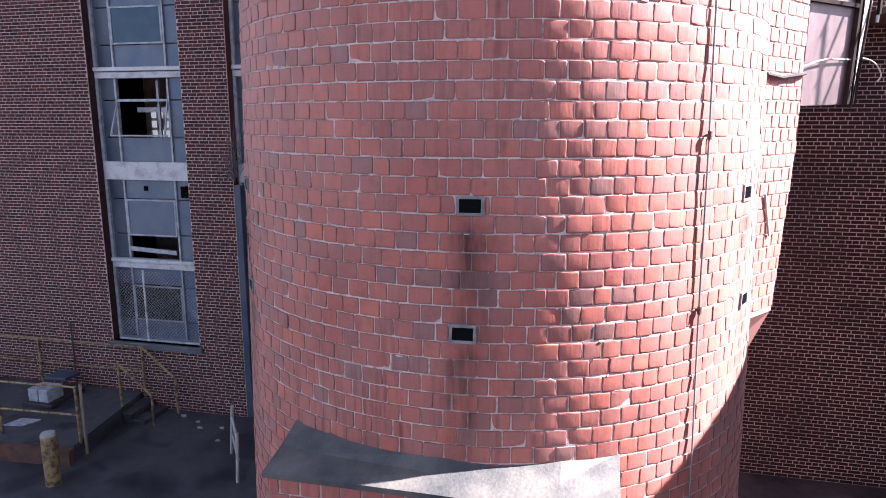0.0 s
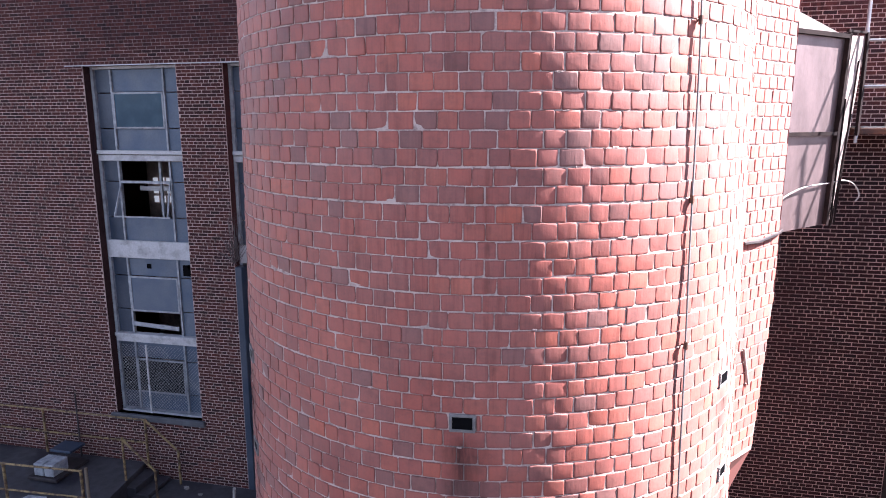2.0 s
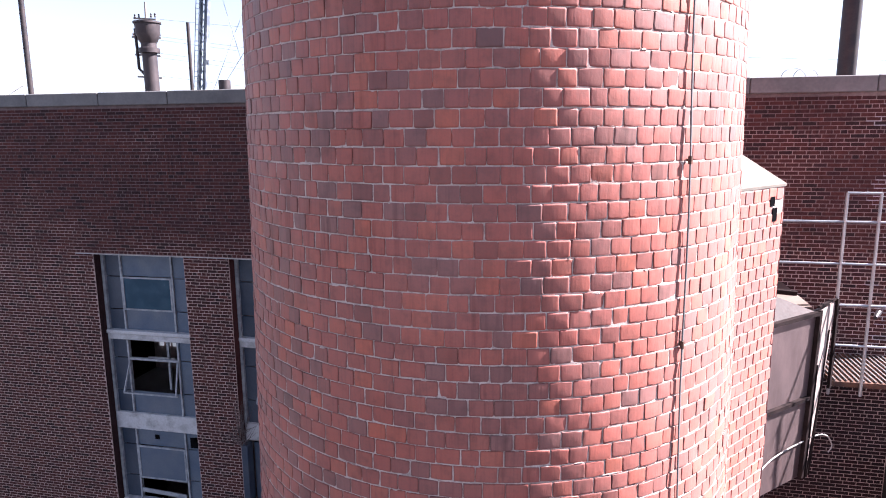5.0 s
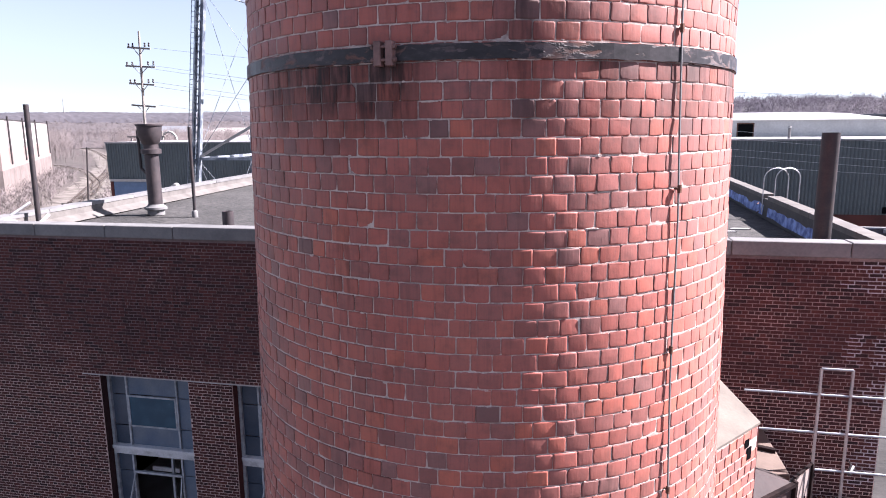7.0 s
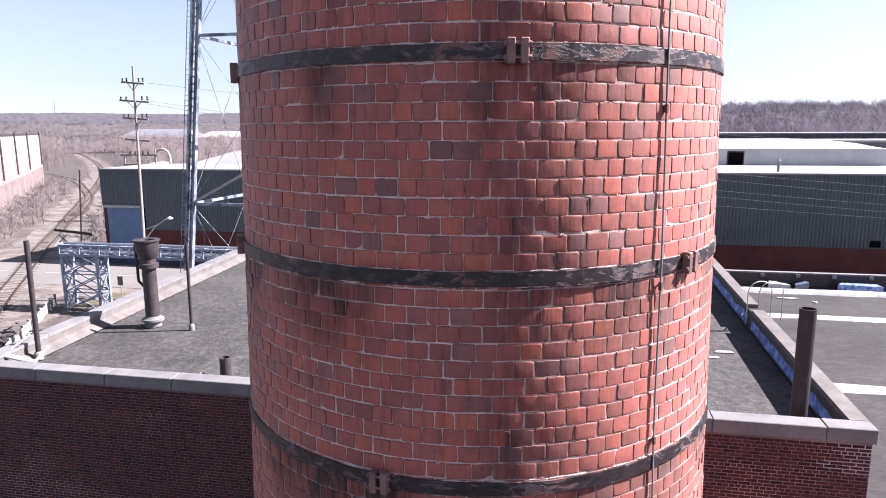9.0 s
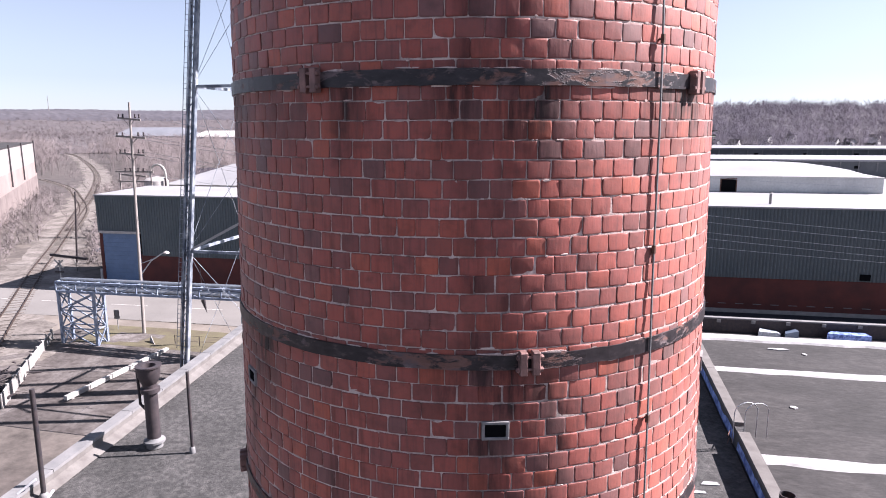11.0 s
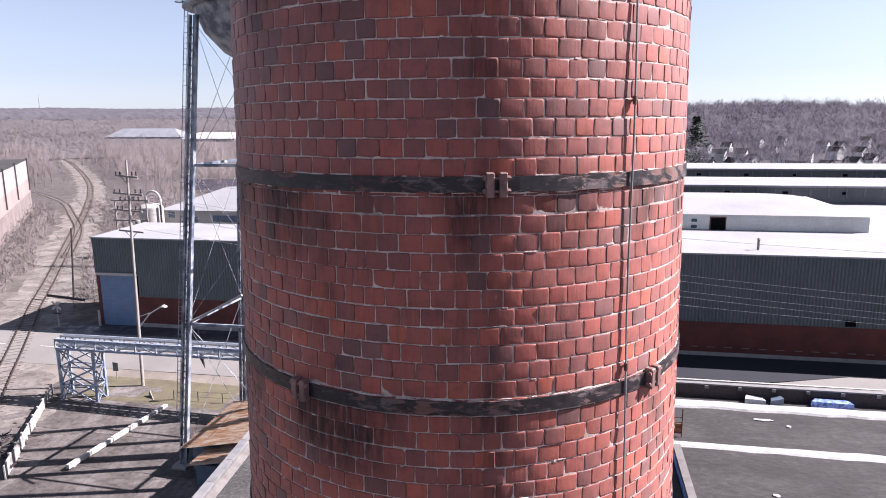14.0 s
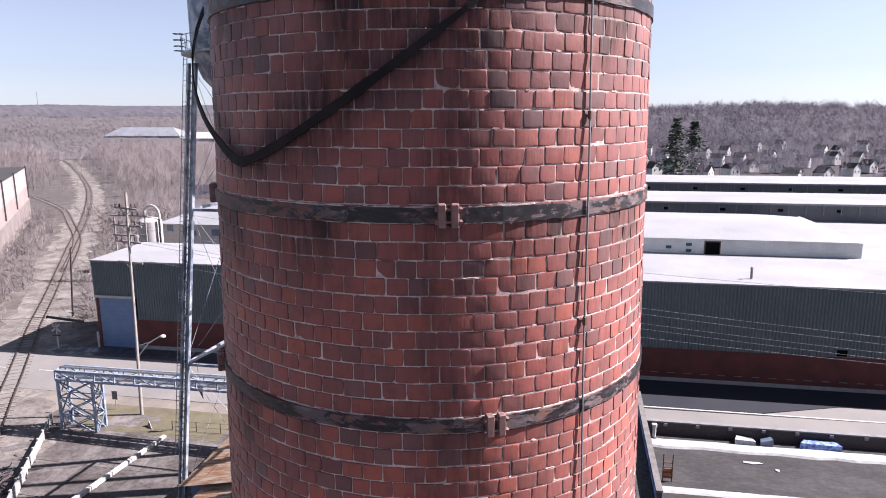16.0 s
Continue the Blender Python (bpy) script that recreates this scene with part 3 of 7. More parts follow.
lp = Geo().prism([(left_x(FACE) - 0.1, FACE + 0.33), (left_x(FACE) + 0.2, FACE + 0.33), (left_x(BACK) + 0.2, BACK), (left_x(BACK) - 0.1, BACK)], 11.3, 12.33)
parapet_left = solid("parapet_left", lp, M["coat"], "low parapet with a weathered whitish coat", "parapet")
for i in range(17):
    y0, y1 = FACE + 0.34 + i * 1.8, FACE + 0.34 + (i + 1) * 1.8 - 0.02
    part("coping_cap", Geo().prism([(left_x(y0) - 0.14, y0), (left_x(y0) + 0.24, y0), (left_x(y1) + 0.24, y1), (left_x(y1) - 0.14, y1)], 12.334, 12.42), M["coping"], parapet_left)
cant = Geo()
for y0, y1 in ((FACE + 0.34, BACK - 0.3),):
    a, b = left_x(y0) + 0.2, left_x(y1) + 0.2
    cant.add([(a, y0, 12.18), (a + 0.3, y0, 12.03), (b + 0.3, y1, 12.05), (b, y1, 12.18), (a, y0, 11.9), (b, y1, 11.9)], [(0, 1, 2, 3), (0, 4, 1), (3, 2, 5), (1, 4, 5, 2), (0, 3, 5, 4)])
solid("roof_edge_strip", cant, M["coat"], "pale flashing strip along the roof edge", "flashing")

# ---- lower roof to the east ----
low = Geo().box((RIGHT + 0.01, 3.41, 0), (75, 43.2, 6.3))
solid("low_building", low, M["low_roof"], "low flat-roofed works building with a dark felt roof", "building")
for y0, y1, h in ((22.85, 23.8, 0.07), (34.5, 35.4, 0.07), (40.8, 42.1, 0.12)):
    g = Geo()
    xs = [RIGHT + 0.6 + i * 1.3 for i in range(52)]
    rr = random.Random(int(y0))
    e0 = [y0 + rr.uniform(-0.12, 0.12) for _ in xs]
    e1 = [y1 + rr.uniform(-0.08, 0.08) for _ in xs]
    n = len(xs)
    vs = [(x, a, 6.3) for x, a in zip(xs, e0)] + [(x, a + 0.15, 6.3 + h) for x, a in zip(xs, e0)] + [(x, b - 0.1, 6.3 + h) for x, b in zip(xs, e1)] + [(x, b, 6.3) for x, b in zip(xs, e1)]
    fs = [(r * n + i, r * n + i + 1, (r + 1) * n + i + 1, (r + 1) * n + i) for r in range(3) for i in range(n - 1)]
    solid("roof_snow_strip", g.add(vs, fs), M["snow"], "straight band of old snow lying on the felt roof", "snow", kind="stuff")
far_par = Geo().box((RIGHT, 43.0, 6.3), (75, 43.3, 7.25))
far_parapet = solid("parapet_far", far_par, M["pipe_dark"], "dark parapet at the far edge of the low roof", "parapet")
part("coping_cap", Geo().box((RIGHT, 42.96, 7.254), (75, 43.36, 7.36), ch=0.01), M["coping"], far_parapet, "white coping")
for i in range(22):
    x = 9.6 + i * 2.35
    part("bracket", Geo().box((x, 42.88, 7.02), (x + 0.28, 42.955, 7.25), ch=0.01), M["coping"], far_parapet)
# Unseen block, shaped to cast the slanting shadow low on the chimney.
solid("east_wing", Geo().prism([(6.38, -6.96), (30, -6.96), (30, 1.3), (6.38, 1.3)], 0, 7.8), M["far_brick"], "unseen brick block placed to cast the slanting shadow on the chimney", "building")
# Unseen dark slab, added to cut light bounced onto the chimney.
solid("yard_south", Geo().prism([(-70, -90), (70, -90), (70, -14.01), (-70, -14.01)], -0.3, 1.6), M["tarmac"], "unseen dark ground added to cut bounce light on the chimney", "yard")

# ---- chimney ----
def rad(z):
    return 2.4508 - 0.0197 * (z - 10.1)


# The courses shrink and grow a little on the way up: course number and height of its bed joint.
COURSE_AT = [(-42, 0.28), (0, 5.785), (26, 9.148), (46, 11.76), (71, 15.05), (95, 18.195), (108, 19.926), (127, 22.422), (152, 25.804), (160, 26.866), (185, 30.191), (209, 33.383)]


def joints():
    """Heights of the bed joints."""
    return [float(np.interp(k, [c for c, _ in COURSE_AT], [z for _, z in COURSE_AT])) for k in range(-41, 210)]


BANDS = [14.85, 16.44, 18.0, 19.57, 21.52, 23.17, 24.79, 26.42, 28.0, 29.59, 31.15]
VENTS = [(5.73, -85.0), (4.82, -86.0), (5.73, -27.4), (4.75, -25.0), (5.71, -144.3), (4.77, -142.3), (19.06, -76.8), (19.06, -137.7), (19.06, -11.2)]
chimney = thing("chimney", "tall round smokestack of red glazed radial brick with black steel bands", "chimney")
def strap_z(deg):
    """Height of the slack strap round the shaft."""
    return 29.93 + 1.07 * (abs(deg + 124) / 52) ** 1.35 * (1 if deg > -124 else 1.25)


def soot_at(z, deg, rng):
    """How black a brick is from runs under bands and vents."""
    s = 0.0
    for k, b in enumerate(BANDS):
        d = b - z
        if 0 < d < 1.0:
            run = noise.noise((math.radians(deg) * 5.0, k * 3.7, 0.5)) + 0.35 * noise.noise((math.radians(deg) * 16, k * 9.1, 2.0))
            s = max(s, max(0.0, (1.2 - d * 1.5) * (0.45 + run * 1.6)))
        elif -0.16 < d <= 0:
            s = max(s, 0.25)
    for b, a in VENTS:
        if 0.07 < b - z < 1.3 and abs(deg - a) < 3.2:
            s = max(s, (1.1 - 0.7 * (b - z)) * (1.0 if abs(deg - a) < 2.2 else 0.45))
    for a, z0, z1, w in ((-97, 12.4, 14.7, 2.6), (-82, 15.0, 16.3, 4), (-68, 15, 19.4, 6), (-95, 13.0, 14.7, 3), (-70, 28.2, 33, 10), (-110, 24, 26.3, 5), (-77, 14.3, 33, 8)):
        if z0 < z < z1 and abs(deg - a) < w:
            s = max(s, 1.1 * max(0.0, noise.noise((deg * 0.3, z * 0.7, 7.0)) + 0.4) * min(1.0, 1.6 * (1 - abs(deg - a) / w)))
    if z > 29.4 and -178 < deg < -40:                 # rust and soot round the slack strap
        d = abs(z - strap_z(deg))
        s = max(s, 1.1 - d * (4.0 if deg < -118 else 1.5 if z > strap_z(deg) else 2.4))
        if deg > -100:
            s = max(s, (1.05 - abs(deg + 84) / 30) * min(1.0, max(0.0, (z - 30.0) / 0.9)) * rng.uniform(0.4, 1.2))
    return min(1.0, s * rng.uniform(0.6, 1.25))


levels = [0.0] + [0.5 + 0.11 * i for i in range(299)] + [33.4]
shaft = Geo().lathe([(rad(z) - 0.0046 + 0.0012 * noise.noise((z * 9, 0.3, 0.0)), z) for z in levels] + [(rad(33.4) - 0.5, 33.4), (rad(28) - 0.5, 28.0)], (0, 0, 0), 192).mesh("shaft")
soft = random.Random(2)
shaft.attributes.new("soot_shade", "FLOAT", "POINT").data.foreach_set("value", [0.85 * soot_at(p.co.z, math.degrees(math.atan2(p.co.y, p.co.x)), soft) for p in shaft.vertices])
part("shaft", shaft, M["mortar"], chimney, "pale lime mortar core", smooth=True)


def brick_shape(w, h, proud, depth, rng, corner=0.0075, curve=2.4):
    """Vertices of one worn block face: x across, y outwards, z up; four rings from the joint to the cushioned face."""
    hw, hh = w / 2, h / 2
    cs = [corner * rng.uniform(0.3, 1.4) for _ in range(4)]
    chip = rng.random()
    if chip < 0.03:
        cs[rng.randrange(4)] *= 2.6
    ring = []
    bow = [rng.uniform(-0.0012, 0.0022) for _ in range(4)]
    for k, (sx, sz) in enumerate(((-1, -1), (1, -1), (1, 1), (-1, 1))):
        c = cs[k]
        p, q = (sx * hw, sz * (hh - c)), (sx * (hw - c), sz * hh)
        ring += [p, q] if k in (0, 2) else [q, p]
        u = rng.uniform(-0.4, 0.4)
        ring.append(((u * hw, -hh - bow[0]), (hw + bow[1], u * hh), (u * hw, hh + bow[2]), (-hw - bow[3], u * hh))[k])
    jx, jz, tw = rng.uniform(-0.003, 0.003), rng.uniform(-0.0025, 0.0025), rng.gauss(0, 0.011)
    ring = [(x - z * tw + jx + rng.uniform(-0.0016, 0.0016), z + x * tw + jz + rng.uniform(-0.0016, 0.0016)) for x, z in ring]
    tilt, lean = rng.gauss(0, 0.0016), rng.gauss(0, 0.0014)
    out = []
    for inset, y in ((0.0, -depth), (0.0, proud - 0.0052), (0.003, proud - 0.0012), (0.013, proud)):
        kx, kz = 1 - inset / hw, 1 - min(0.75, inset / hh)
        for x, z in ring:
            px_, pz_ = x * kx, z * kz
            out.append((px_, y - px_ * px_ / (2 * curve) + (tilt * px_ / hw + lean * pz_ / hh if y > -depth else 0.0), pz_))
    return out


RIM = 12
BRICK_FACES = [(r * RIM + i, r * RIM + (i + 1) % RIM, (r + 1) * RIM + (i + 1) % RIM, (r + 1) * RIM + i) for r in range(3) for i in range(RIM)] + [tuple(range(3 * RIM, 4 * RIM))]


def brick_faces_out():
    """Faces with outward normals for a block that looks along +y."""
    return [tuple(reversed(f)) for f in BRICK_FACES]


def around(deg, z, r):
    """Pose on the shaft: local y points outwards."""
    a = math.radians(deg)
    return Matrix.Translation((r * math.cos(a), r * math.sin(a), z)) @ Matrix.Rotation(a - math.pi / 2, 4, "Z")


def blocked(z, deg):
    """Where a vent, the breeching or the hood replaces bricks."""
    for b, a in VENTS:
        if abs(z - b) < 0.07 and abs(deg - a) < 0.6:
            return True
    return False


zs = joints()
VENTS = [(min(((p + q) / 2 for p, q in zip(zs, zs[1:])), key=lambda c: abs(c - b)), a) for b, a in VENTS]
rng = random.Random(11)
NEAR_Z, NEAR_DEG = (10.0, 14.2), (-101.0, -67.0)
near_spots = []


class Steady:
    """Stands in for a random source where the soot must not jump."""

    def uniform(self, a, b):
        return (a + b) / 2


steady = Steady()
bv, bf, bs = [], [], []
faces_out = brick_faces_out()
plain_out = [tuple(reversed(f)) for f in BRICK_FACES[:RIM]] + [tuple(reversed(range(RIM, 2 * RIM)))]   # for the side away from the yard
for row, (z0, z1) in enumerate(zip(zs, zs[1:])):
    zc, h = (z0 + z1) / 2, z1 - z0 - 0.0077
    r = rad(zc)
    count = round(2 * math.pi * r / 0.166)
    offset = (row % 2) * 0.5 + rng.uniform(-0.12, 0.12)
    cuts = [(i + offset + rng.uniform(-0.11, 0.11)) * 360 / count for i in range(count)]
    wob = rng.uniform(-0.003, 0.003)
    for i in range(count):
        d0, d1 = cuts[i], cuts[(i + 1) % count] + (360 if i == count - 1 else 0)
        deg = (d0 + d1) / 2
        deg = deg - 360 if deg > 180 else deg
        if blocked(zc, deg):
            continue
        for b, a in VENTS:
            if abs(zc - b) < 0.07:                    # bricks cut to the vent's frame
                half = math.degrees(0.1 / r)
                if d0 - 360 * (d0 > 180) < a - half < d1 - 360 * (d1 > 180):
                    d1 = a - half + (360 if d1 > 180 else 0)
                if d0 - 360 * (d0 > 180) < a + half < d1 - 360 * (d1 > 180):
                    d0 = a + half + (360 if d0 > 180 else 0)
        deg = (d0 + d1) / 2
        deg = deg - 360 if deg > 180 else deg
        w = math.radians(d1 - d0) * r - 0.0067
        proud = rng.uniform(-0.001, 0.003) + (0.004 if rng.random() < 0.04 else 0)
        if NEAR_Z[0] < zc < NEAR_Z[1] and NEAR_DEG[0] < deg < NEAR_DEG[1] and len(near_spots) < 300:
            near_spots.append((deg, zc, r, w, h))
            continue
        m = around(deg, zc + wob, r)
        k = len(bv)
        c4 = [soot_at(zc + v * h * 0.5, deg + u * (d1 - d0) * 0.5, steady) for v in (-1, 1) for u in (1, -1)]   # local x runs against the angle
        lift = rng.uniform(0.75, 1.2)
        full = brick_shape(w, h, proud, 0.016, rng)
        if -176 < deg < 12:
            bv += [tuple(m @ Vector(p)) for p in full]
            bf += [tuple(j + k for j in f) for f in faces_out]
            for i, (x, _, z) in enumerate(full):
                u, v = min(1.0, max(0.0, x / w + 0.5)), min(1.0, max(0.0, z / h + 0.5))
                so = lift * ((c4[0] * (1 - u) + c4[1] * u) * (1 - v) + (c4[2] * (1 - u) + c4[3] * u) * v)
                # Rim value paints in edge grime and the joint's thin shadow.
                bs.append(min(1.0, max(so, 0.6 if i < 2 * RIM else (0.3 if i < 3 * RIM else 0.0))))
        else:
            bv += [tuple(m @ Vector(p)) for p in full[RIM:3 * RIM]]
            bf += [tuple(j + k for j in f) for f in plain_out]
            bs += [c4[0]] * (2 * RIM)
me = bpy.data.meshes.new("bricks")
me.from_pydata(bv, [], bf)
me.attributes.new("soot_shade", "FLOAT", "POINT").data.foreach_set("value", bs)
me.update()
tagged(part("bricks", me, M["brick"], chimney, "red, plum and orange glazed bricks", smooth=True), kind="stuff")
smear = Geo()                                     # mortar squeezed out of the joints
for _ in range(1500):
    k = rng.randrange(30, len(zs) - 2)
    z, a = zs[k] + rng.gauss(0, 0.004), rng.uniform(-178, 0)
    if any(abs(z - b) < 0.12 and abs(a - c) < 4 for b, c in VENTS):
        continue
    L, H = rng.uniform(0.008, 0.04) * rng.choice((0.6, 1, 1.8)), rng.uniform(0.003, 0.0085)
    m = around(a, z, rad(z) + 0.0025)
    ring8 = [(L * math.cos(q) * rng.uniform(0.5, 1.2), 0.0, H * math.sin(q) * rng.uniform(0.5, 1.3)) for q in [i * math.pi / 4 for i in range(8)]]
    low8 = [(p[0] * 1.3, -0.007, p[2] * 1.3) for p in ring8]
    smear.add([m @ Vector(p) for p in ring8 + low8], [(7, 6, 5, 4, 3, 2, 1, 0)] + [(i, (i + 1) % 8, 8 + (i + 1) % 8, 8 + i) for i in range(8)])
for b in BANDS:                                   # crumbs of mortar along the band edges
    for _ in range(70):
        a, side = rng.uniform(-175, -5), rng.choice((-1, 1, 1))
        z = b + side * rng.uniform(0.054, 0.064)
        m = around(a, z, rad(z) + 0.004)
        L, H = rng.uniform(0.02, 0.11), rng.uniform(0.003, 0.007)
        ring8 = [(L * math.cos(q) * rng.uniform(0.6, 1.1), 0.0, H * math.sin(q) * rng.uniform(0.5, 1.3)) for q in [i * math.pi / 4 for i in range(8)]]
        low8 = [(p[0] * 1.2, -0.01, p[2] * 1.3) for p in ring8]
        smear.add([m @ Vector(p) for p in ring8 + low8], [(7, 6, 5, 4, 3, 2, 1, 0)] + [(i, (i + 1) % 8, 8 + (i + 1) % 8, 8 + i) for i in range(8)])
tagged(part("mortar_smear", smear, M["mortar"], chimney, "pale mortar smears along the joints"), kind="stuff")
variants = {}
for deg, zc, r, w, h in near_spots:
    key = (round(w / 0.008), round(h / 0.002), rng.randrange(3))
    if key not in variants:
        variants[key] = Geo().add(brick_shape(key[0] * 0.008, key[1] * 0.002, 0.002, 0.016, rng), faces_out).mesh("brick")
        variants[key].shade_smooth()
    ob = part("brick", variants[key], M["brick"], chimney)
    ob.matrix_basis = around(deg, zc, r + rng.uniform(-0.002, 0.003))

# Steel bands with bolted clamps.
CLAMPS = {14.85: [-99.3, 30, 150], 16.44: [-150.4, -35.4, 80], 18.0: [-74.9, -151.8, 40], 19.57: [-71.0, 160, 40], 21.52: [-111.3, -32.6, 90], 23.17: [-79.0, 160, 40],
          24.79: [-116.0, -35.3, 80], 26.42: [-74.5, 165, 45], 28.0: [-66.5, -151, 40], 29.59: [-76.0, -156, 45], 31.15: [-100.0, 20, 140]}


def ring_strip(z, h, out, sides=144, wave=0.004, seed=0):
    """A flat steel hoop round the shaft."""
    g = Geo()
    rr = random.Random(seed)
    prof = [(0.0, -h / 2), (out, -h / 2), (out, h / 2), (0.0, h / 2)]
    n = len(prof)
    for i in range(sides):
        a = 2 * math.pi * i / sides
        dz, dr = rr.uniform(-wave, wave), rr.uniform(0, wave)
        for p, q in prof:
            r = rad(z + q) + 0.003 + p + (dr if p else 0)
            g.v.append((r * math.cos(a), r * math.sin(a), z + q + dz))
    for i in range(sides):
        for j in range(n - 1):
            a, b = i * n + j, ((i + 1) % sides) * n + j
            g.f.append((a, b, b + 1, a + 1))
    return g


for k, b in enumerate(BANDS):
    hoop = part("band", ring_strip(b, 0.108, 0.012, seed=k), M["band"], chimney, "black-painted steel band with flaking rust")
    for a in CLAMPS[b]:
        g = Geo()
        m = around(a, b, rad(b) + 0.012)
        for s in (-1, 1):
            g.box((s * 0.046 - 0.029, -0.01, -0.088), (s * 0.046 + 0.029, 0.06, 0.084), m, 0.007)
        for z in (-0.045, 0.045):
            g.rod(m @ Vector((-0.1, 0.04, z)), m @ Vector((0.1, 0.04, z)), 0.011, sides=6)
            for s in (-1, 1):
                g.rod(m @ Vector((s * 0.077, 0.04, z)), m @ Vector((s * 0.093, 0.04, z)), 0.02, sides=6)
        part("clamp", g, M["clamp"], hoop, "rusty bolted clamp")

# Vent tiles with dark openings.
for z, a in VENTS:
    m = around(a, z, rad(z))
    g = Geo()
    W, H, T = 0.098, 0.07, 0.022
    for x0, x1, q0, q1 in ((-W, W, H - T, H), (-W, W, -H, -H + T), (-W, -W + T, -H + T, H - T), (W - T, W, -H + T, H - T)):
        g.box((x0, -0.05, q0), (x1, 0.014, q1), m, 0.003)
    vent = part("vent_frame", g, M["vent"], chimney, "grey clay vent frame")
    part("vent_opening", Geo().box((-W + T, -0.03, -H + T), (W - T, 0.005, H - T), m), M["dark"], vent, "black opening")

# Lightning rod on standoffs.
cond = thing("lightning_conductor", "thin galvanised lightning conductor held off the brickwork by brackets", "conductor")
pts, a0 = [], -43.5
zz = 0.6
while zz < 33:
    a = math.radians(a0 - 0.09 * (zz - 3) * (1 if zz < 14 else 0) - (1.3 if zz >= 14 else 0) + 0.15 * math.sin(zz * 1.9))
    r = rad(zz) + 0.028 + 0.006 * math.sin(zz * 2.4)
    pts.append((r * math.cos(a), r * math.sin(a), zz))
    zz += 0.45
part("cable", Geo().tube(pts, 0.008, 6), M["coping"], cond)
for z in (4.87, 6.19, 7.33, 8.62, 9.95, 11.38, 12.58, 13.86, 15.04, 16.3, 17.63, 18.98, 20.3, 21.8, 23.47, 24.96, 26.99, 28.7, 30.28):
    p = min(pts, key=lambda q: abs(q[2] - z))
    d = Vector((p[0], p[1], 0)).normalized()
    c = Vector((p[0], p[1], z))
    g = Geo().rod(c + d * 0.015, c - d * 0.05, 0.009, sides=6).rod(c - Vector((0, 0, 0.03)), c + Vector((0, 0, 0.03)), 0.017, sides=6)
    part("standoff", g, M["rust"], cond, "rusty standoff bracket")

# A slack steel strap hanging round the upper shaft.
srng = random.Random(9)
g = Geo()
pts = []
for i in range(60):
    deg = -178 + i * 2.4
    low = strap_z(deg)
    off = 0.02 + 0.2 * max(0.0, (-126 - deg) / 40) ** 1.2 + (0.03 * max(0, 1 - abs(deg + 124) / 10))
    a = math.radians(deg)
    r = rad(low) + off
    pts.append(((r * math.cos(a), r * math.sin(a), low), (math.cos(a), math.sin(a))))
for p, d in pts:
    deg = math.degrees(math.atan2(d[1], d[0]))
    h = 0.04 * min(1.0, max(0.3, (-52 - deg) / 30)) * srng.uniform(0.8, 1.1)
    for out, up in ((0, -h), (0.012, -h), (0.012, h), (0, h)):
        g.v.append((p[0] + d[0] * out, p[1] + d[1] * out, p[2] + up))
g.f = [(4 * i + k, 4 * i + (k + 1) % 4, 4 * i + 4 + (k + 1) % 4, 4 * i + 4 + k) for i in range(len(pts) - 1) for k in range(4)]
strap = solid("loose_strap", g, M["strap"], "slack black steel strap hanging askew on the brickwork", "strap", kind="")

# Hood over an opening low on the shaft.
hood = thing("brick_hood", "low brick projection with a sheet-lead top against the chimney", "hood")
HX0, HX1, HY = -1.27, 1.3, -2.82
part("body", Geo().box((HX0 + 0.02, HY + 0.03, 0.0), (HX1 - 0.02, -2.0, 3.66)), M["mortar"], hood)
n = 0
hb, hr = {}, random.Random(5)
for row in range(27):
    z = 3.64 - 0.1312 * (row + 0.5)
    x = HX0 + (0.0 if row % 2 else -0.08)
    while x < HX1:
        w = 0.166
        x0, x1 = max(HX0, x), min(HX1, x + w)
        if x1 - x0 > 0.05 and n < 300:
            key = (round((x1 - x0) / 0.02), hr.randrange(3))
            if key not in hb:
                hb[key] = Geo().add(brick_shape(key[0] * 0.02 - 0.01, 0.12, 0.004, 0.02, hr), faces_out).mesh("brick")
            ob = part("brick", hb[key], M["brick"], hood)
            ob.matrix_basis = Matrix.Translation(((x0 + x1) / 2, HY + 0.02, z)) @ Matrix.Rotation(math.pi, 4, "Z")
            n += 1
        x += w
lead = Geo()
xs = [HX0 - 0.03, -0.95, -0.94, 0.0, 0.9, HX1 + 0.02]
cols = []
for i, x in enumerate(xs):
    back = -math.sqrt(max(0.1, 2.575 ** 2 - x * x)) + 0.02
    up = 0.012 if i in (2, 3) else 0.0
    cols.append([(x, HY - 0.025, 3.655), (x, HY - 0.03, 3.69 + up), (x, (HY + back) / 2, 3.755 + up), (x, back, 3.84 + up), (x, back + 0.05, 3.63)])
k = len(cols[0])
vs = [p for c in cols for p in c]
fs = [(i * k + j, (i + 1) * k + j, (i + 1) * k + j + 1, i * k + j + 1) for i in range(len(cols) - 1) for j in range(k - 1)]
fs += [tuple(range(k - 1, -1, -1)), tuple((len(cols) - 1) * k + j for j in range(k))]
part("lead_cover", lead.add(vs, fs), M["flashing"], hood, "creased grey lead sheet")

# ---- windows ----
def smooth_line(pts, n=5):
    """Plan points with rounded corners."""
    out, P = [], [Vector(p) for p in pts]
    for i in range(len(P) - 1):
        p0, p1, p2, p3 = P[max(i - 1, 0)], P[i], P[i + 1], P[min(i + 2, len(P) - 1)]
        for k in range(n):
            u = k / n
            out.append(0.5 * ((2 * p1) + (p2 - p0) * u + (2 * p0 - 5 * p1 + 4 * p2 - p3) * u * u + (3 * p1 - p0 - 3 * p2 + p3) * u ** 3))
    return out + [P[-1]]



WY = FACE + 0.25


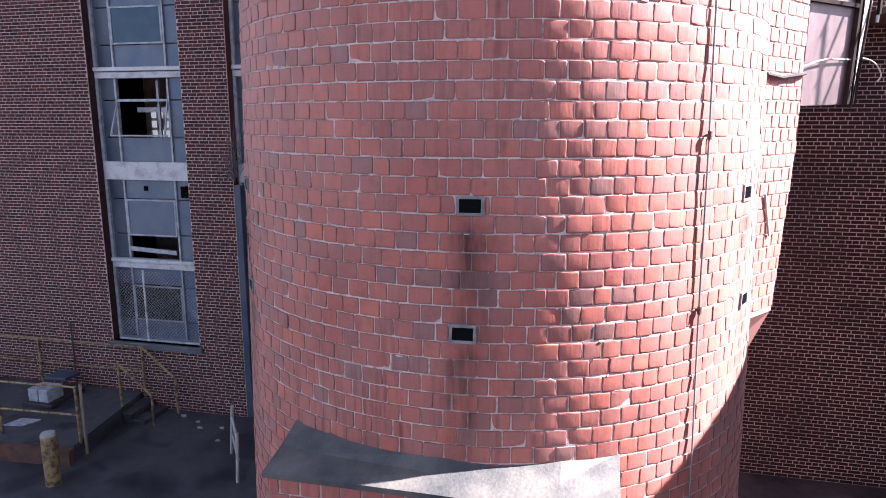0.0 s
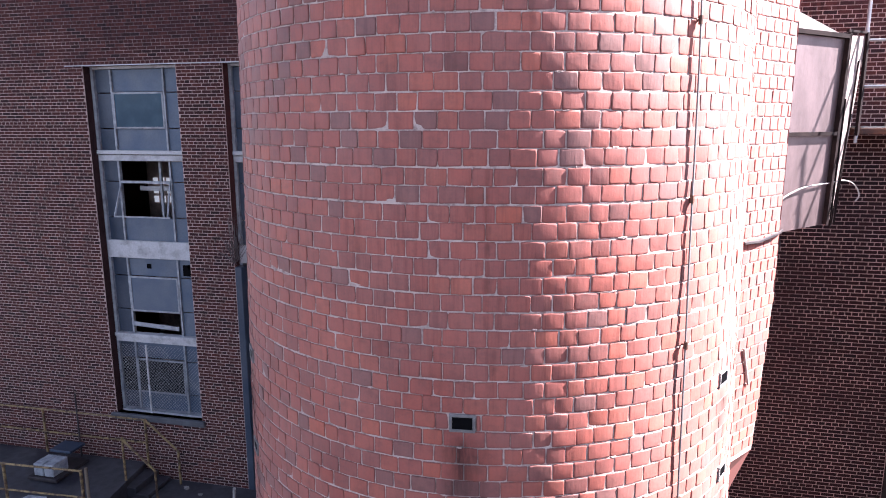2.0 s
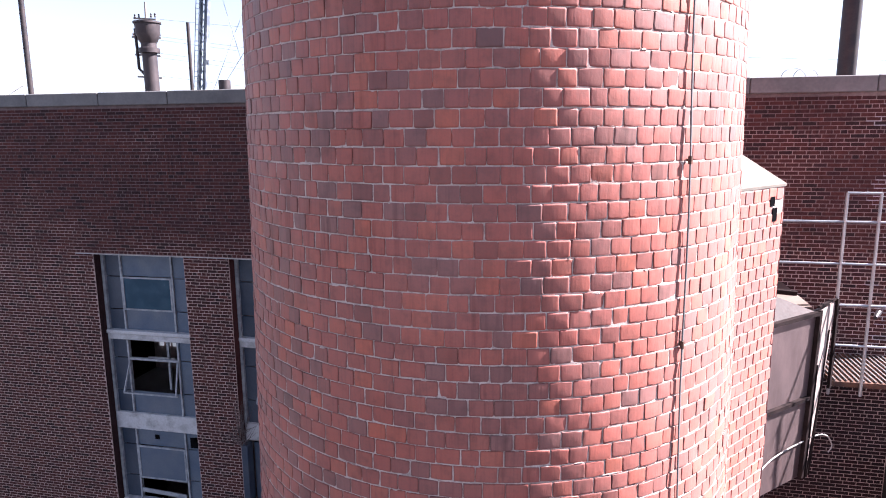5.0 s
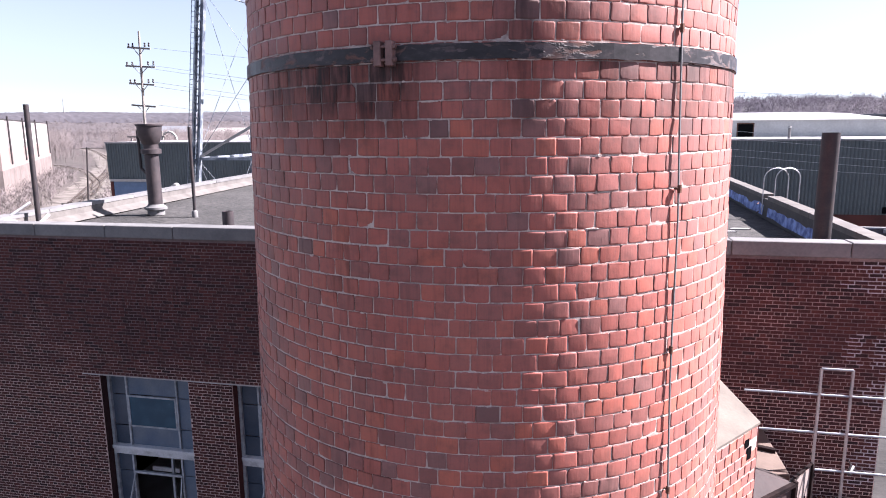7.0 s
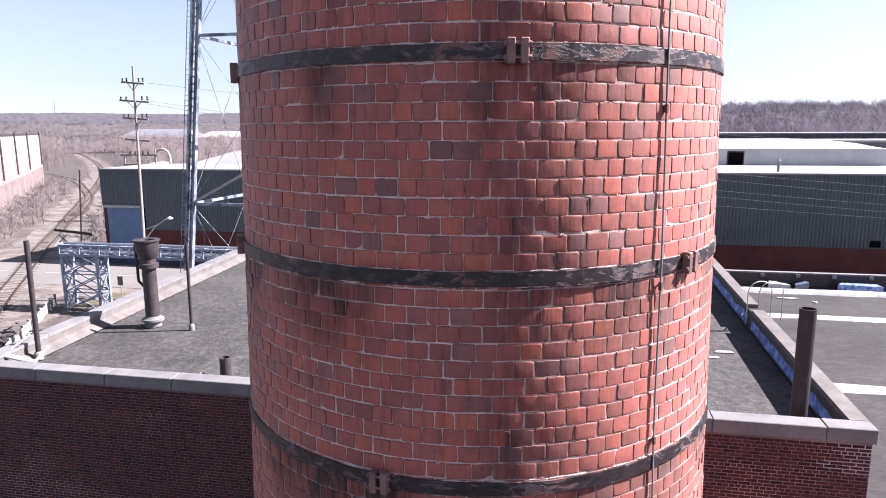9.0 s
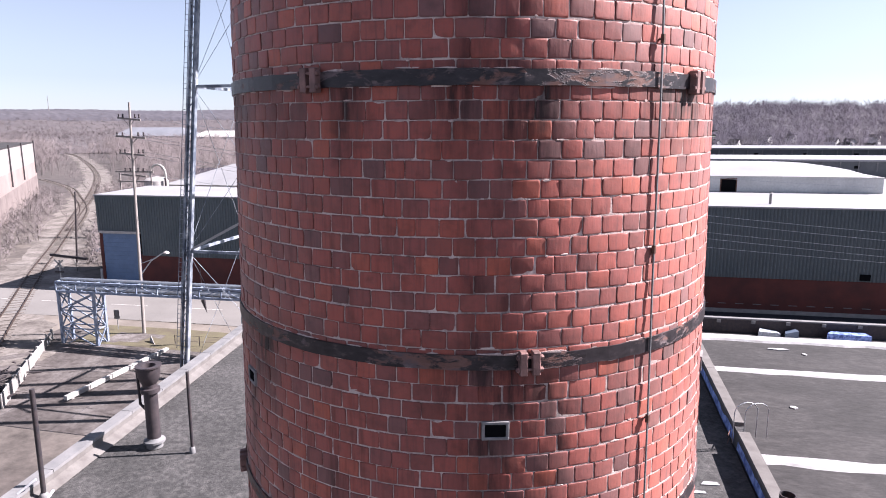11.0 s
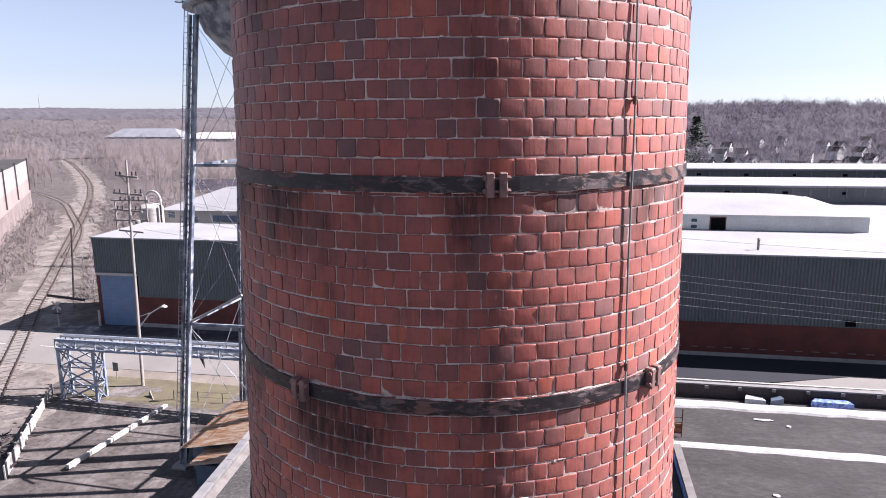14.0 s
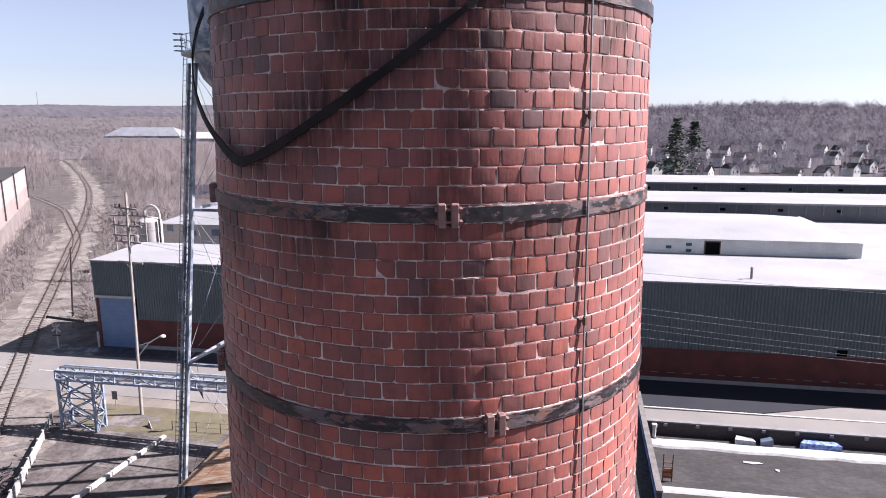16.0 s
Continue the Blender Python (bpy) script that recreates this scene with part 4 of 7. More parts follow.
def build_window(name, dx, tall):
    """A tall steel window in a deep reveal; tall: with the screened lower light, else a door below."""
    win = tagged(new(name), "tall blue-grey steel window with patched panes in a brick reveal", "window", "factory windows", "structure")
    X = lambda x: x + dx  # noqa: E731
    L, R = WIN_L, WIN_R
    low = SILL if tall else 0.0

    def panel(n, x0, x1, z0, z1, m, y=WY, t=0.03, label="", ch=0.004):
        return part(n, Geo().box((X(x0), y, z0), (X(x1), y + t, z1), ch=ch), M[m], win, label)

    for x0, x1 in ((L - 0.002, L + 0.07), (R - 0.07, R + 0.002)):
        part("jamb", Geo().box((X(x0), FACE + 0.2, low), (X(x1), FACE + 0.36, HEAD)), M["steel_sash"], win, "flaking grey jamb")
    part("head", Geo().box((X(L + 0.07), FACE + 0.2, HEAD - 0.05), (X(R - 0.07), FACE + 0.36, HEAD)), M["sash_white"], win)
    mul = (-8.78, -7.55)
    for x in mul:
        part("mullion", Geo().box((X(x - 0.02), WY - 0.03, low if tall else 5.04), (X(x + 0.02), WY + 0.05, HEAD - 0.06)), M["steel_sash"], win)
    # bars across
    for z0, z1, y, m in ((7.27, 7.35, WY - 0.12, "sash_white"), (7.13, 7.255, WY - 0.07, "sash_white"), (5.04, 5.42, WY - 0.06, "sash_white")):
        part("transom", Geo().box((X(L + 0.03), y, z0), (X(R - 0.03), WY + 0.06, z1), ch=0.008), M[m], win, "chalky white transom")
    # upper light
    for x0, x1 in ((L + 0.07, mul[0] - 0.02), (mul[1] + 0.02, R - 0.07)):
        for z0, z1 in ((7.35, 7.79), (7.81, 8.52), (8.54, HEAD - 0.06), (5.42, 5.92), (5.94, 6.68), (6.7, 7.12)):
            panel("pane", x0, x1, z0, z1, "frame_dark" if x0 < mul[0] else "frame", WY + 0.012)
    panel("pane", mul[0] + 0.02, mul[1] - 0.02, 7.35, 7.79, "frame", WY + 0.012)
    panel("pane", mul[0] + 0.02, mul[1] - 0.02, 8.55, HEAD - 0.06, "frame", WY + 0.012)

    def sash(x0, x1, z0, z1, m, y=WY - 0.02, w=0.035, tilt=None):
        piv = Matrix.Translation((X((x0 + x1) / 2), y, z1)) @ (Matrix.Rotation(tilt, 4, "X") if tilt else Matrix.Identity(4))
        hw, h = (x1 - x0) / 2, z1 - z0
        g = Geo()
        for a, b, c, d in ((-hw, hw, -w, 0), (-hw, hw, -h, -h + w), (-hw, -hw + w, -h + w, -w), (hw - w, hw, -h + w, -w)):
            g.box((a, -0.02, c), (b, 0.02, d), piv)
        s = part("sash", g, M["steel_sash"], win, "steel sash with worn light paint")
        if m:
            part("sash_pane", Geo().box((-hw + w, -0.004, -h + w), (hw - w, 0.004, -w), piv), M[m], s)

    sash(mul[0] + 0.02, mul[1] - 0.02, 7.8, 8.54, "glass")
    panel("pane", mul[0] + 0.02, mul[1] - 0.02, 5.42, 5.92, "frame", WY + 0.012)
    # open light: a bar across and a sash swung outwards
    part("transom", Geo().box((X(mul[0]), WY - 0.03, 6.66), (X(mul[1]), WY + 0.03, 6.71)), M["steel_sash"], win)
    g = Geo()
    for s in (0, 1):
        x = mul[0] + 0.03 if s == 0 else mul[1] - 0.03
        g.bar((X(x), WY - 0.02, 6.67), (X(x - 0.06 + s * 0.1), WY - 0.24, 5.97), 0.03, 0.03)
    g.bar((X(mul[0] - 0.03), WY - 0.24, 5.97), (X(mul[1] + 0.07), WY - 0.24, 5.97), 0.03, 0.03)
    part("open_sash", g, M["steel_sash"], win, "empty sash swung outwards")
    part("mullion", Geo().box((X(-7.98), WY + 0.2, 5.92), (X(-7.93), WY + 0.25, 7.1)), M["steel_sash"], win)
    part("blind", Geo().box((X(-8.7), WY + 0.5, 6.45), (X(-8.0), WY + 0.54, 6.55)), M["sash_white"], win)
    if tall:
        for x0, x1 in ((L + 0.07, mul[0] - 0.02), (mul[1] + 0.02, R - 0.07)):
            for z0, z1 in ((3.34, 3.86), (3.88, 4.62), (4.64, 5.04)):
                panel("pane", x0, x1, z0, z1, "frame_dark" if x0 < mul[0] else "frame", WY + 0.012)
        panel("pane", mul[0] + 0.02, mul[1] - 0.02, 4.64, 5.04, "frame", WY + 0.012)
        sash(mul[0] + 0.02, mul[1] - 0.02, 3.84, 4.63, "frame")
        for x, z, w, h in ((-8.27, 4.86, 0.05, 0.1), (-8.36, 4.22, 0.04, 0.09), (-7.35, 4.8, 0.09, 0.24), (-7.28, 4.88, 0.05, 0.1)):
            part("hole", Geo().prism([(X(x - w), WY - 0.004), (X(x + w), WY - 0.004), (X(x + w), WY + 0.011), (X(x - w), WY + 0.011)], z - h / 2, z + h / 2), M["dark"], win, "broken hole in the pane")
        g = Geo().bar((X(mul[0] + 0.05), WY - 0.05, 3.56), (X(mul[1] - 0.06), WY - 0.05, 3.5), 0.03, 0.09)
        part("fallen_sash", g, M["steel_sash"], win)
        for z0, z1, y in ((3.26, 3.335, WY - 0.12), (3.13, 3.25, WY - 0.07)):
            part("transom", Geo().box((X(L + 0.03), y, z0), (X(R - 0.03), WY + 0.06, z1), ch=0.008), M["sash_white"], win, "chalky white transom")
        for x0, x1 in ((L + 0.07, mul[0] - 0.02), (mul[1] + 0.02, R - 0.07)):
            for z0, z1 in ((SILL + 0.03, 1.94), (1.96, 2.72), (2.74, 3.12)):
                panel("pane", x0, x1, z0, z1, "dark_glass" if z0 == 1.96 and x0 < mul[0] else ("frame_dark" if x0 < mul[0] else "frame"), WY + 0.012)
        for z0, z1 in ((SILL + 0.03, 1.94), (2.76, 3.12)):
            panel("pane", mul[0] + 0.02, mul[1] - 0.02, z0, z1, "frame", WY + 0.012)
        sash(mul[0] + 0.02, mul[1] - 0.02, 1.95, 2.74, "dark_glass")
        part("bottom_rail", Geo().box((X(L + 0.07), WY - 0.13, SILL + 0.002), (X(R - 0.07), WY + 0.06, SILL + 0.05)), M["steel_sash"], win)
        part("screen_post", Geo().rod((X(-8.43), WY - 0.13, SILL), (X(-8.43), WY - 0.13, 3.1), 0.022), M["sash_white"], win)
        g = Geo()
        sx0, sx1, sz0, sz1 = L + 0.08, R - 0.08, SILL + 0.02, 3.08
        n = 34
        for i in range(-n, n):
            for s in (1, -1):
                a = sx0 + (i + 0.5) * 0.078
                z0, z1 = sz0, sz1
                x0 = a if s > 0 else a
                x1 = x0 + s * (sz1 - sz0)
                lo_t, hi_t = 0.0, 1.0
                for edge, sign in ((sx0, 1), (sx1, -1)):
                    va, vb = sign * (x0 - edge), sign * (x1 - edge)
                    if va < 0 and vb < 0:
                        lo_t, hi_t = 1, 0
                    elif va < 0:
                        lo_t = max(lo_t, va / (va - vb))
                    elif vb < 0:
                        hi_t = min(hi_t, va / (va - vb))
                if hi_t - lo_t > 0.02:
                    p = [(X(x0 + (x1 - x0) * q), WY - 0.1, z0 + (z1 - z0) * q) for q in (lo_t, hi_t)]
                    g.rod(p[0], p[1], 0.0035, sides=3, caps=False)
        part("wire_screen", g, M["galv"], win, "diamond wire guard")
        part("sill", Geo().box((X(L - 0.11), FACE - 0.07, SILL - 0.13), (X(R + 0.08), WY + 0.1, SILL), ch=0.012), M["sill"], win, "dark grey stone sill")
    else:
        part("door_frame", Geo().box((X(L + 0.01), FACE - 0.02, 0.0), (X(L + 0.16), FACE + 0.2, 5.0), ch=0.01), M["frame_dark"], win, "dark steel door surround")
        panel("door_leaf", L + 0.16, R - 0.1, 0.02, 4.96, "frame", WY + 0.02, 0.05, "blue-grey steel door leaf")
    return win


build_window("window_1", 0.0, True)
build_window("window_2", WIN2_L - WIN_L, False)
pane_glow = mat("daylit_rear_panes", 0.5)          # daylight seen through the rear of the room
glow = Tree(pane_glow).b
glow.inputs["Emission Color"].default_value, glow.inputs["Emission Strength"].default_value = (0.85, 0.93, 1.0, 1), 0.05
rear = tagged(new("window_rear"), "small daylit panes at the rear of the dim room", "window", "", "structure")
for i in range(3):
    for j in range(3):
        if (i, j) != (1, 1):
            part("pane", Geo().box((-10.3 + i * 0.2, 8.36, 5.85 + j * 0.24), (-10.18 + i * 0.2, 8.39, 6.02 + j * 0.24)), pane_glow, rear)
reveal = Geo()
for a, b in ((WIN_L, WIN_R), (WIN2_L, WIN2_R)):
    reveal.box((a - 0.001, FACE + 0.02, SILL if a == WIN_L else 5.0), (a + 0.006, FACE + 0.2, HEAD)).box((b - 0.006, FACE + 0.02, SILL if a == WIN_L else 0), (b + 0.001, FACE + 0.2, HEAD))
solid("reveal", reveal, M["wall_brick"], "brick window reveals", "wall")
solid("lintel", Geo().box((WIN_L - 0.42, FACE - 0.012, HEAD + 0.0), (WIN2_R + 0.4, FACE + 0.1, HEAD + 0.016)), M["galv"], "steel lintel strip over the windows", "lintel")

# ---- duct, breeching, platform ----
br = thing("flue_breeching", "brick breeching built against the chimney with a sloped concrete cap", "breeching")
A, Bq = Vector((2.36, -0.28, 0)), Vector((3.04, 0.6, 0))
along = (Bq - A).normalized()
outw = Vector((along.y, -along.x, 0))
C, D = Vector((2.55, 1.25, 0)), Vector((1.5, 1.2, 0))


def narrow(z):
    """How far the breeching's free corner steps back below."""
    return 0.2 * max(0.0, min(1.0, (6.0 - z) / 1.7))


def breech_ring(z, shrink=0.0):
    b = Bq - along * (narrow(z) + shrink)
    return [(1.7, -0.2, z), (A.x - shrink * 0.3, A.y, z), (b.x, b.y, z), (C.x - narrow(z) - shrink, C.y, z), (D.x, D.y, z)]


LEVELS = [(3.85, 0.62), (4.3, 0.02), (4.304, 0.0), (5.15, 0.0), (6.0, 0.0), (11.0, 0.0)]
loft = [breech_ring(z, k) for z, k in LEVELS]
for nm, lo, hi, m in (("corbel", 0, 1, "far_brick"), ("body", 2, 5, "mortar")):
    g = Geo().add([p for r in loft[lo:hi + 1] for p in r], [tuple(reversed(range(5)))] + [(k * 5 + i, k * 5 + (i + 1) % 5, k * 5 + 5 + (i + 1) % 5, k * 5 + 5 + i) for k in range(hi - lo) for i in range(5)] + [tuple((hi - lo) * 5 + i for i in range(5))])
    part(nm, g, M[m], br)
o = outw * 0.012


def cap_z(x, y):
    return 11.0 + 0.38 * max(0.0, min(1.0, -(Vector((x, y, 0)) - A).dot(outw) / 0.7))


cap_pts = [(1.9, -0.35), (A.x + o.x - along.x * 0.03, A.y + o.y), (Bq.x + o.x + along.x * 0.01, Bq.y + o.y), (C.x + 0.03, C.y + 0.05), (1.6, 1.1)]
part("cap", Geo().prism(cap_pts, 11.004, lambda x, y: cap_z(x, y) + 0.03), M["cap"], br, "sloped concrete cap")
rb, low_bricks = random.Random(21), Geo()
shapes = {}
length = (Bq - A).length
for row in range(50):
    z = 4.36 + 0.1328 * (row + 0.5)
    length = (Bq - A).length - narrow(z)
    s = -0.083 if row % 2 else 0.0
    while s < length - 0.02:
        w = 0.166 + rb.uniform(-0.01, 0.01)
        s0, s1 = max(0, s), min(length, s + w)
        mid = (s0 + s1) / 2
        if s1 - s0 > 0.045 and not (z > 10.7 and mid > 0.75 and z < 10.85):
            key = (round((s1 - s0) / 0.012), rb.randrange(3))
            if key not in shapes:
                shapes[key] = Geo().add(brick_shape(key[0] * 0.012 - 0.011, 0.121, 0.003, 0.02, rb), faces_out).mesh("brick")
            p = A + along * mid + outw * 0.006
            m = Matrix.Translation((p.x, p.y, z)) @ Matrix.Rotation(math.atan2(outw.y, outw.x) - math.pi / 2, 4, "Z")
            if row >= 11:
                part("brick", shapes[key], M["brick"], br).matrix_basis = m
            else:
                low_bricks.add([m @ q.co for q in shapes[key].vertices], faces_out)
        s += w
tagged(part("bricks", low_bricks, M["brick"], br), kind="stuff")
for p, q, hh in ((0.83, 10.86, 0.05), (0.9, 10.72, 0.07)):
    c = A + along * p + outw * 0.004
    m = Matrix.Translation((c.x, c.y, q)) @ Matrix.Rotation(math.atan2(outw.y, outw.x) - math.pi / 2, 4, "Z")
    part("broken_hole", Geo().box((-0.05, -0.02, -hh), (0.05, 0.008, hh), m), M["dark"], br, "broken-out hole")
part("corner_strip", Geo().box((Bq.x - 0.012, Bq.y - 0.01, 6.0), (Bq.x + 0.004, Bq.y + 0.02, 11.0)), M["brick"], br)

s0, s1 = A + along * 0.5 + outw * 0.022, A + along * 0.66 + outw * 0.022
part("lath", Geo().bar((s0.x, s0.y, 5.58), (s1.x, s1.y, 5.14), 0.02, 0.014), M["white_paint"], br, "thin pale lath leaning on the bricks")
duct = thing("flue_duct", "sheet-metal flue duct with dark angle-iron frames beside the factory wall", "duct")
P0, P1 = Vector((3.05, 1.93, 0)), Vector((4.27, 3.1, 0))
da = (P1 - P0).normalized()
dn = Vector((da.y, -da.x, 0))
E0 = Vector((4.67, 3.6, 0))
back = [P1 - dn * 1.0, P0 - dn * 1.0]


def at(p, z):
    return (p.x, p.y, z)


g = Geo()
g.add([at(P0, 6.45), at(P1 - da * 0.12, 6.5), at(P1, 9.0), at(P0, 9.0), at(P0 - dn * 1.2, 6.45), at(E0 - dn * 0.5, 6.5), at(E0 - dn * 0.8, 9.0), at(P0 - dn * 1.2, 9.0)],
      [(0, 1, 2, 3), (5, 4, 7, 6), (4, 0, 3, 7), (1, 0, 4, 5)])
part("side_sheet", g, M["duct"], duct, "dull grey sheet panels")
g = Geo().add([at(P0 - da * 0.5, 9.0), at(P1, 9.0), at(P1 - dn * 0.45, 9.02), at(P0 - dn * 0.5 + da * 0.2, 9.62), at(P0 - da * 0.5 - dn * 0.4, 9.62)], [(0, 1, 3, 4), (1, 2, 3)])
part("top_sheet", g, M["duct_top"], duct, "sloped brown sheet top")
g = Geo().add([at(P1 - da * 0.12 + dn * 0.01, 6.55), at(P1 + (E0 - P1) * 0.35, 6.55), at(E0, 9.05), at(P1 + dn * 0.01, 9.02)], [(0, 1, 2, 3)])
g.add([at(P1 - da * 0.12 - dn * 0.06, 6.55), at(P1 + (E0 - P1) * 0.35 - dn * 0.06, 6.55), at(E0 - dn * 0.06, 9.05), at(P1 - dn * 0.06, 9.02)], [(3, 2, 1, 0)])
part("end_board", g, M["end_board"], duct, "pale sheathing board")
for a, b, w in ((at(P0 - da * 0.4 + dn * 0.03, 9.0), at(P1 + da * 0.02 + dn * 0.03, 9.0), 0.09), (at(P0 - da * 0.3 + dn * 0.03, 7.74), at(P1 - da * 0.04 + dn * 0.03, 7.74), 0.08),
                (at(P1 + dn * 0.03, 9.04), at(P1 - da * 0.1 + dn * 0.03, 6.5), 0.09), (at(E0 + dn * 0.02, 9.1), at(E0 + dn * 0.02, 7.7), 0.07),
                (at(P1 + da * 0.1 + dn * 0.02, 8.2), at(P1 - da * 0.02 + dn * 0.05, 6.45), 0.03), (at(P1 + da * 0.25 + dn * 0.03, 8.0), at(P1 + dn * 0.06, 6.5), 0.03),
                (at(P1 + da * 0.3 + dn * 0.03, 8.7), at(P1 + da * 0.06 + dn * 0.06, 6.5), 0.025), (at(P1 + da * 0.02, 9.08), at(E0, 9.1), 0.05)):
    part("angle_iron", Geo().bar(a, b, w * 0.75, w * 0.6), M["dark_iron"], duct, "dark angle iron")
part("housing_top", Geo().box((3.2, 3.3, 8.88), (4.28, 4.95, 9.02), ch=0.01), M["timber_new"], duct, "tan plywood housing behind the duct")
part("housing_beam", Geo().bar((3.3, 4.35, 9.05), (4.26, 4.03, 9.05), 0.09, 0.06), M["dark_iron"], duct)
part("housing_front", Geo().box((3.3, 3.22, 6.7), (4.2, 3.3, 8.88)), M["timber_new"], duct)
g = Geo().rod((3.4, 4.2, 5.9), (3.9, 4.9, 5.9), 0.28, sides=20)
solid("round_duct", g, M["pipe_dark"], "dark round pipe entering the wall below the duct", "pipe", kind="")

wire = [tuple(p) + (z,) for p, z in zip(smooth_line([(3.1, 1.7), (3.52, 2.3), (3.81, 2.6), (4.21, 3.0), (4.45, 3.2), (4.64, 3.35), (4.72, 3.35), (4.66, 3.3)]),
        [q.x for q in smooth_line([(6.8, 0), (6.961, 0), (7.048, 0), (7.072, 0), (7.097, 0), (7.034, 0), (6.887, 0), (6.796, 0)])])]
part("wall_cable", Geo().tube([(2.56, -0.08, 6.72), (2.75, 0.17, 6.7), (2.98, 0.45, 6.74), (3.06, 0.58, 6.76)], 0.018), M["pipe_dark"], br, "short dark cable")
solid("loose_wire", Geo().tube(wire, 0.01), M["white_paint"], "slack white cable from the breeching to the duct", "cable", kind="")

plat = thing("catwalk", "steel catwalk with pipe railings fixed to the factory wall", "catwalk")
part("deck", Geo().box((4.74, 3.62, 7.72), (6.9, 4.98, 7.8)), M["rust"], plat)
g = Geo()
for i in range(26):
    g.bar((4.78 + i * 0.08, 3.64, 7.815), (4.78 + i * 0.08, 4.95, 7.815), 0.012, 0.02)
part("grating", g, M["galv"], plat, "open steel grating")
for x in (4.68, 5.12, 5.9, 6.8):
    part("rail_post", Geo().rod((x, 3.6, 7.6), (x, 3.6, 10.24 + (0.42 if x in (4.68, 5.12) else 0)), 0.024), M["galv"], plat)
for z, x0 in ((8.38, 4.68), (9.0, 4.68), (9.62, 3.6), (10.24, 3.6)):
    part("rail", Geo().rod((x0, 3.6, z), (6.9, 3.6, z), 0.02), M["galv"], plat)
part("rail", Geo().rod((4.68, 3.6, 10.66), (5.12, 3.6, 10.66), 0.02), M["galv"], plat)
part("lamp_bracket", Geo().rod((5.75, 4.98, 8.5), (5.55, 4.35, 8.72), 0.015).rod((5.55, 4.35, 8.72), (5.43, 4.15, 8.68), 0.045, 0.03), M["pipe_dark"], plat, "small dark floodlight")

# ---- roof things ----
stack = thing("vent_stack", "brown cast-iron vent stack with a flared hood on the roof", "vent stack")
sx, sy, sz = -10.66, 9.5, 12.0
part("base_collar", Geo().lathe([(0.23, 0), (0.23, 0.12), (0.235, 0.14), (0.3, 0.16), (0.3, 0.22), (0.23, 0.25), (0.2, 0.3)], (sx, sy, sz), 24), M["coping"], stack, "pale flashing collar", smooth=True)
part("pipe", Geo().lathe([(0.19, 0.3), (0.19, 1.68), (0.27, 1.7), (0.27, 1.82), (0.2, 1.84), (0.2, 1.95)], (sx, sy, sz), 24), M["vent_iron"], stack, smooth=True)
part("hood", Geo().lathe([(0.2, 1.95), (0.24, 2.0), (0.31, 2.2), (0.325, 2.44), (0.36, 2.46), (0.36, 2.5), (0.2, 2.49), (0.17, 2.3)], (sx, sy, sz), 24), M["vent_iron"], stack, "flared hood", smooth=True)
part("drain_pipe", Geo().tube([(sx - 0.38, sy, sz + 2.35), (sx - 0.36, sy, sz + 1.75), (sx - 0.34, sy - 0.02, sz + 1.3), (sx - 0.2, sy, sz + 1.15)], 0.04, 8), M["pipe_dark"], stack)


def roof_post(x, y, z0, z1, r, label):
    p = thing("roof_post", label, "post", "roof posts")
    part("pipe", Geo().rod((x, y, z0), (x + 0.02, y, z1), r, sides=12), M["pipe_dark"], p, smooth=True)
    part("collar", Geo().lathe([(r * 1.8, 0), (r * 1.8, 0.14), (r * 1.5, 0.17), (r * 1.05, 0.2)], (x, y, z0), 14), M["coping"], p, "pale flashing collar", smooth=True)


roof_post(-9.4, 9.4, roof_z(-9.4, 0), 14.42, 0.045, "thin dark pipe post standing on the gravel roof")
roof_post(-11.66, 6.42, 12.02, 14.95, 0.06, "dark pipe post near the roof's corner")
mast = thing("roof_pipe", "wide dark square-cut pipe standing inside the parapet", "pipe")
part("pipe", Geo().lathe([(0.15, 0), (0.15, 2.4), (0.13, 2.4), (0.13, 2.0)], (5.33, 6.1, 11.79), 20), M["pipe_dark"], mast, smooth=True)
part("foot_plate", Geo().lathe([(0.24, 0), (0.24, 0.04), (0.16, 0.09)], (5.33, 6.1, 11.8), 16), M["galv"], mast)
for x, y, r, h in ((-6.32, 5.75, 0.12, 0.72), (-6.85, 5.7, 0.06, 0.34)):
    v = thing("roof_vent", "short open pipe vent near the coping", "vent", "short vents")
    part("pipe", Geo().lathe([(r, 0), (r, h), (r * 0.8, h), (r * 0.8, h * 0.6)], (x, y, roof_z(x, y)), 16), M["coping"] if r < 0.08 else M["vent_iron"], v, smooth=True)
g = Geo()
g.rod((-11.9, 5.7, 12.35), (-11.3, 5.9, 12.15), 0.06).rod((-11.3, 5.9, 12.15), (-11.25, 6.3, 12.4), 0.035).rod((-11.95, 5.6, 12.1), (-11.95, 5.6, 12.4), 0.07).rod((-11.95, 5.95, 12.42), (-11.62, 6.2, 12.7), 0.03)
solid("white_pipework", g, M["sash_white"], "white-painted pipe elbows lying at the roof's corner", "pipes", kind="")
lad = thing("ladder_rails", "steel loop handrails of a roof ladder over the parapet", "ladder")
for x in (RIGHT - 0.2, RIGHT + 0.1):
    pts = [(x, 12.85, 11.9), (x, 12.85, 12.85)] + [(x, 12.85 + 0.42 * (1 - math.cos(a)) , 12.85 + 0.3 * math.sin(a)) for a in [math.pi * i / 10 for i in range(11)]] + [(x, 13.69, 12.0)]
    pts = [(p[0] + (p[1] - 12.85) * 0.85, 12.95 + (p[1] - 12.85) * 0.35, p[2]) for p in pts]
    part("loop", Geo().tube(pts, 0.014, 8), M["galv"], lad)
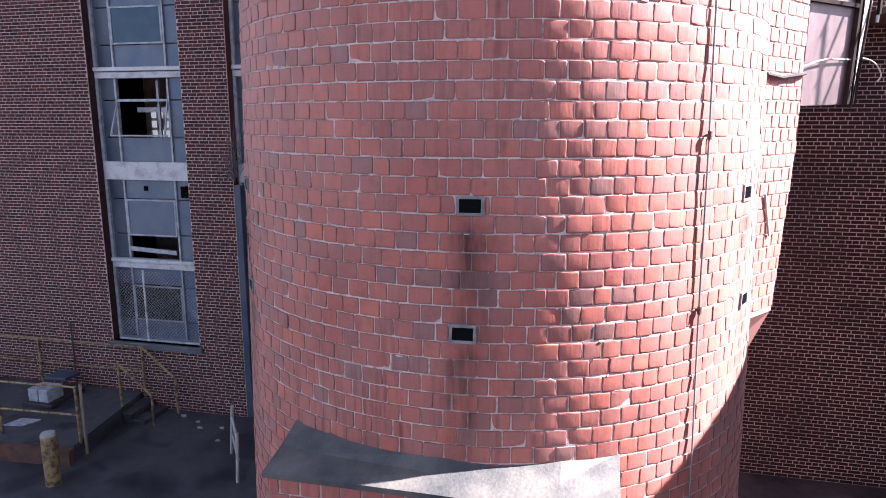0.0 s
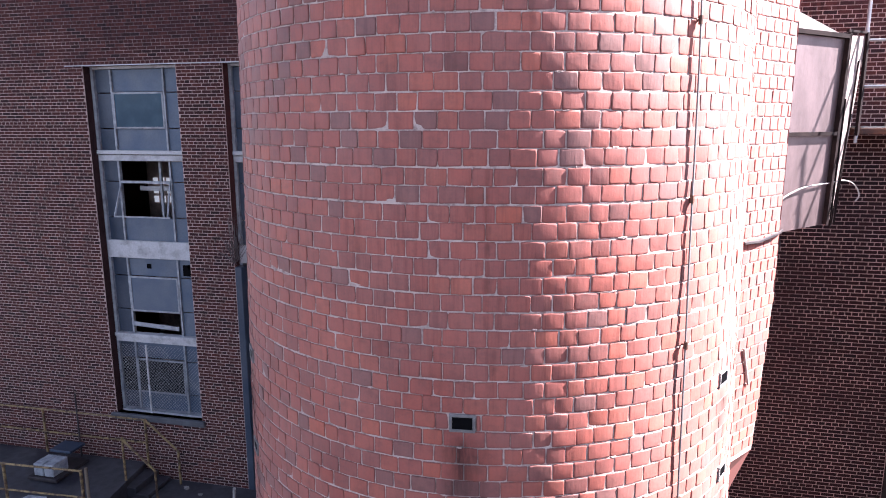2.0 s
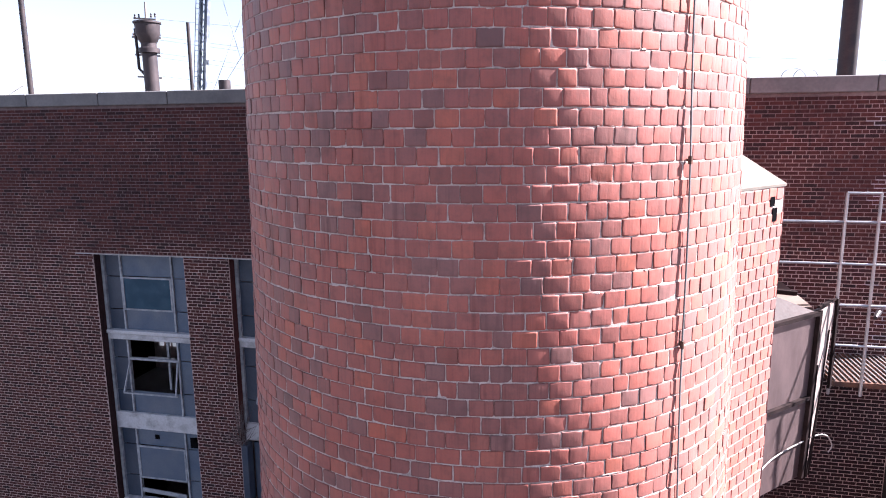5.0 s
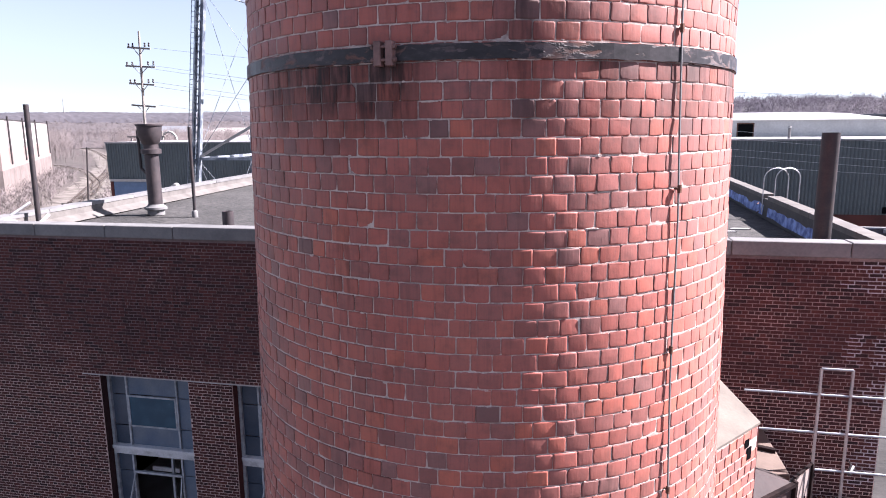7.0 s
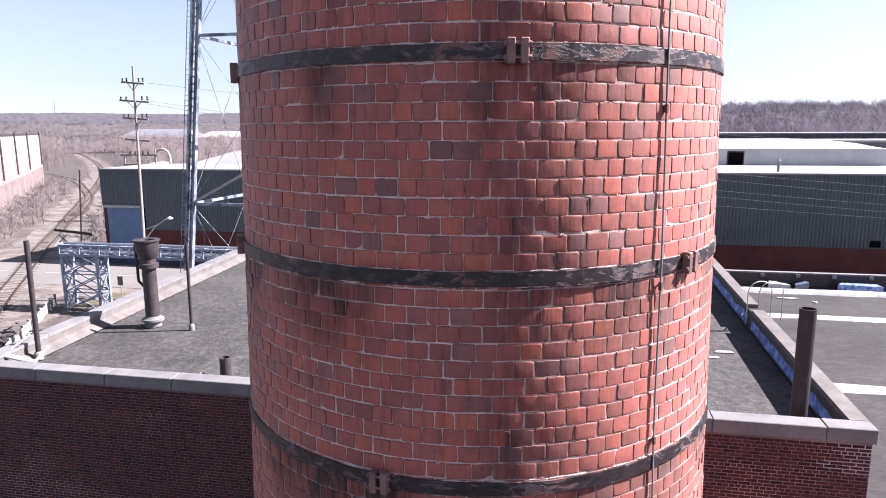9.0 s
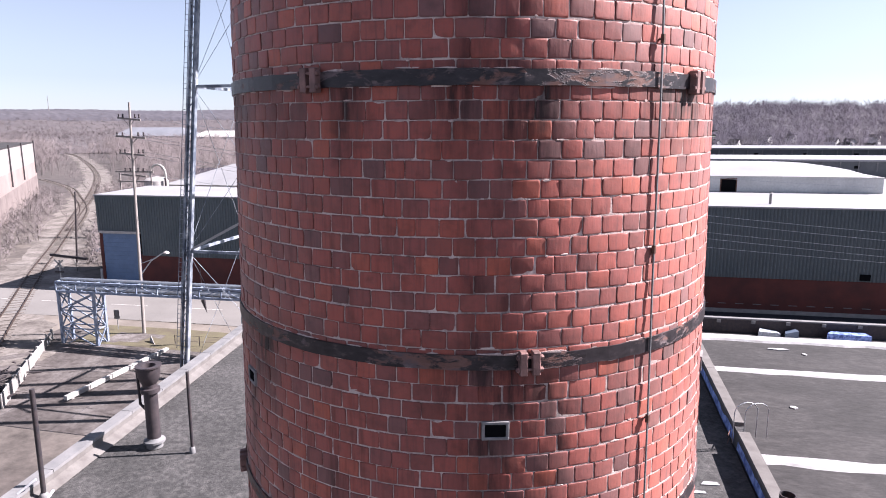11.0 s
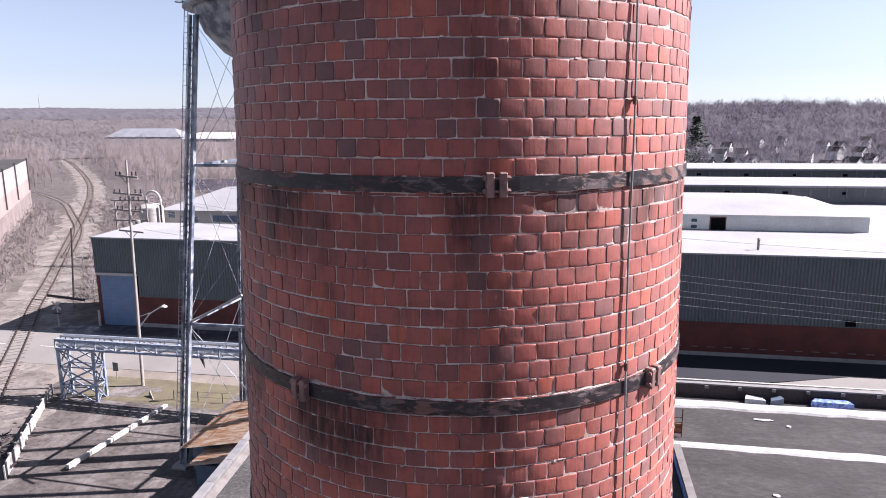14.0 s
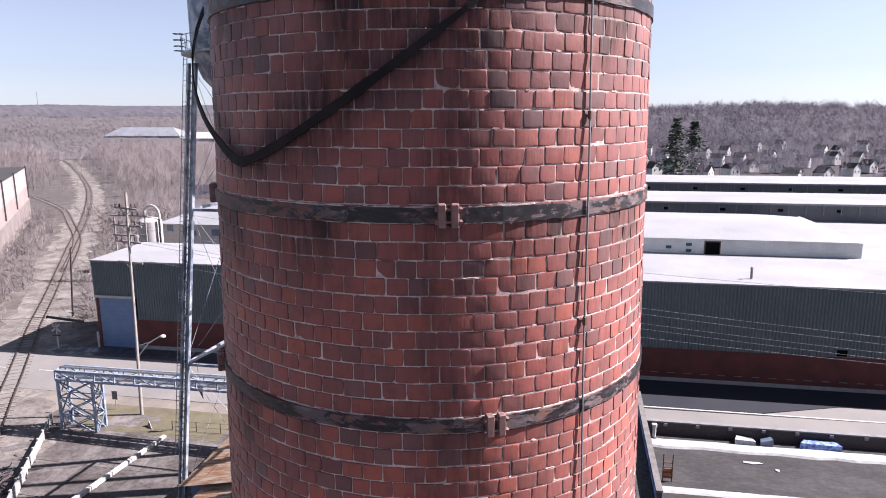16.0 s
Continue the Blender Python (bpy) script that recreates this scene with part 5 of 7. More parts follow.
for z in (11.9, 12.15):
    part("rung", Geo().rod((RIGHT - 0.35, 12.9, z), (RIGHT - 0.2, 13.3, z), 0.015), M["rust"], lad)
for px, py, w, h in ((4.95, 10.7, 0.5, 0.2), (4.6, 10.2, 0.35, 0.15)):
    g = Geo().prism([(px - w / 2, py - h / 2), (px + w / 2, py - h * 0.3), (px + w * 0.4, py + h / 2), (px - w * 0.3, py + h * 0.45)], 11.7, 11.775)
    solid("snow_patch", g, M["snow"], "scrap of old snow on the roof", "snow", "", "stuff")

# ---- yard ----
dock = thing("loading_dock", "low concrete loading dock against the factory wall, in shade", "dock")
part("slab", Geo().prism([(-13.5, 2.1), (-8.2, 2.52), (-8.6, 4.98), (-13.5, 4.98)], 0, 0.36), M["yard"], dock)
part("edge_beam", Geo().bar((-13.4, 2.02, 0.16), (-8.2, 2.46, 0.16), 0.16, 0.3), M["rust"], dock, "rusty edge beam")
for i in range(2):
    part("step", Geo().box((-8.6 + 0.3 * i, 4.15, 0), (-8.25 + 0.3 * i, 4.95, 0.36 - 0.13 * (i + 1)), ch=0.01), M["yard"], dock)
rails = thing("dock_railing", "yellow pipe railing with flaking paint round the dock", "railing")
posts = [(-11.16, 4.9), (-8.46, 4.9), (-8.2, 2.7), (-9.9, 2.62), (-12.4, 2.5), (-12.6, 4.88)]
for x, y in posts:
    part("post", Geo().rod((x, y, 0.3), (x, y, 1.45), 0.028), M["yellow"], rails)
part("post", Geo().rod((-8.1, 2.72, 0.1), (-8.1, 2.72, 1.5), 0.03), M["wood"], rails)
for a, b in (((-12.6, 4.88), (-8.46, 4.9)), ((-8.2, 2.7), (-12.4, 2.5))):
    for z in (0.88, 1.43):
        part("rail", Geo().rod((*a, z), (*b, z), 0.021), M["yellow"], rails)
part("stair_rail", Geo().rod((-8.46, 4.9, 1.43), (-7.64, 4.85, 0.8), 0.024), M["yellow"], rails)
part("stair_rail", Geo().rod((-8.5, 4.2, 1.3), (-7.72, 4.15, 0.7), 0.024), M["yellow"], rails)
for x, y, z in ((-7.64, 4.85, 0.8), (-7.72, 4.15, 0.7), (-8.5, 4.2, 1.35)):
    part("post", Geo().rod((x, y, 0), (x, y, z), 0.026), M["yellow"], rails)
box = thing("electrical_box", "pair of pale grey boxes standing on the dock", "box")
for x in (-10.48, -10.22):
    part("case", Geo().box((x, 3.82, 0.44), (x + 0.24, 4.25, 0.72), ch=0.015), M["steel_sash"], box)
part("pallet", Geo().box((-10.6, 3.75, 0.362), (-9.85, 4.7, 0.435), ch=0.01), M["pipe_dark"], box)
part("lid", Geo().box((-10.5, 4.3, 0.74), (-9.95, 4.75, 0.8), ch=0.01), M["frame_dark"], box, "dark lid")
solid("sheet_scrap", Geo().prism([(-10.15, 2.88), (-9.75, 2.95), (-9.62, 3.25), (-10.05, 3.22)], 0.364, 0.385), M["steel_sash"], "pale scrap sheet lying on the dock", "sheet", kind="")
bol = thing("bollard", "steel pipe bollard with peeling yellow paint", "bollard")
part("pipe", Geo().lathe([(0.13, 0), (0.13, 0.93)], (-8.02, 1.82, 0.0), 18, False), M["yellow"], bol, smooth=True)
part("cap", Geo().lathe([(0.132, 0.93), (0.11, 0.98), (0.03, 1.0)], (-8.02, 1.82, 0.0), 18), M["concrete"], bol, "pale concrete cap", smooth=True)
frame_w = thing("pipe_stand", "white-painted pipe stand beside the chimney's foot", "pipe stand")
part("upright", Geo().rod((-5.55, 3.5, 0), (-5.35, 3.3, 1.1), 0.03), M["white_paint"], frame_w)
part("upright", Geo().rod((-4.9, 2.6, 0), (-4.85, 2.6, 0.95), 0.03), M["white_paint"], frame_w)
for z in (0.45, 0.85):
    part("crossbar", Geo().rod((-5.42, 3.38, z), (-4.86, 2.6, z), 0.025), M["white_paint"], frame_w)
part("mast", Geo().rod((-10.21, 4.88, 0.3), (-10.21, 4.88, 1.9), 0.02), M["pipe_dark"], rails)
rr = random.Random(8)
for x, y in ((-6.95, 4.55), (-6.75, 4.3), (-6.3, 4.4), (-7.4, 4.7), (-6.1, 3.9)):
    g = Geo()
    pts = [(x + 0.05 * math.cos(a) * rr.uniform(0.6, 1.4), y + 0.04 * math.sin(a) * rr.uniform(0.6, 1.4)) for a in [k * 1.05 for k in range(6)]]
    solid("rubble", g.prism(pts, 0.0, rr.uniform(0.03, 0.06)), M["concrete"], "small lump of pale rubble on the yard", "rubble", "yard rubble", "")
bush = Geo()
for i in range(60):
    a, e = rr.uniform(0, 6.28), rr.uniform(0.2, 1.4)
    L = rr.uniform(0.3, 1.2)
    p = Vector((-5.95 + rr.uniform(-0.05, 0.15), 4.75, 5.1 + rr.uniform(0, 0.35)))
    q = p + Vector((math.cos(a) * math.cos(e) * 0.55, -abs(math.sin(a)) * math.cos(e) * 0.4, math.sin(e))) * L
    bush.rod(p, q, 0.006, 0.002, sides=3, caps=False)
bs2 = thing("bare_shrub", "leafless shrub growing from a ledge by the window", "shrub")
part("twig_spray", bush, M["twig"], bs2)

# ---- road, track ----
def ground_strip(name, pts, half, lift, material, label, category, kind="structure", step=6.0, ragged=0.0):
    """A ribbon laid on the ground along a line of plan points."""
    fine = []
    for a, b in zip(pts, pts[1:]):
        n = max(1, int((Vector(b) - Vector(a)).length / step))
        fine += [Vector(a).lerp(Vector(b), i / n) for i in range(n)]
    fine.append(Vector(pts[-1]))
    g = Geo()
    for i, p in enumerate(fine):
        d = (fine[min(i + 1, len(fine) - 1)] - fine[max(i - 1, 0)]).normalized()
        s = Vector((-d.y, d.x))
        for sgn in (1, -1):
            q = p + s * sgn * half * (1 + ragged * noise.noise((i * 0.6, sgn * 5.0, 0.3)) + ragged * 0.6 * noise.noise((i * 2.1, sgn * 5.0, 3.3)))
            g.v.append((q.x, q.y, rise(q.x, q.y) + lift))
    g.f = [(2 * i, 2 * i + 1, 2 * i + 3, 2 * i + 2) for i in range(len(fine) - 1)]
    return solid(name, g, material, label, category, kind=kind)


ground_strip("pavement_near", [(-140, 50.0), (-46, 50.4), (-20, 49.6), (75, 49.6)], 3.0, 0.03, M["ballast"], "pale verge covered in dust beside the road", "verge")
ground_strip("road", [(-160, 57.3), (-58, 57.4), (75, 57.2)], 5.2, 0.06, M["asphalt"], "sunlit pale grey two-lane road", "road", step=3)
g = Geo()
for i in range(14):
    x = -130 + i * 9.0
    z = rise(x, 57.3) + 0.075
    g.add([(x, 57.2, z), (x + 4.5, 57.2, z), (x + 4.5, 57.36, z), (x, 57.36, z)], [(0, 1, 2, 3)])
solid("lane_marking", g, M["white_paint"], "worn pale lane dashes", "marking")
ground_strip("forecourt", [(-62, 64.0), (75, 64.0)], 2.0, 0.05, M["yard"], "paved strip in front of the long building", "pavement")
# Cast shadow painted as a near-black slab on the ground.
shadow_shape = [(5, 58.8), (21.4, 58.9), (29.6, 61.7), (75, 61.7), (75, 65.9), (5, 65.9)]
solid("tarmac_lot", Geo().prism(shadow_shape, 1.2, 1.6), M["shadow_dark"], "dark shape painted as a shadow in front of the long building", "pavement")
solid("kerb", Geo().box((5, 58.55, 1.2), (75, 58.78, 1.6)), M["white_paint"], "pale kerb edging the painted shadow", "kerb")
yard2 = tagged(new("works_yard"), "patched concrete works yard crossed by long shadows", "yard", "", "structure")
ground_strip("yard_bed", [(-48, 39), (-14, 39)], 9.5, 0.012, M["yard"], "dark bed under the concrete slabs", "yard", step=3)
slab_rng = random.Random(19)
slab_mat = mat("patched_slab_concrete", 0.92)
t = Tree(slab_mat)
v = t.pos()
info = t.node("ShaderNodeObjectInfo")
c = t.ramp(t.noise(v, 0.3, 6, 0.65), [(0.32, (0.045, 0.037, 0.036)), (0.5, (0.088, 0.077, 0.074)), (0.66, (0.13, 0.118, 0.114))])
c = t.mix(0.6, c, t.ramp(t.noise(v, 2.4, 6, 0.75), [(0.34, (0.45, 0.42, 0.4)), (0.6, (1.15, 1.15, 1.15))]), "MULTIPLY")
t.color(t.mix(1.0, c, t.ramp(info.outputs["Random"], [(0.0, (0.75, 0.74, 0.73)), (1.0, (1.25, 1.25, 1.25))]), "MULTIPLY"))
t.bump(t.noise(v, 9.0, 5), 0.4, 0.01)
xs_cuts, ys_cuts = [-48, -43.1, -38.0, -33.0, -28.2, -23.1, -18.4, -14], [29.5, 34.4, 39.2, 44.0, 48.4]
for xa, xb in zip(xs_cuts, xs_cuts[1:]):
    for ya, yb in zip(ys_cuts, ys_cuts[1:]):
        e = slab_rng.uniform(0, 0.012)
        cs = [(xa + 0.03, ya + 0.03), (xb - 0.03, ya + 0.03), (xb - 0.03, yb - 0.03), (xa + 0.03, yb - 0.03)]
        part("slab", Geo().prism(cs, lambda x, y: rise(x, y) - 0.1, lambda x, y: rise(x, y) + 0.03 + e), slab_mat, yard2)
ground_strip("grass_verge", [(-44, 47.6), (-29, 47.6)], 2.6, 0.045, worn("winter_grass", (0.115, 0.102, 0.06), (0.085, 0.07, 0.05), 0.9, 0.95, 0, 6, 0.6, dist=0.03), "patch of yellowed grass inside the fence", "grass", kind="stuff", step=2)

TRACK = [(-46.6, 37.5), (-54.5, 48.3), (-59.9, 55.9), (-71.1, 71.4), (-83.1, 88.9), (-108.5, 125.0), (-135.6, 164.0), (-173.4, 215.0), (-213.8, 264.7), (-281.3, 341.7), (-348.0, 412.6), (-430, 480)]
BRANCH = [(-92, 103), (-112.1, 131.5), (-133.5, 155.9), (-160.3, 184.3), (-195.0, 212)]


pale = mat("trackside_sand", 0.95)
t = Tree(pale)
v = t.pos()
c = t.ramp(t.noise(v, 0.25, 6, 0.7), [(0.34, (0.075, 0.064, 0.058)), (0.5, (0.14, 0.124, 0.113)), (0.66, (0.2, 0.18, 0.166))])
t.color(t.mix(0.7, c, t.ramp(t.noise(v, 1.6, 6, 0.75), [(0.34, (0.4, 0.38, 0.36)), (0.55, (1.1, 1.1, 1.1))]), "MULTIPLY"))
t.bump(t.noise(v, 3.0, 6), 0.6, 0.04)
ground_strip("trackbed", [tuple(p) for p in smooth_line(TRACK, 6)], 4.6, 0.04, pale, "wide bed of pale sand and ballast along the railway", "trackbed", step=2.0, ragged=0.55)


SLEEPER = worn("weathered_sleeper_timber", (0.2, 0.175, 0.16), (0.12, 0.105, 0.096), 0.8, 0.9, 0, 12, 0.3)


def railway(pts, name, label):
    t = tagged(new(name), label, "railway track", "railway tracks", "structure")
    line = smooth_line(pts, 6)
    for side in (-1, 1):
        g = Geo()
        prev = None
        for i, p in enumerate(line):
            d = (line[min(i + 1, len(line) - 1)] - line[max(i - 1, 0)]).normalized()
            q = p + Vector((-d.y, d.x)) * 0.75 * side
            c = Vector((q.x, q.y, rise(q.x, q.y) + 0.17))
            if prev is not None:
                g.bar(prev, c, 0.1, 0.16)
            prev = c
        part("rail", g, M["rail"], t, "dark steel rail")
    g = Geo()
    for a, b in zip(line, line[1:]):
        n = max(1, int((b - a).length / 0.9))
        d = (b - a).normalized()
        s = Vector((-d.y, d.x)) * 1.25
        for k in range(n):
            p = a.lerp(b, k / n)
            z = rise(p.x, p.y) + 0.07
            g.bar((p.x - s.x, p.y - s.y, z), (p.x + s.x, p.y + s.y, z), 0.24, 0.1)
    tagged(part("sleepers", g, SLEEPER, t, "grey weathered timber sleepers"), kind="stuff")


railway(TRACK, "railway_main", "single railway track curving into the thicket")
railway(BRANCH, "railway_siding", "siding leaving the main track")

# ---- the long green building ----
GZ = 1.5
lb = thing("long_building", "long shed, dark green ribbed cladding over red brick, white roof", "building")
FY = 66.0
part("brick_base", Geo().box((-56.6, FY, 0), (-56.2, FY + 12, 12.2)).box((-51.0, FY, 0), (80, FY + 0.4, 5.5)).box((-56.6, FY + 11.6, 0), (-20, FY + 12, 12.2)), M["far_brick"], lb, "dark red brick base")
g = Geo()
n = 392
for i in range(n):
    x = -56.7 + i * 0.35
    z0 = 8.35 if x < -51.05 else (5.4 if x < -20 or x > -10 else 5.4)
    xs = (x, x + 0.12, x + 0.16, x + 0.31, x + 0.35)
    ys = (FY - 0.06, FY - 0.06, FY - 0.13, FY - 0.13, FY - 0.06)
    g.add([(a, b, z0) for a, b in zip(xs, ys)] + [(a, b, 12.75) for a, b in zip(xs, ys)], [(k, k + 1, 6 + k, 5 + k) for k in range(4)])
part("ribbed_cladding", g, M["green_metal"], lb, "dark green ribbed cladding")
part("fascia", Geo().box((-56.8, FY - 0.2, 12.754), (80.5, FY - 0.05, 12.92)), M["membrane"], lb)
part("roof", Geo().prism([(-56.8, FY - 0.04), (80.5, FY - 0.04), (80.5, 119), (38, 119), (38, 82), (-20, 82), (-20, 78.2), (-57.6, 78.2)], 12.1, lambda x, y: 12.9 if y < 83 else 11.6), M["membrane"], lb, "white snow-covered roof")
door = part("roller_door", Geo().box((-56.15, FY + 0.05, GZ), (-51.05, FY + 0.12, 8.1)), M["blue_door"], lb, "closed blue roller door")
for i in range(12):
    part("slat", Geo().box((-56.15, FY + 0.02, GZ + 0.06 + i * 0.545), (-51.05, FY + 0.06, GZ + 0.5 + i * 0.545), ch=0.02), M["blue_door"], door)
part("door_canopy", Geo().box((-56.3, FY - 0.35, 8.1), (-50.9, FY + 0.1, 8.4)), M["white_paint"], lb, "white door canopy")
part("guard_post", Geo().rod((-56.4, FY - 0.5, GZ - 0.3), (-56.4, FY - 0.5, 3.6), 0.14), M["white_paint"], lb)
part("louvre", Geo().box((30.4, FY - 0.2, 5.55), (31.4, FY - 0.1, 6.2)), M["dark"], lb, "small dark louvre")
for i in range(26):
    x = 10 + i * 1.75
    part("light_strip", Geo().box((x, FY - 0.03, 2.52), (x + 0.8, FY - 0.005, 2.6)), M["coping"], lb)
part("plinth", Geo().box((-51.0, FY - 0.12, 0.8), (80, FY - 0.006, 2.0)), M["concrete"], lb, "grey concrete plinth")

pent = thing("white_roof_shed", "long white ribbed shed rising above the roof", "shed")
part("wall", Geo().box((-8, 82, 12.0), (38.4, 82.3, 14.9)), M["house_white"], pent)
g = Geo()
for i in range(7):
    z = 12.3 + i * 0.37
    g.bar((-8, 81.98, z), (38.4, 81.98, z), 0.03, 0.1)
part("siding_ribs", g, M["house_white"], pent)
prof = [(82.0 - 0.3, 14.9), (84.5, 15.5), (88.0, 15.9), (92, 16.0), (99, 15.9), (104, 15.1), (106, 13)]
g = Geo()
xs = [(-8, 0.0), (29, 0.0), (32, 0.06), (34.5, 0.2), (36.8, 0.5), (38.6, 1.0)]
for x, drop in xs:
    for y, z in prof:
        g.v.append((x, y, z - (z - 14.85) * drop if z > 14.85 else z))
k = len(prof)
g.f = [(i * k + j, (i + 1) * k + j, (i + 1) * k + j + 1, i * k + j + 1) for i in range(len(xs) - 1) for j in range(k - 1)]
part("roof", g, M["membrane"], pent, "white curved roof", smooth=True)
part("end_wall", Geo().box((38.2, 82.3, 11.6), (38.5, 105, 14.86)), M["white_paint"], pent)
part("hatch", Geo().box((19.9, 81.9, 12.75), (21.6, 81.96, 14.45)), M["dark"], pent, "dark square opening")
part("hatch_frame", Geo().box((19.75, 81.93, 14.45), (21.75, 82.0, 14.6)).box((19.75, 81.93, 12.7), (19.9, 82.0, 14.45)).box((21.6, 81.93, 12.7), (21.75, 82.0, 14.45)), M["rust"], pent)
for x, z in ((17.5, 13.9), (17.5, 13.1), (15.0, 13.5)):
    part("small_window", Geo().box((x, 81.92, z), (x + 0.7, 81.97, z + 0.4)), M["glass"], pent)
part("stove_pipe", Geo().rod((22.1, 68.7, 12.8), (22.1, 68.7, 14.0), 0.14).rod((22.1, 68.7, 14.05), (22.1, 68.7, 14.2), 0.24, 0.1), M["vent"], pent)

for nm, fy, base, top, depth, x0, x1 in (("long_shed", 119, 9.0, 14.9, 17.5, 0, 190), ("long_shed", 145, 8, 16.0, 19, 0, 210)):
    ls = thing(nm, "long low factory shed with a grey wall and a white roof", "building", "far sheds")
    part("wall", Geo().box((x0, fy, base), (x1, fy + 0.4, top)).box((x0, fy, 0), (x0 + 0.4, fy + depth, top)), M["far_wall"], ls)
    part("roof", Geo().box((x0 - 0.3, fy - 0.4, top + 0.004), (x1, fy + depth, top + 0.35)), M["membrane"], ls, "white roof")
    for i in range(32):
        x = x0 + 12 + i * 2.9
        part("pilaster", Geo().box((x, fy - 0.12, top - 1.7), (x + 0.22, fy - 0.003, top - 0.1)), M["coping"], ls)
    for i in range(7):
        x = x0 + 20 + i * 9.7
        part("window", Geo().box((x, fy - 0.08, top - 1.2), (x + 0.9, fy - 0.002, top - 0.7)), M["dark"], ls)

# ---- warehouses and tank to the north-west ----
wh = thing("white_warehouse", "low white warehouse with a snow-white roof", "building")
part("wall", Geo().box((-77, 112, 0), (-30, 112.4, 9.9)).box((-77, 112.4, 0), (-76.6, 140, 9.9)), M["white_paint"], wh)
part("roof", Geo().add([(-77.4, 111.6, 9.9), (-30, 111.6, 9.9), (-30, 126, 14.2), (-70, 126, 13.2), (-77.4, 140, 9.9), (-30, 140, 10)], [(0, 1, 2, 3), (0, 3, 4), (3, 2, 5, 4)]), M["membrane"], wh)
for x, w, h, z in ((-75.5, 1.3, 1.3, 8.3), (-70.5, 1.2, 1.0, 7.6), (-66.0, 5.0, 1.3, 7.7), (-58, 4, 1.3, 7.7)):
    part("window", Geo().box((x, 111.9, z), (x + w, 111.985, z + h)), M["frame"], wh)
tank = thing("white_tank", "white upright storage tank with a bent pipe on top", "tank")
part("shell", Geo().lathe([(2.2, 0), (2.2, 9.8), (1.6, 10.3), (0.1, 10.6)], (-76.5, 108, 1.2), 28), M["white_paint"], tank, smooth=True)
part("pipe", Geo().tube([(-77.6, 108, 10.5)] + [(-76.0 + 1.6 * -math.cos(a), 108, 12.2 + 1.8 * math.sin(a)) for a in [math.pi * i / 8 for i in range(9)]] + [(-74.4, 108, 10)], 0.22, 8), M["white_paint"], tank)
part("pipe", Geo().rod((-74.0, 107.2, 1.2), (-74.0, 107.2, 11.5), 0.2), M["pipe_dark"], tank)
sub = thing("switch_yard_frame", "timber frame of poles and crossbars with insulators", "pole frame")
for x, z in ((-78.2, 13.0), (-75.2, 17.0), (-72.0, 14.2)):
    part("pole", Geo().rod((x, 100, 1.2), (x, 100, z), 0.17, 0.13), M["pole"], sub)
for z, x0, x1 in ((13.2, -79, -71.5), (11.5, -78.6, -71.8), (9.6, -78.6, -71.8)):
    part("crossbar", Geo().bar((x0, 100, z), (x1, 100, z), 0.22, 0.25), M["pole"], sub)
for x in (-77, -76, -74.4, -73.4):
    part("insulator", Geo().lathe([(0.1, 0), (0.2, 0.2), (0.1, 0.3), (0.18, 0.5), (0.05, 0.6)], (x, 100, 13.3), 8), M["pipe_dark"], sub)
part("transformer", Geo().lathe([(0.5, 0), (0.5, 1.6), (0.3, 1.8)], (-73.6, 99.5, 8.0), 14), M["vent"], sub)
wl2 = thing("pale_long_building", "long pale two-tone building beside the railway", "building")
a, b = Vector((-102, 95.5)), Vector((-153.1, 164))
d = (b - a).normalized()
w = Vector((-d.y, d.x)) * 26
part("base", Geo().prism([tuple(a), tuple(b), tuple(b + w), tuple(a + w)], 0, 7.2), worn("weathered_base", (0.2, 0.165, 0.155), (0.12, 0.097, 0.093), 0.35, 0.9), wl2, "weathered brick base")
part("middle_band", Geo().prism([tuple(a), tuple(b), tuple(b + w), tuple(a + w)], 7.204, 11.2), worn("pinkish_band", (0.27, 0.215, 0.2), (0.22, 0.17, 0.16), 0.2, 0.9), wl2, "pinkish wall band")
part("wall", Geo().prism([tuple(a), tuple(b), tuple(b + w), tuple(a + w)], 11.204, 16.4), worn("chalky_upper_wall", (0.3, 0.28, 0.275), (0.24, 0.22, 0.215), 0.2, 0.9), wl2)
part("roof", Geo().prism([tuple(a - d * 0.3), tuple(b + d * 0.3), tuple(b + w), tuple(a + w)], 16.404, 16.7), M["low_roof"], wl2)
for u in (0.12, 0.36, 0.62, 0.95):
    p = a.lerp(b, u)
    part("downpipe", Geo().rod((p.x + 0.25, p.y + 0.2, 8.0), (p.x + 0.25, p.y + 0.2, 17.2), 0.17), M["pipe_dark"], wl2)
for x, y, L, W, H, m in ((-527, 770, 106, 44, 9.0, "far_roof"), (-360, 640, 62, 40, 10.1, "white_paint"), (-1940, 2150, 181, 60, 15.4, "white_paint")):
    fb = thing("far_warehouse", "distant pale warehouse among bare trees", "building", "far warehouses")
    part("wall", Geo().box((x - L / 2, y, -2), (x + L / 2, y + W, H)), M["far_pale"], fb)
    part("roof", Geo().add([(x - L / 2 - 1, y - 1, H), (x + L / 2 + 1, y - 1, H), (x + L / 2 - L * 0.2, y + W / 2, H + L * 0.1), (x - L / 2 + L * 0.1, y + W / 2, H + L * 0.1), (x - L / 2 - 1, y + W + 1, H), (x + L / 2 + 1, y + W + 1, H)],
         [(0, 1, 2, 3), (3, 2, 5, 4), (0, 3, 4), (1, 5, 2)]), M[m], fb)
    part("opening", Geo().box((x - L * 0.32, y - 0.2, H * 0.35), (x - L * 0.05, y - 0.05, H * 0.85)), M["blue_door"], fb)

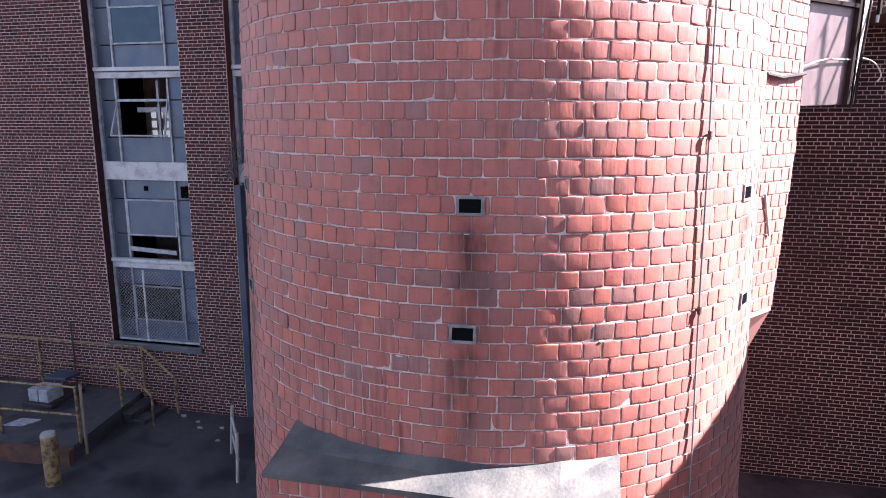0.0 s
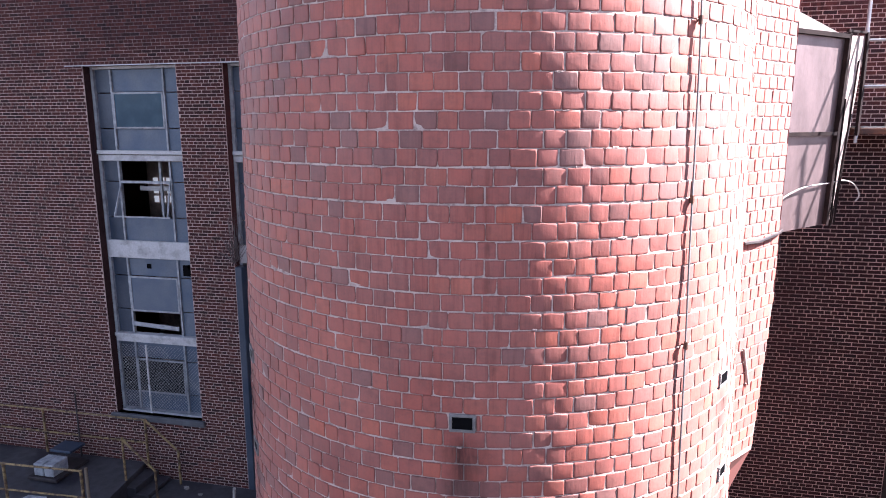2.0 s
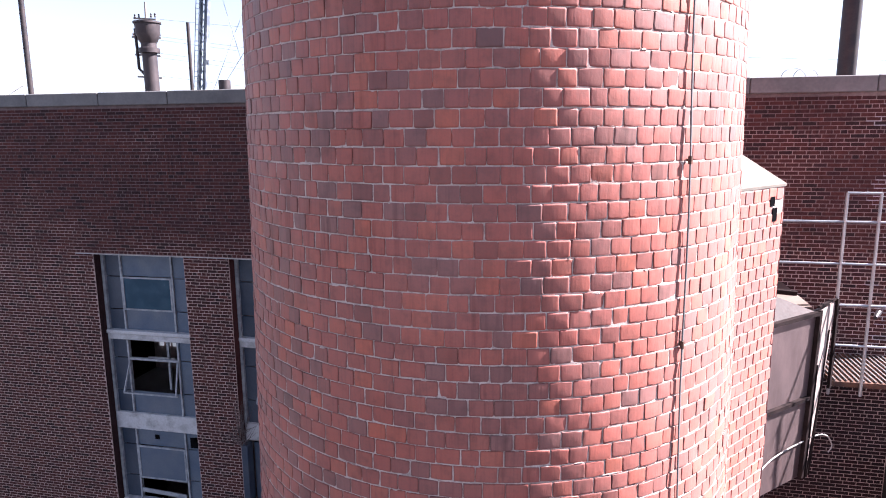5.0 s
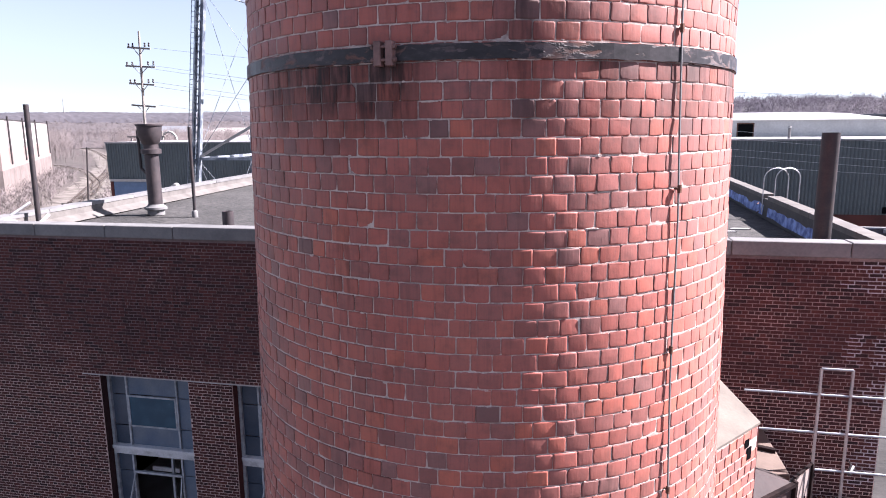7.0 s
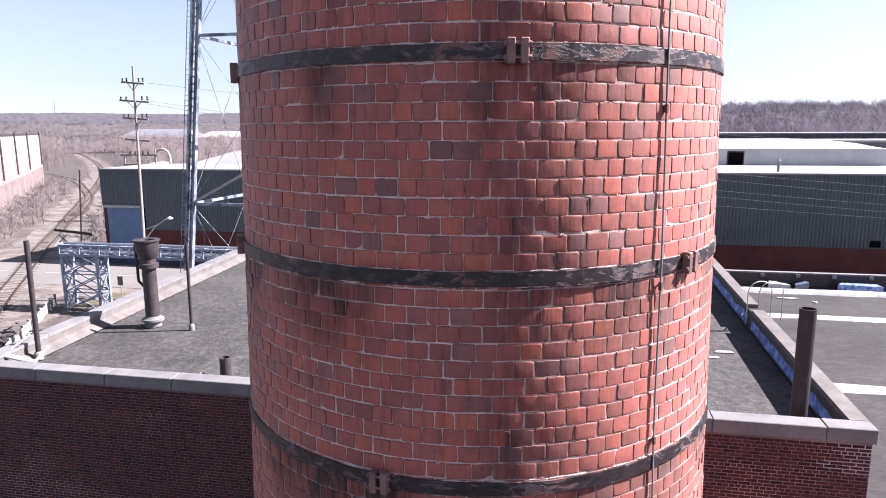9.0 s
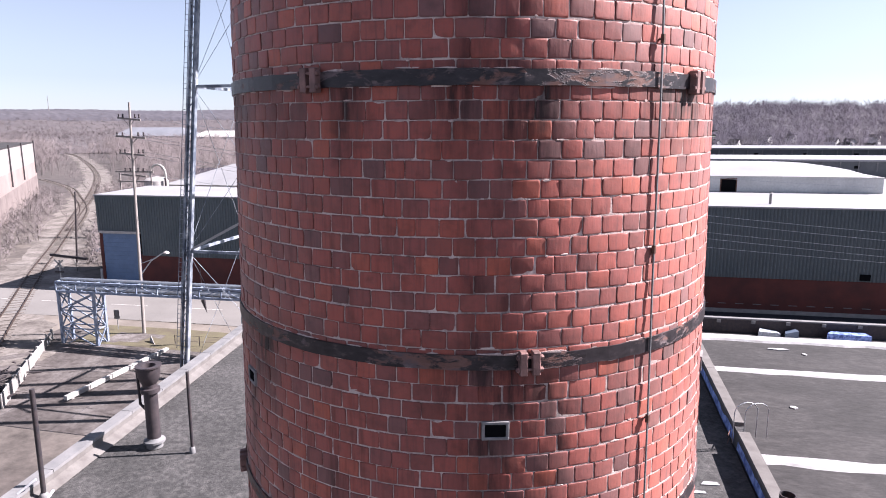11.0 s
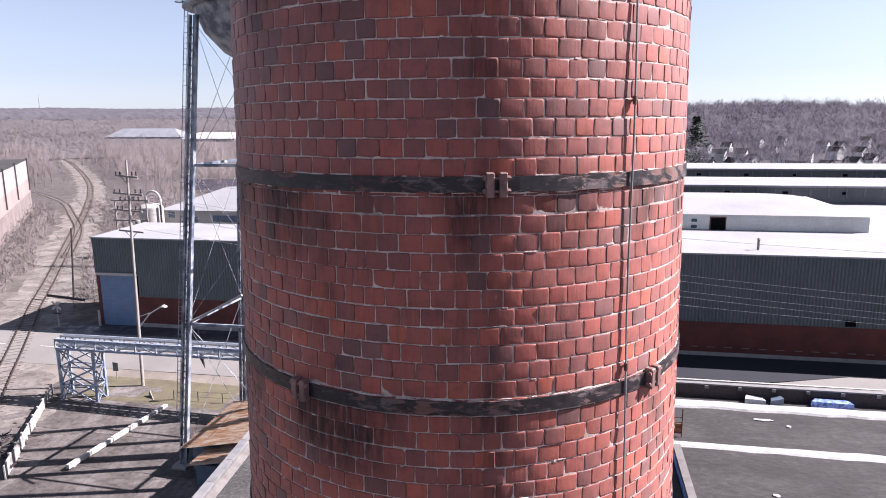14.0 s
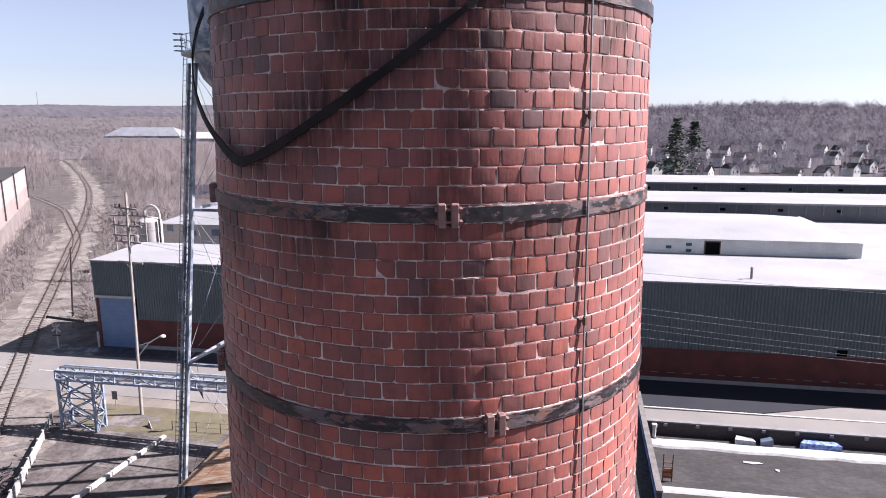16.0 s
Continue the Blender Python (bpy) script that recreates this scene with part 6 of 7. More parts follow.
# ---- water tower ----
wt = thing("water_tower", "silver water tower with a round tank on lattice legs", "water tower")
feet = [(-27.05, 35.9), (-26.45, 44.6), (-15.4, 35.9), (-15.0, 44.6)]
tops = [(-23.8, 36.7), (-23.5, 42.6), (-17.6, 36.7), (-17.4, 42.6)]
TZ = 34.0


def leg_at(i, z):
    a, b = Vector((*feet[i], 0)), Vector((*tops[i], TZ))
    p = a.lerp(b, z / TZ)
    return Vector((p.x, p.y, z))


for i in range(4):
    a, b = leg_at(i, 0.6), leg_at(i, TZ)
    leg = part("leg", Geo().bar(a + Vector((0.06, 0.12, 0)), b + Vector((0.06, 0.12, 0)), 0.3, 0.04, up=(0, 1, 0)), M["tower"], wt, "riveted channel leg")
    for s in (-0.24, 0.24):
        part("channel", Geo().bar(a + Vector((s, 0, 0)), b + Vector((s, 0, 0)), 0.13 if s > 0 else 0.09, 0.34, up=(0, 1, 0)), M["tower"], leg)
    g = Geo()
    z = 0.9
    k = 1
    while z < TZ - 0.6:
        p, q = leg_at(i, z), leg_at(i, z + 0.5)
        g.bar(p + Vector((0.24 * k, -0.15, 0)), q + Vector((-0.24 * k, -0.15, 0)), 0.07, 0.03, up=(0, 1, 0))
        k, z = -k, z + 0.5
    part("lacing", g, M["tower"], leg)
    part("footing", Geo().box((feet[i][0] - 0.6, feet[i][1] - 0.6, 0), (feet[i][0] + 0.6, feet[i][1] + 0.6, 1.2), ch=0.05), M["concrete"], wt)
pairs = ((0, 1), (1, 3), (3, 2), (2, 0))
for z in (12.3, 23.9):
    for i, j in pairs:
        part("strut", Geo().bar(leg_at(i, z), leg_at(j, z), 0.16, 0.2), M["tower"], wt)
for z0, z1 in ((1.2, 12.3), (12.3, 23.9), (23.9, 33.6)):
    for i, j in pairs:
        for p, q in ((i, j), (j, i)):
            part("tie_rod", Geo().rod(leg_at(p, z0), leg_at(q, z1), 0.017, sides=4), M["tower"], wt)
part("knee_brace", Geo().bar(leg_at(0, 12.3), leg_at(0, 12.3) + Vector((4.4, 0.2, 2.3)), 0.13, 0.17), M["white_paint"], wt, "pale brace tube")
cx, cy = -19.9, 40.0
prof = [(0.4, 30.6), (1.8, 30.9), (3.2, 31.7), (4.4, 33.0), (5.0, 34.4), (5.1, 35.2), (5.1, 41.0), (4.4, 42.2), (0.3, 44.5)]
part("tank", Geo().lathe(prof, (cx, cy, 0), 40), M["tower"], wt, "silver-painted round tank", smooth=True)
part("riser", Geo().rod((cx, cy, 0), (cx, cy, 30.8), 0.5, sides=14), M["tower"], wt)
part("balcony", Geo().lathe([(5.1, 34.6), (5.75, 34.6), (5.75, 34.75), (5.1, 34.75)], (cx, cy, 0), 40, False), M["tower"], wt)
g = Geo()
for i in range(28):
    a = 2 * math.pi * i / 28
    g.rod((cx + 5.7 * math.cos(a), cy + 5.7 * math.sin(a), 34.7), (cx + 5.7 * math.cos(a), cy + 5.7 * math.sin(a), 35.8), 0.03, sides=4)
    b = a + 2 * math.pi / 28
    for z in (35.25, 35.8):
        g.rod((cx + 5.7 * math.cos(a), cy + 5.7 * math.sin(a), z), (cx + 5.7 * math.cos(b), cy + 5.7 * math.sin(b), z), 0.025, sides=4)
part("balcony_railing", g, M["tower"], wt)
g = Geo()
off = Vector((-0.5, -0.1, 0))
for s in (-0.13, 0.13):
    g.rod(leg_at(0, 5) + off + Vector((s, 0, 0)), leg_at(0, 34.4) + off + Vector((s, 0, 0)), 0.025, sides=4)
for i in range(84):
    z = 5.2 + i * 0.35
    g.rod(leg_at(0, z) + off + Vector((-0.13, 0, 0)), leg_at(0, z) + off + Vector((0.13, 0, 0)), 0.02, sides=4)
part("ladder", g, M["tower"], wt)
g = Geo()
for z in (34.8, 35.1, 35.5, 35.9):
    for k in range(6):
        a, b = k * 1.047, (k + 1) * 1.047
        p = leg_at(0, 34) + Vector((-0.75, -0.3, z - 34))
        g.rod(p + Vector((0.35 * math.cos(a), 0.35 * math.sin(a), 0)), p + Vector((0.35 * math.cos(b), 0.35 * math.sin(b), 0)), 0.03, sides=4)
part("ladder_cage", g, M["pipe_dark"], wt)
part("weight", Geo().rod((-31.5, 47.0, 5.6), (-31.2, 47.0, 4.4), 0.22, 0.02), M["pipe_dark"], wt)
part("weight_rope", Geo().rod((-31.6, 47.0, 9.0), (-31.5, 47.0, 5.6), 0.02, sides=4), M["pipe_dark"], wt)

# ---- pipe bridge ----
pb = thing("pipe_bridge", "pale blue lattice pipe bridge on a braced support", "pipe bridge")
X0, X1, YA, YB, ZB, ZT = -44.6, -14.0, 44.5, 45.9, 6.45, 7.3
for y in (YA, YB):
    for z in (ZB, ZT):
        part("chord", Geo().bar((X0, y, z), (X1, y, z), 0.16, 0.2), M["truss"], pb)
    g = Geo()
    n = 15
    for i in range(n):
        xa, xb = X0 + (X1 - X0) * i / n, X0 + (X1 - X0) * (i + 1) / n
        g.bar((xa, y, ZB), (xa, y, ZT), 0.1, 0.1, up=(0, 1, 0))
        g.bar((xa, y, ZB if i % 2 else ZT), (xb, y, ZT if i % 2 else ZB), 0.08, 0.08)
    part("lattice", g, M["truss"], pb)
for i in range(16):
    xa = X0 + (X1 - X0) * i / 15
    for z in (ZB, ZT):
        part("cross_tie", Geo().bar((xa, YA, z), (xa, YB, z), 0.1, 0.12), M["truss"], pb)
for y, z, r in ((44.75, 6.75, 0.13), (45.1, 6.78, 0.17), (45.5, 6.72, 0.12), (45.25, 7.42, 0.11), (45.7, 7.38, 0.08)):
    part("pipe", Geo().rod((X0, y, z), (X1, y, z), r, sides=10), M["galv"], pb, "pipe with pale lagging")
legs = [(-44.4, 45.8), (-44.4, 44.5), (-40.8, 45.8), (-40.8, 44.5)]
for x, y in legs:
    part("support_leg", Geo().bar((x, y, 1.0), (x, y, 6.44), 0.22, 0.22, up=(0, 1, 0)), M["truss"], pb)
for (xa, ya), (xb, yb) in ((legs[0], legs[1]), (legs[1], legs[3]), (legs[3], legs[2]), (legs[2], legs[0])):
    for z0, z1 in ((1.3, 3.0), (3.0, 4.7), (4.7, 6.4)):
        for p, q in ((z0, z1), (z1, z0), (z1, z1)):
            part("brace", Geo().bar((xa, ya, p), (xb, yb, q), 0.1, 0.1), M["truss"], pb)
part("foundation", Geo().box((-45.2, 43.8, 0), (-39.5, 47.0, 1.35), ch=0.05), M["concrete"], pb, "concrete foundation")

# ---- poles and wires ----
up = thing("utility_pole", "tall timber utility pole with four crossarms and a street lamp", "utility pole")
px, py = -39.65, 50.3
part("pole", Geo().rod((px + 0.75, py - 1.8, 0.9), (px, py, 23.4), 0.17, 0.1, 10), M["pole"], up, smooth=True)
for z, h in ((21.87, 1.15), (20.2, 1.5), (18.6, 1.3), (16.6, 1.25)):
    arm = part("crossarm", Geo().bar((px - h, py - 0.25, z + 0.1), (px + h, py - 0.15, z - 0.1), 0.12, 0.16), M["pole"], up)
    for s in (-0.92, -0.55, 0.55, 0.92) if z > 17 else ():
        part("insulator", Geo().lathe([(0.05, 0), (0.1, 0.12), (0.06, 0.2), (0.09, 0.32), (0.02, 0.4)], (px + s * h, py - 0.2, z + 0.08), 8), M["pipe_dark"], arm)
    part("brace", Geo().bar((px - h * 0.5, py - 0.22, z), (px, py - 0.2, z - 0.7), 0.05, 0.05).bar((px + h * 0.5, py - 0.22, z - 0.05), (px, py - 0.2, z - 0.7), 0.05, 0.05), M["pole"], arm)
part("lamp_arm", Geo().tube([(px - 0.2, py, 7.0), (px + 0.9, py, 8.3), (px + 2.2, py, 9.1), (px + 2.6, py, 9.15)], 0.06, 8).rod((px - 0.2, py, 8.0), (px + 1.2, py, 8.5), 0.04), M["galv"], up)
part("lamp_head", Geo().lathe([(0.05, 0.25), (0.28, 0.12), (0.3, 0.0), (0.1, -0.08)], (px + 2.6, py, 9.1), 12), M["white_paint"], up)
for k, (z0, z1) in enumerate(((20.3, 10.9), (20.0, 10.2), (18.8, 9.5), (18.4, 8.9), (16.7, 8.6), (21.9, 14.6))):
    pts = []
    for i in range(31):
        u = i / 30
        pts.append((px + 1 + u * 75, py - 0.2 + 0.15 * k, z0 + (z1 + 1.2 - z0) * u - 1.2 * math.sin(math.pi * u) * 0.8))
    solid("overhead_wire", Geo().tube(pts, 0.017, 4), M["galv"], "bright overhead wire running along the road", "wire", "overhead wires", "")
tp = thing("thin_pole", "slender dark pole beside the level crossing", "pole")
part("pole", Geo().rod((-69.5, 77, 1.3), (-68.6, 77, 12.0), 0.14, 0.1), M["pipe_dark"], tp)
xs_ = thing("crossing_signal", "white railway crossing signal on a post with a dark barrier arm", "crossing signal")
part("post", Geo().rod((-61.3, 64.3, 1.3), (-61.3, 64.3, 4.8), 0.09), M["white_paint"], xs_)
for s in (1, -1):
    part("crossbuck", Geo().bar((-61.9, 64.2, 4.3 - 0.5 * s), (-60.7, 64.2, 4.3 + 0.5 * s), 0.05, 0.22), M["white_paint"], xs_)
part("lamp_bar", Geo().bar((-61.9, 64.2, 3.3), (-60.7, 64.2, 3.3), 0.1, 0.2), M["pipe_dark"], xs_)
part("barrier_arm", Geo().bar((-64.2, 66.2, 5.0), (-58.9, 66.2, 4.6), 0.2, 0.3), M["pipe_dark"], xs_)

# ---- works yard clutter ----
cf = thing("concrete_fence", "leaning fence of weathered grey boards between posts", "fence")
fa, fb2 = Vector((-46.3, 45.3)), Vector((-38.6, 31.5))
n = 9
for i in range(n):
    p, q = fa.lerp(fb2, i / n), fa.lerp(fb2, (i + 0.94) / n)
    dz = rr.uniform(-0.08, 0.08)
    part("panel", Geo().bar((p.x, p.y, 1.55 + dz), (q.x, q.y, 1.55 - dz), 0.08, 1.5), M["concrete"], cf)
    part("post", Geo().box((p.x - 0.1, p.y - 0.1, 0.3), (p.x + 0.1, p.y + 0.1, 2.5), ch=0.02), M["concrete"], cf)
lg = thing("timber_barrier", "row of white timber beams on short posts", "barrier")
la, lb2 = Vector((-35.1, 33.6)), Vector((-34.1, 45.0))
for i in range(5):
    p, q = la.lerp(lb2, i / 5), la.lerp(lb2, (i + 0.96) / 5)
    part("beam", Geo().bar((p.x, p.y, 1.42), (q.x, q.y, 1.42), 0.3, 0.32), M["white_paint"], lg)
    part("post", Geo().box((p.x - 0.12, p.y + 0.5, 0.5), (p.x + 0.12, p.y + 0.75, 1.3)), M["white_paint"], lg)
sf = thing("wire_fence", "low wire fence on thin steel posts", "fence")
for i in range(9):
    x = -34.2 + i * 2.4
    part("post", Geo().rod((x, 46.3 + 0.1 * i, 0.7), (x, 46.3 + 0.1 * i, 2.3), 0.04), M["pipe_dark"], sf)
for z in (1.3, 1.75, 2.25):
    part("wire", Geo().rod((-34.2, 46.3, z), (-15, 47.1, z), 0.012, sides=4), M["pipe_dark"], sf)
solid("tilted_plate", Geo().add([(-37.2, 46.6, 0.9), (-35.4, 45.3, 0.9), (-36.8, 46.5, 2.0), (-37.2, 46.7, 0.9), (-35.4, 45.4, 0.9), (-36.8, 46.6, 2.0)], [(0, 1, 2), (5, 4, 3), (0, 3, 4, 1), (1, 4, 5, 2), (2, 5, 3, 0)]), M["vent"], "grey steel plate leaning in the grass", "plate", kind="")
sp = thing("road_sign", "small sign on a thin post in the grass", "sign")
part("post", Geo().rod((-42.2, 49.2, 0.9), (-42.2, 49.2, 3.4), 0.04), M["galv"], sp)
part("plate", Geo().box((-42.5, 49.14, 2.6), (-41.9, 49.17, 3.5)), M["coping"], sp)
sh = thing("rusty_shed", "corrugated shed with an orange rusted roof and grey walls", "shed")
part("wall", Geo().box((-25.9, 35.6, 0.3), (-19.5, 42.5, 2.9)), M["frame"], sh)
for i in range(10):
    g = Geo()
    for k in range(3):
        y, t0 = 34.9 + (i * 3 + k) * 0.28, rr.uniform(-0.02, 0.02)
        g.add([(-26.5, y, 2.95), (-26.5, y + 0.14, 3.07), (-26.5, y + 0.28, 2.95), (-19.0, y, 4.35), (-19.0, y + 0.14, 4.47), (-19.0, y + 0.28, 4.35)], [(0, 3, 4, 1), (1, 4, 5, 2)])
    part("roof_sheet", g, M["rust_roof"], sh, "orange corrugated sheet").location = (0, 0, rr.uniform(0, 0.03))
for i in range(4):
    g = Geo()
    for k in range(3):
        y = 33.2 + (i * 3 + k) * 0.28
        g.add([(-24.9, y, 2.6), (-24.9, y + 0.14, 2.72), (-24.9, y + 0.28, 2.6), (-19.0, y, 3.7), (-19.0, y + 0.14, 3.82), (-19.0, y + 0.28, 3.7)], [(0, 3, 4, 1), (1, 4, 5, 2)])
    part("lean_to_sheet", g, M["rust_roof"], sh, "pale orange corrugated sheet").location = (0, 0, rr.uniform(0, 0.03))
part("lean_to_wall", Geo().box((-24.5, 33.6, 0.3), (-19.5, 35.55, 2.55)), M["frame"], sh)
g = Geo()
for i in range(260):
    p = Vector((-43.5 + rr.gauss(0, 1.4), 33.5 + rr.gauss(0, 2.2), 0.7 + abs(rr.gauss(0, 0.5))))
    q = p + Vector((rr.uniform(-1, 1), rr.uniform(-1, 1), rr.uniform(-0.3, 0.5)))
    g.rod(p, q, rr.uniform(0.03, 0.09), sides=4)
solid("scrap_pile", g, M["pipe_dark"], "heap of dark scrap iron and sticks behind the fence", "scrap", kind="stuff")
ol = thing("roof_ladder", "small orange caged ladder at the roof edge", "ladder")
for x in (8.6, 9.2):
    part("stile", Geo().rod((x, 36.0, 6.3), (x, 36.0, 8.3), 0.04), M["rust"], ol)
for z in (6.6, 6.95, 7.3, 7.65):
    part("rung", Geo().rod((8.6, 36.0, z), (9.2, 36.0, z), 0.03), M["rust"], ol)
part("screen", Geo().box((8.6, 36.05, 6.5), (9.2, 36.08, 7.2)), M["rust_roof"], ol)
for x, w, m in ((15.4, 1.5, "steel_sash"), (16.9, 0.9, "frame"), (20.6, 2.9, "blue_film")):
    g = Geo().prism([(x - w / 2, 42.2), (x + w / 2, 42.3), (x + w / 2 * 0.8, 42.85), (x - w / 2 * 0.7, 42.8)], 6.3, lambda px_, py_: 6.7 + 0.12 * math.sin(px_ * 3))
    solid("tarpaulin", g, M[m], "bundled pale tarpaulin against the parapet", "tarpaulin", "roof bundles", "")
for x, y, w in ((15.2, 39.4, 1.4), (16.6, 38.6, 0.3), (21.7, 29.6, 1.1), (13.2, 29.5, 0.4)):
    g = Geo().prism([(x - w / 2, y), (x, y - 0.15), (x + w / 2, y), (x + w * 0.3, y + 0.2), (x - w * 0.4, y + 0.18)], 6.3, 6.36)
    solid("snow_scrap", g, M["snow"], "thin scrap of snow on the felt", "snow", "", "stuff")

wv2 = thing("roof_vent", "white pipe vent standing on the felt roof", "vent", "short vents")
part("pipe", Geo().lathe([(0.14, 0), (0.14, 1.0), (0.2, 1.02), (0.2, 1.2), (0.05, 1.25)], (8.82, 42.1, 6.3), 14), M["white_paint"], wv2, smooth=True)
part("collar", Geo().lathe([(0.32, 0), (0.32, 0.08), (0.16, 0.2)], (8.82, 42.1, 6.3), 14), M["pipe_dark"], wv2, "dark flashing collar", smooth=True)
for i, (x, y, w, d) in enumerate(((-79, 84, 2.6, 0.9), (-84, 93, 1.6, 0.7), (-95, 112, 2.2, 0.9), (-103, 122, 1.8, 0.8), (-98, 117.5, 1.2, 0.6))):
    pts = [(x + w * math.cos(a) * rr.uniform(0.6, 1.3) + 6.5, y + d * 2.5 * math.sin(a) * rr.uniform(0.6, 1.3) + 3.5) for a in [k * 0.785 for k in range(8)]]
    solid("puddle", Geo().prism(pts, 1.2, 1.56), M["puddle"], "dark meltwater puddle beside the track", "puddle", "track puddles", "stuff")

# ---- bare woods ----
def bare_tree(v, f, nrm, x, y, z, h, rng, limbs, twigs, width, spread):
    """A leafless tree: a thin trunk, rising limbs and sprays of twigs that end on a domed crown."""
    cz = z + h * 0.55

    def blade(p, q, w):
        s = rng.uniform(0, 6.283)
        o = (math.cos(s) * w / 2, math.sin(s) * w / 2)
        out = (p[0] + q[0] - 2 * x, p[1] + q[1] - 2 * y, (p[2] + q[2]) / 2 - cz + 0.8 * h)
        d = (q[0] - p[0], q[1] - p[1], q[2] - p[2])
        south = -o[0] * d[2] < 0
        k = len(v)
        v.extend([(p[0] - o[0], p[1] - o[1], p[2]), (p[0] + o[0], p[1] + o[1], p[2]), q])
        f.append((k, k + 1, k + 2) if south else (k, k + 2, k + 1))
        m = math.sqrt(out[0] ** 2 + out[1] ** 2 + out[2] ** 2) + 1e-6
        nrm.extend([(out[0] / m, out[1] / m, out[2] / m)] * 3)

    lx, ly = rng.uniform(-0.06, 0.06) * h, rng.uniform(-0.06, 0.06) * h
    if limbs:
        blade((x, y, z), (x + lx, y + ly, z + h * 0.85), width * 1.6)
    for i in range(max(limbs, 1)):
        u = rng.uniform(0.2, 0.6) if limbs else 0.0
        p = (x + lx * u, y + ly * u, z + h * u)
        a, up = rng.uniform(0, 6.283), rng.uniform(0.1, 1.0)
        r = h * spread * rng.uniform(0.6, 1.1) * math.sqrt(1.0 - 0.75 * up * up)
        q = (p[0] + math.cos(a) * r, p[1] + math.sin(a) * r, max(p[2] + 0.1 * h, z + h * (0.5 + 0.5 * up) * rng.uniform(0.85, 1.05)))
        if limbs:
            blade(p, q, width * 1.2)
        for _ in range(twigs):
            w = rng.uniform(0.25, 1.0)
            b = tuple(m + (n - m) * w for m, n in zip(p, q))
            c, L = a + rng.uniform(-1.3, 1.3), h * rng.uniform(0.1, 0.24)
            e = rng.uniform(0.25, 1.4)
            blade(b, (b[0] + math.cos(c) * math.cos(e) * L, b[1] + math.sin(c) * math.cos(e) * L, b[2] + math.sin(e) * L), width * rng.uniform(0.5, 1.0))


def canopy(name, bearings, distances, grow, turn, height, lump, label, material):
    """Scrub or far woods as a sheet of rounded clumps with gaps between them."""
    v, f = [], []
    cols = int((bearings[1] - bearings[0]) / turn)
    d, rows = distances[0], 0
    while d < distances[1]:
        for i in range(cols + 1):
            a = math.radians(bearings[0] + i * turn)
            e = d * (1 + 0.3 * grow * noise.noise((i * 1.7, rows * 1.3, 3.0)))
            x, y = e * math.sin(a), e * math.cos(a)
            crown = 1.0 - min(1.0, 2.0 * abs(noise.noise((x / lump, y / lump, 1.0))))
            clump = noise.noise((x / (lump * 4.5), y / (lump * 4.5), 5.0))
            v.append((x, y, rise(x, y) + height * (0.62 + 0.3 * clump + 0.38 * crown) * min(1.0, 0.15 + rows * 0.3)))
        d *= 1 + grow
        rows += 1
    f = [(r * (cols + 1) + i, r * (cols + 1) + i + 1, (r + 1) * (cols + 1) + i + 1, (r + 1) * (cols + 1) + i) for r in range(rows - 1) for i in range(cols)]
    me = bpy.data.meshes.new(name)
    me.from_pydata(v, [], [tuple(reversed(q)) for q in f])
    me.shade_smooth()
    return tagged(part(name, me, material), label, "trees", "", "stuff")


def track_gap(x, y):
    """Distance to the railway, for clearing trees."""
    return min((Vector((x, y)) - p).length for p in LINE)


LINE = smooth_line(TRACK, 3) + smooth_line(BRANCH, 3)


def wood(name, spots, label, material):
    v, f, nrm = [], [], []
    for x, y, h, limbs, twigs, width, spread in spots:
        bare_tree(v, f, nrm, x, y, rise(x, y) - 0.2, h, tree_rng, limbs, twigs, width, spread)
    me = bpy.data.meshes.new(name)
    me.from_pydata(v, [], f)
    me.shade_smooth()
    me.normals_split_custom_set_from_vertices(nrm)
    return tagged(part(name, me, material), label, "trees", "", "stuff")


tree_rng = random.Random(77)
U = tree_rng.uniform
spots = []
while len(spots) < 3000:
    d, a = 110 + 430 * tree_rng.random() ** 0.8, math.radians(U(-58, -17))
    x, y = d * math.sin(a), d * math.cos(a)
    clear = 11 + d * 0.012
    if track_gap(x, y) < clear or (-100 < x < -25 and y < 205) or (-190 < x < -60 and 165 < y < 216 and x > -y * 0.75 - 5):
        continue
    if -185 < x < -98 and (x + 102) * 0.801 + (y - 95.5) * 0.598 < 1.5 and abs((x + 102) * -0.598 + (y - 95.5) * 0.801 - 40) < 47:
        continue                                   # the long building stands here
    spots.append((x, y, U(6, 13) + d * 0.006, 7, 18, 0.03 + d * 0.00017, U(0.16, 0.3)))
for _ in range(3400):                              # brush and dry weeds along the track
    d, a = 62 + 170 * tree_rng.random(), math.radians(U(-52, -33))
    x, y = d * math.sin(a), d * math.cos(a)
    if track_gap(x, y) > 5.5 and x < -58 and (y > 72 or x < -64):
        spots.append((x, y, U(0.8, 4.2), 3, 14, 0.045 + d * 0.0003, 0.65))
for _ in range(3000):                              # undergrowth below the trees
    d, a = 115 + 330 * tree_rng.random(), math.radians(U(-58, -17))
    x, y = d * math.sin(a), d * math.cos(a)
    if track_gap(x, y) > 8 and not (-100 < x < -25 and y < 205) and not (-185 < x < -98 and (x + 102) * 0.801 + (y - 95.5) * 0.598 < 1.5):
        spots.append((x, y, U(1.5, 4.5), 2, 9, 0.04 + d * 0.0002, 0.5))
wood("thicket", spots, "dense thicket of leafless grey-brown trees along the railway", M["twig"])
spots = []
while len(spots) < 8500:
    d, a = 520 + 1780 * tree_rng.random() ** 0.8, math.radians(U(-62, -8))
    x, y = d * math.sin(a), d * math.cos(a)
    spots.append((x, y, U(9, 15), 2, 9, 0.08 + d * 0.00034, 0.44))
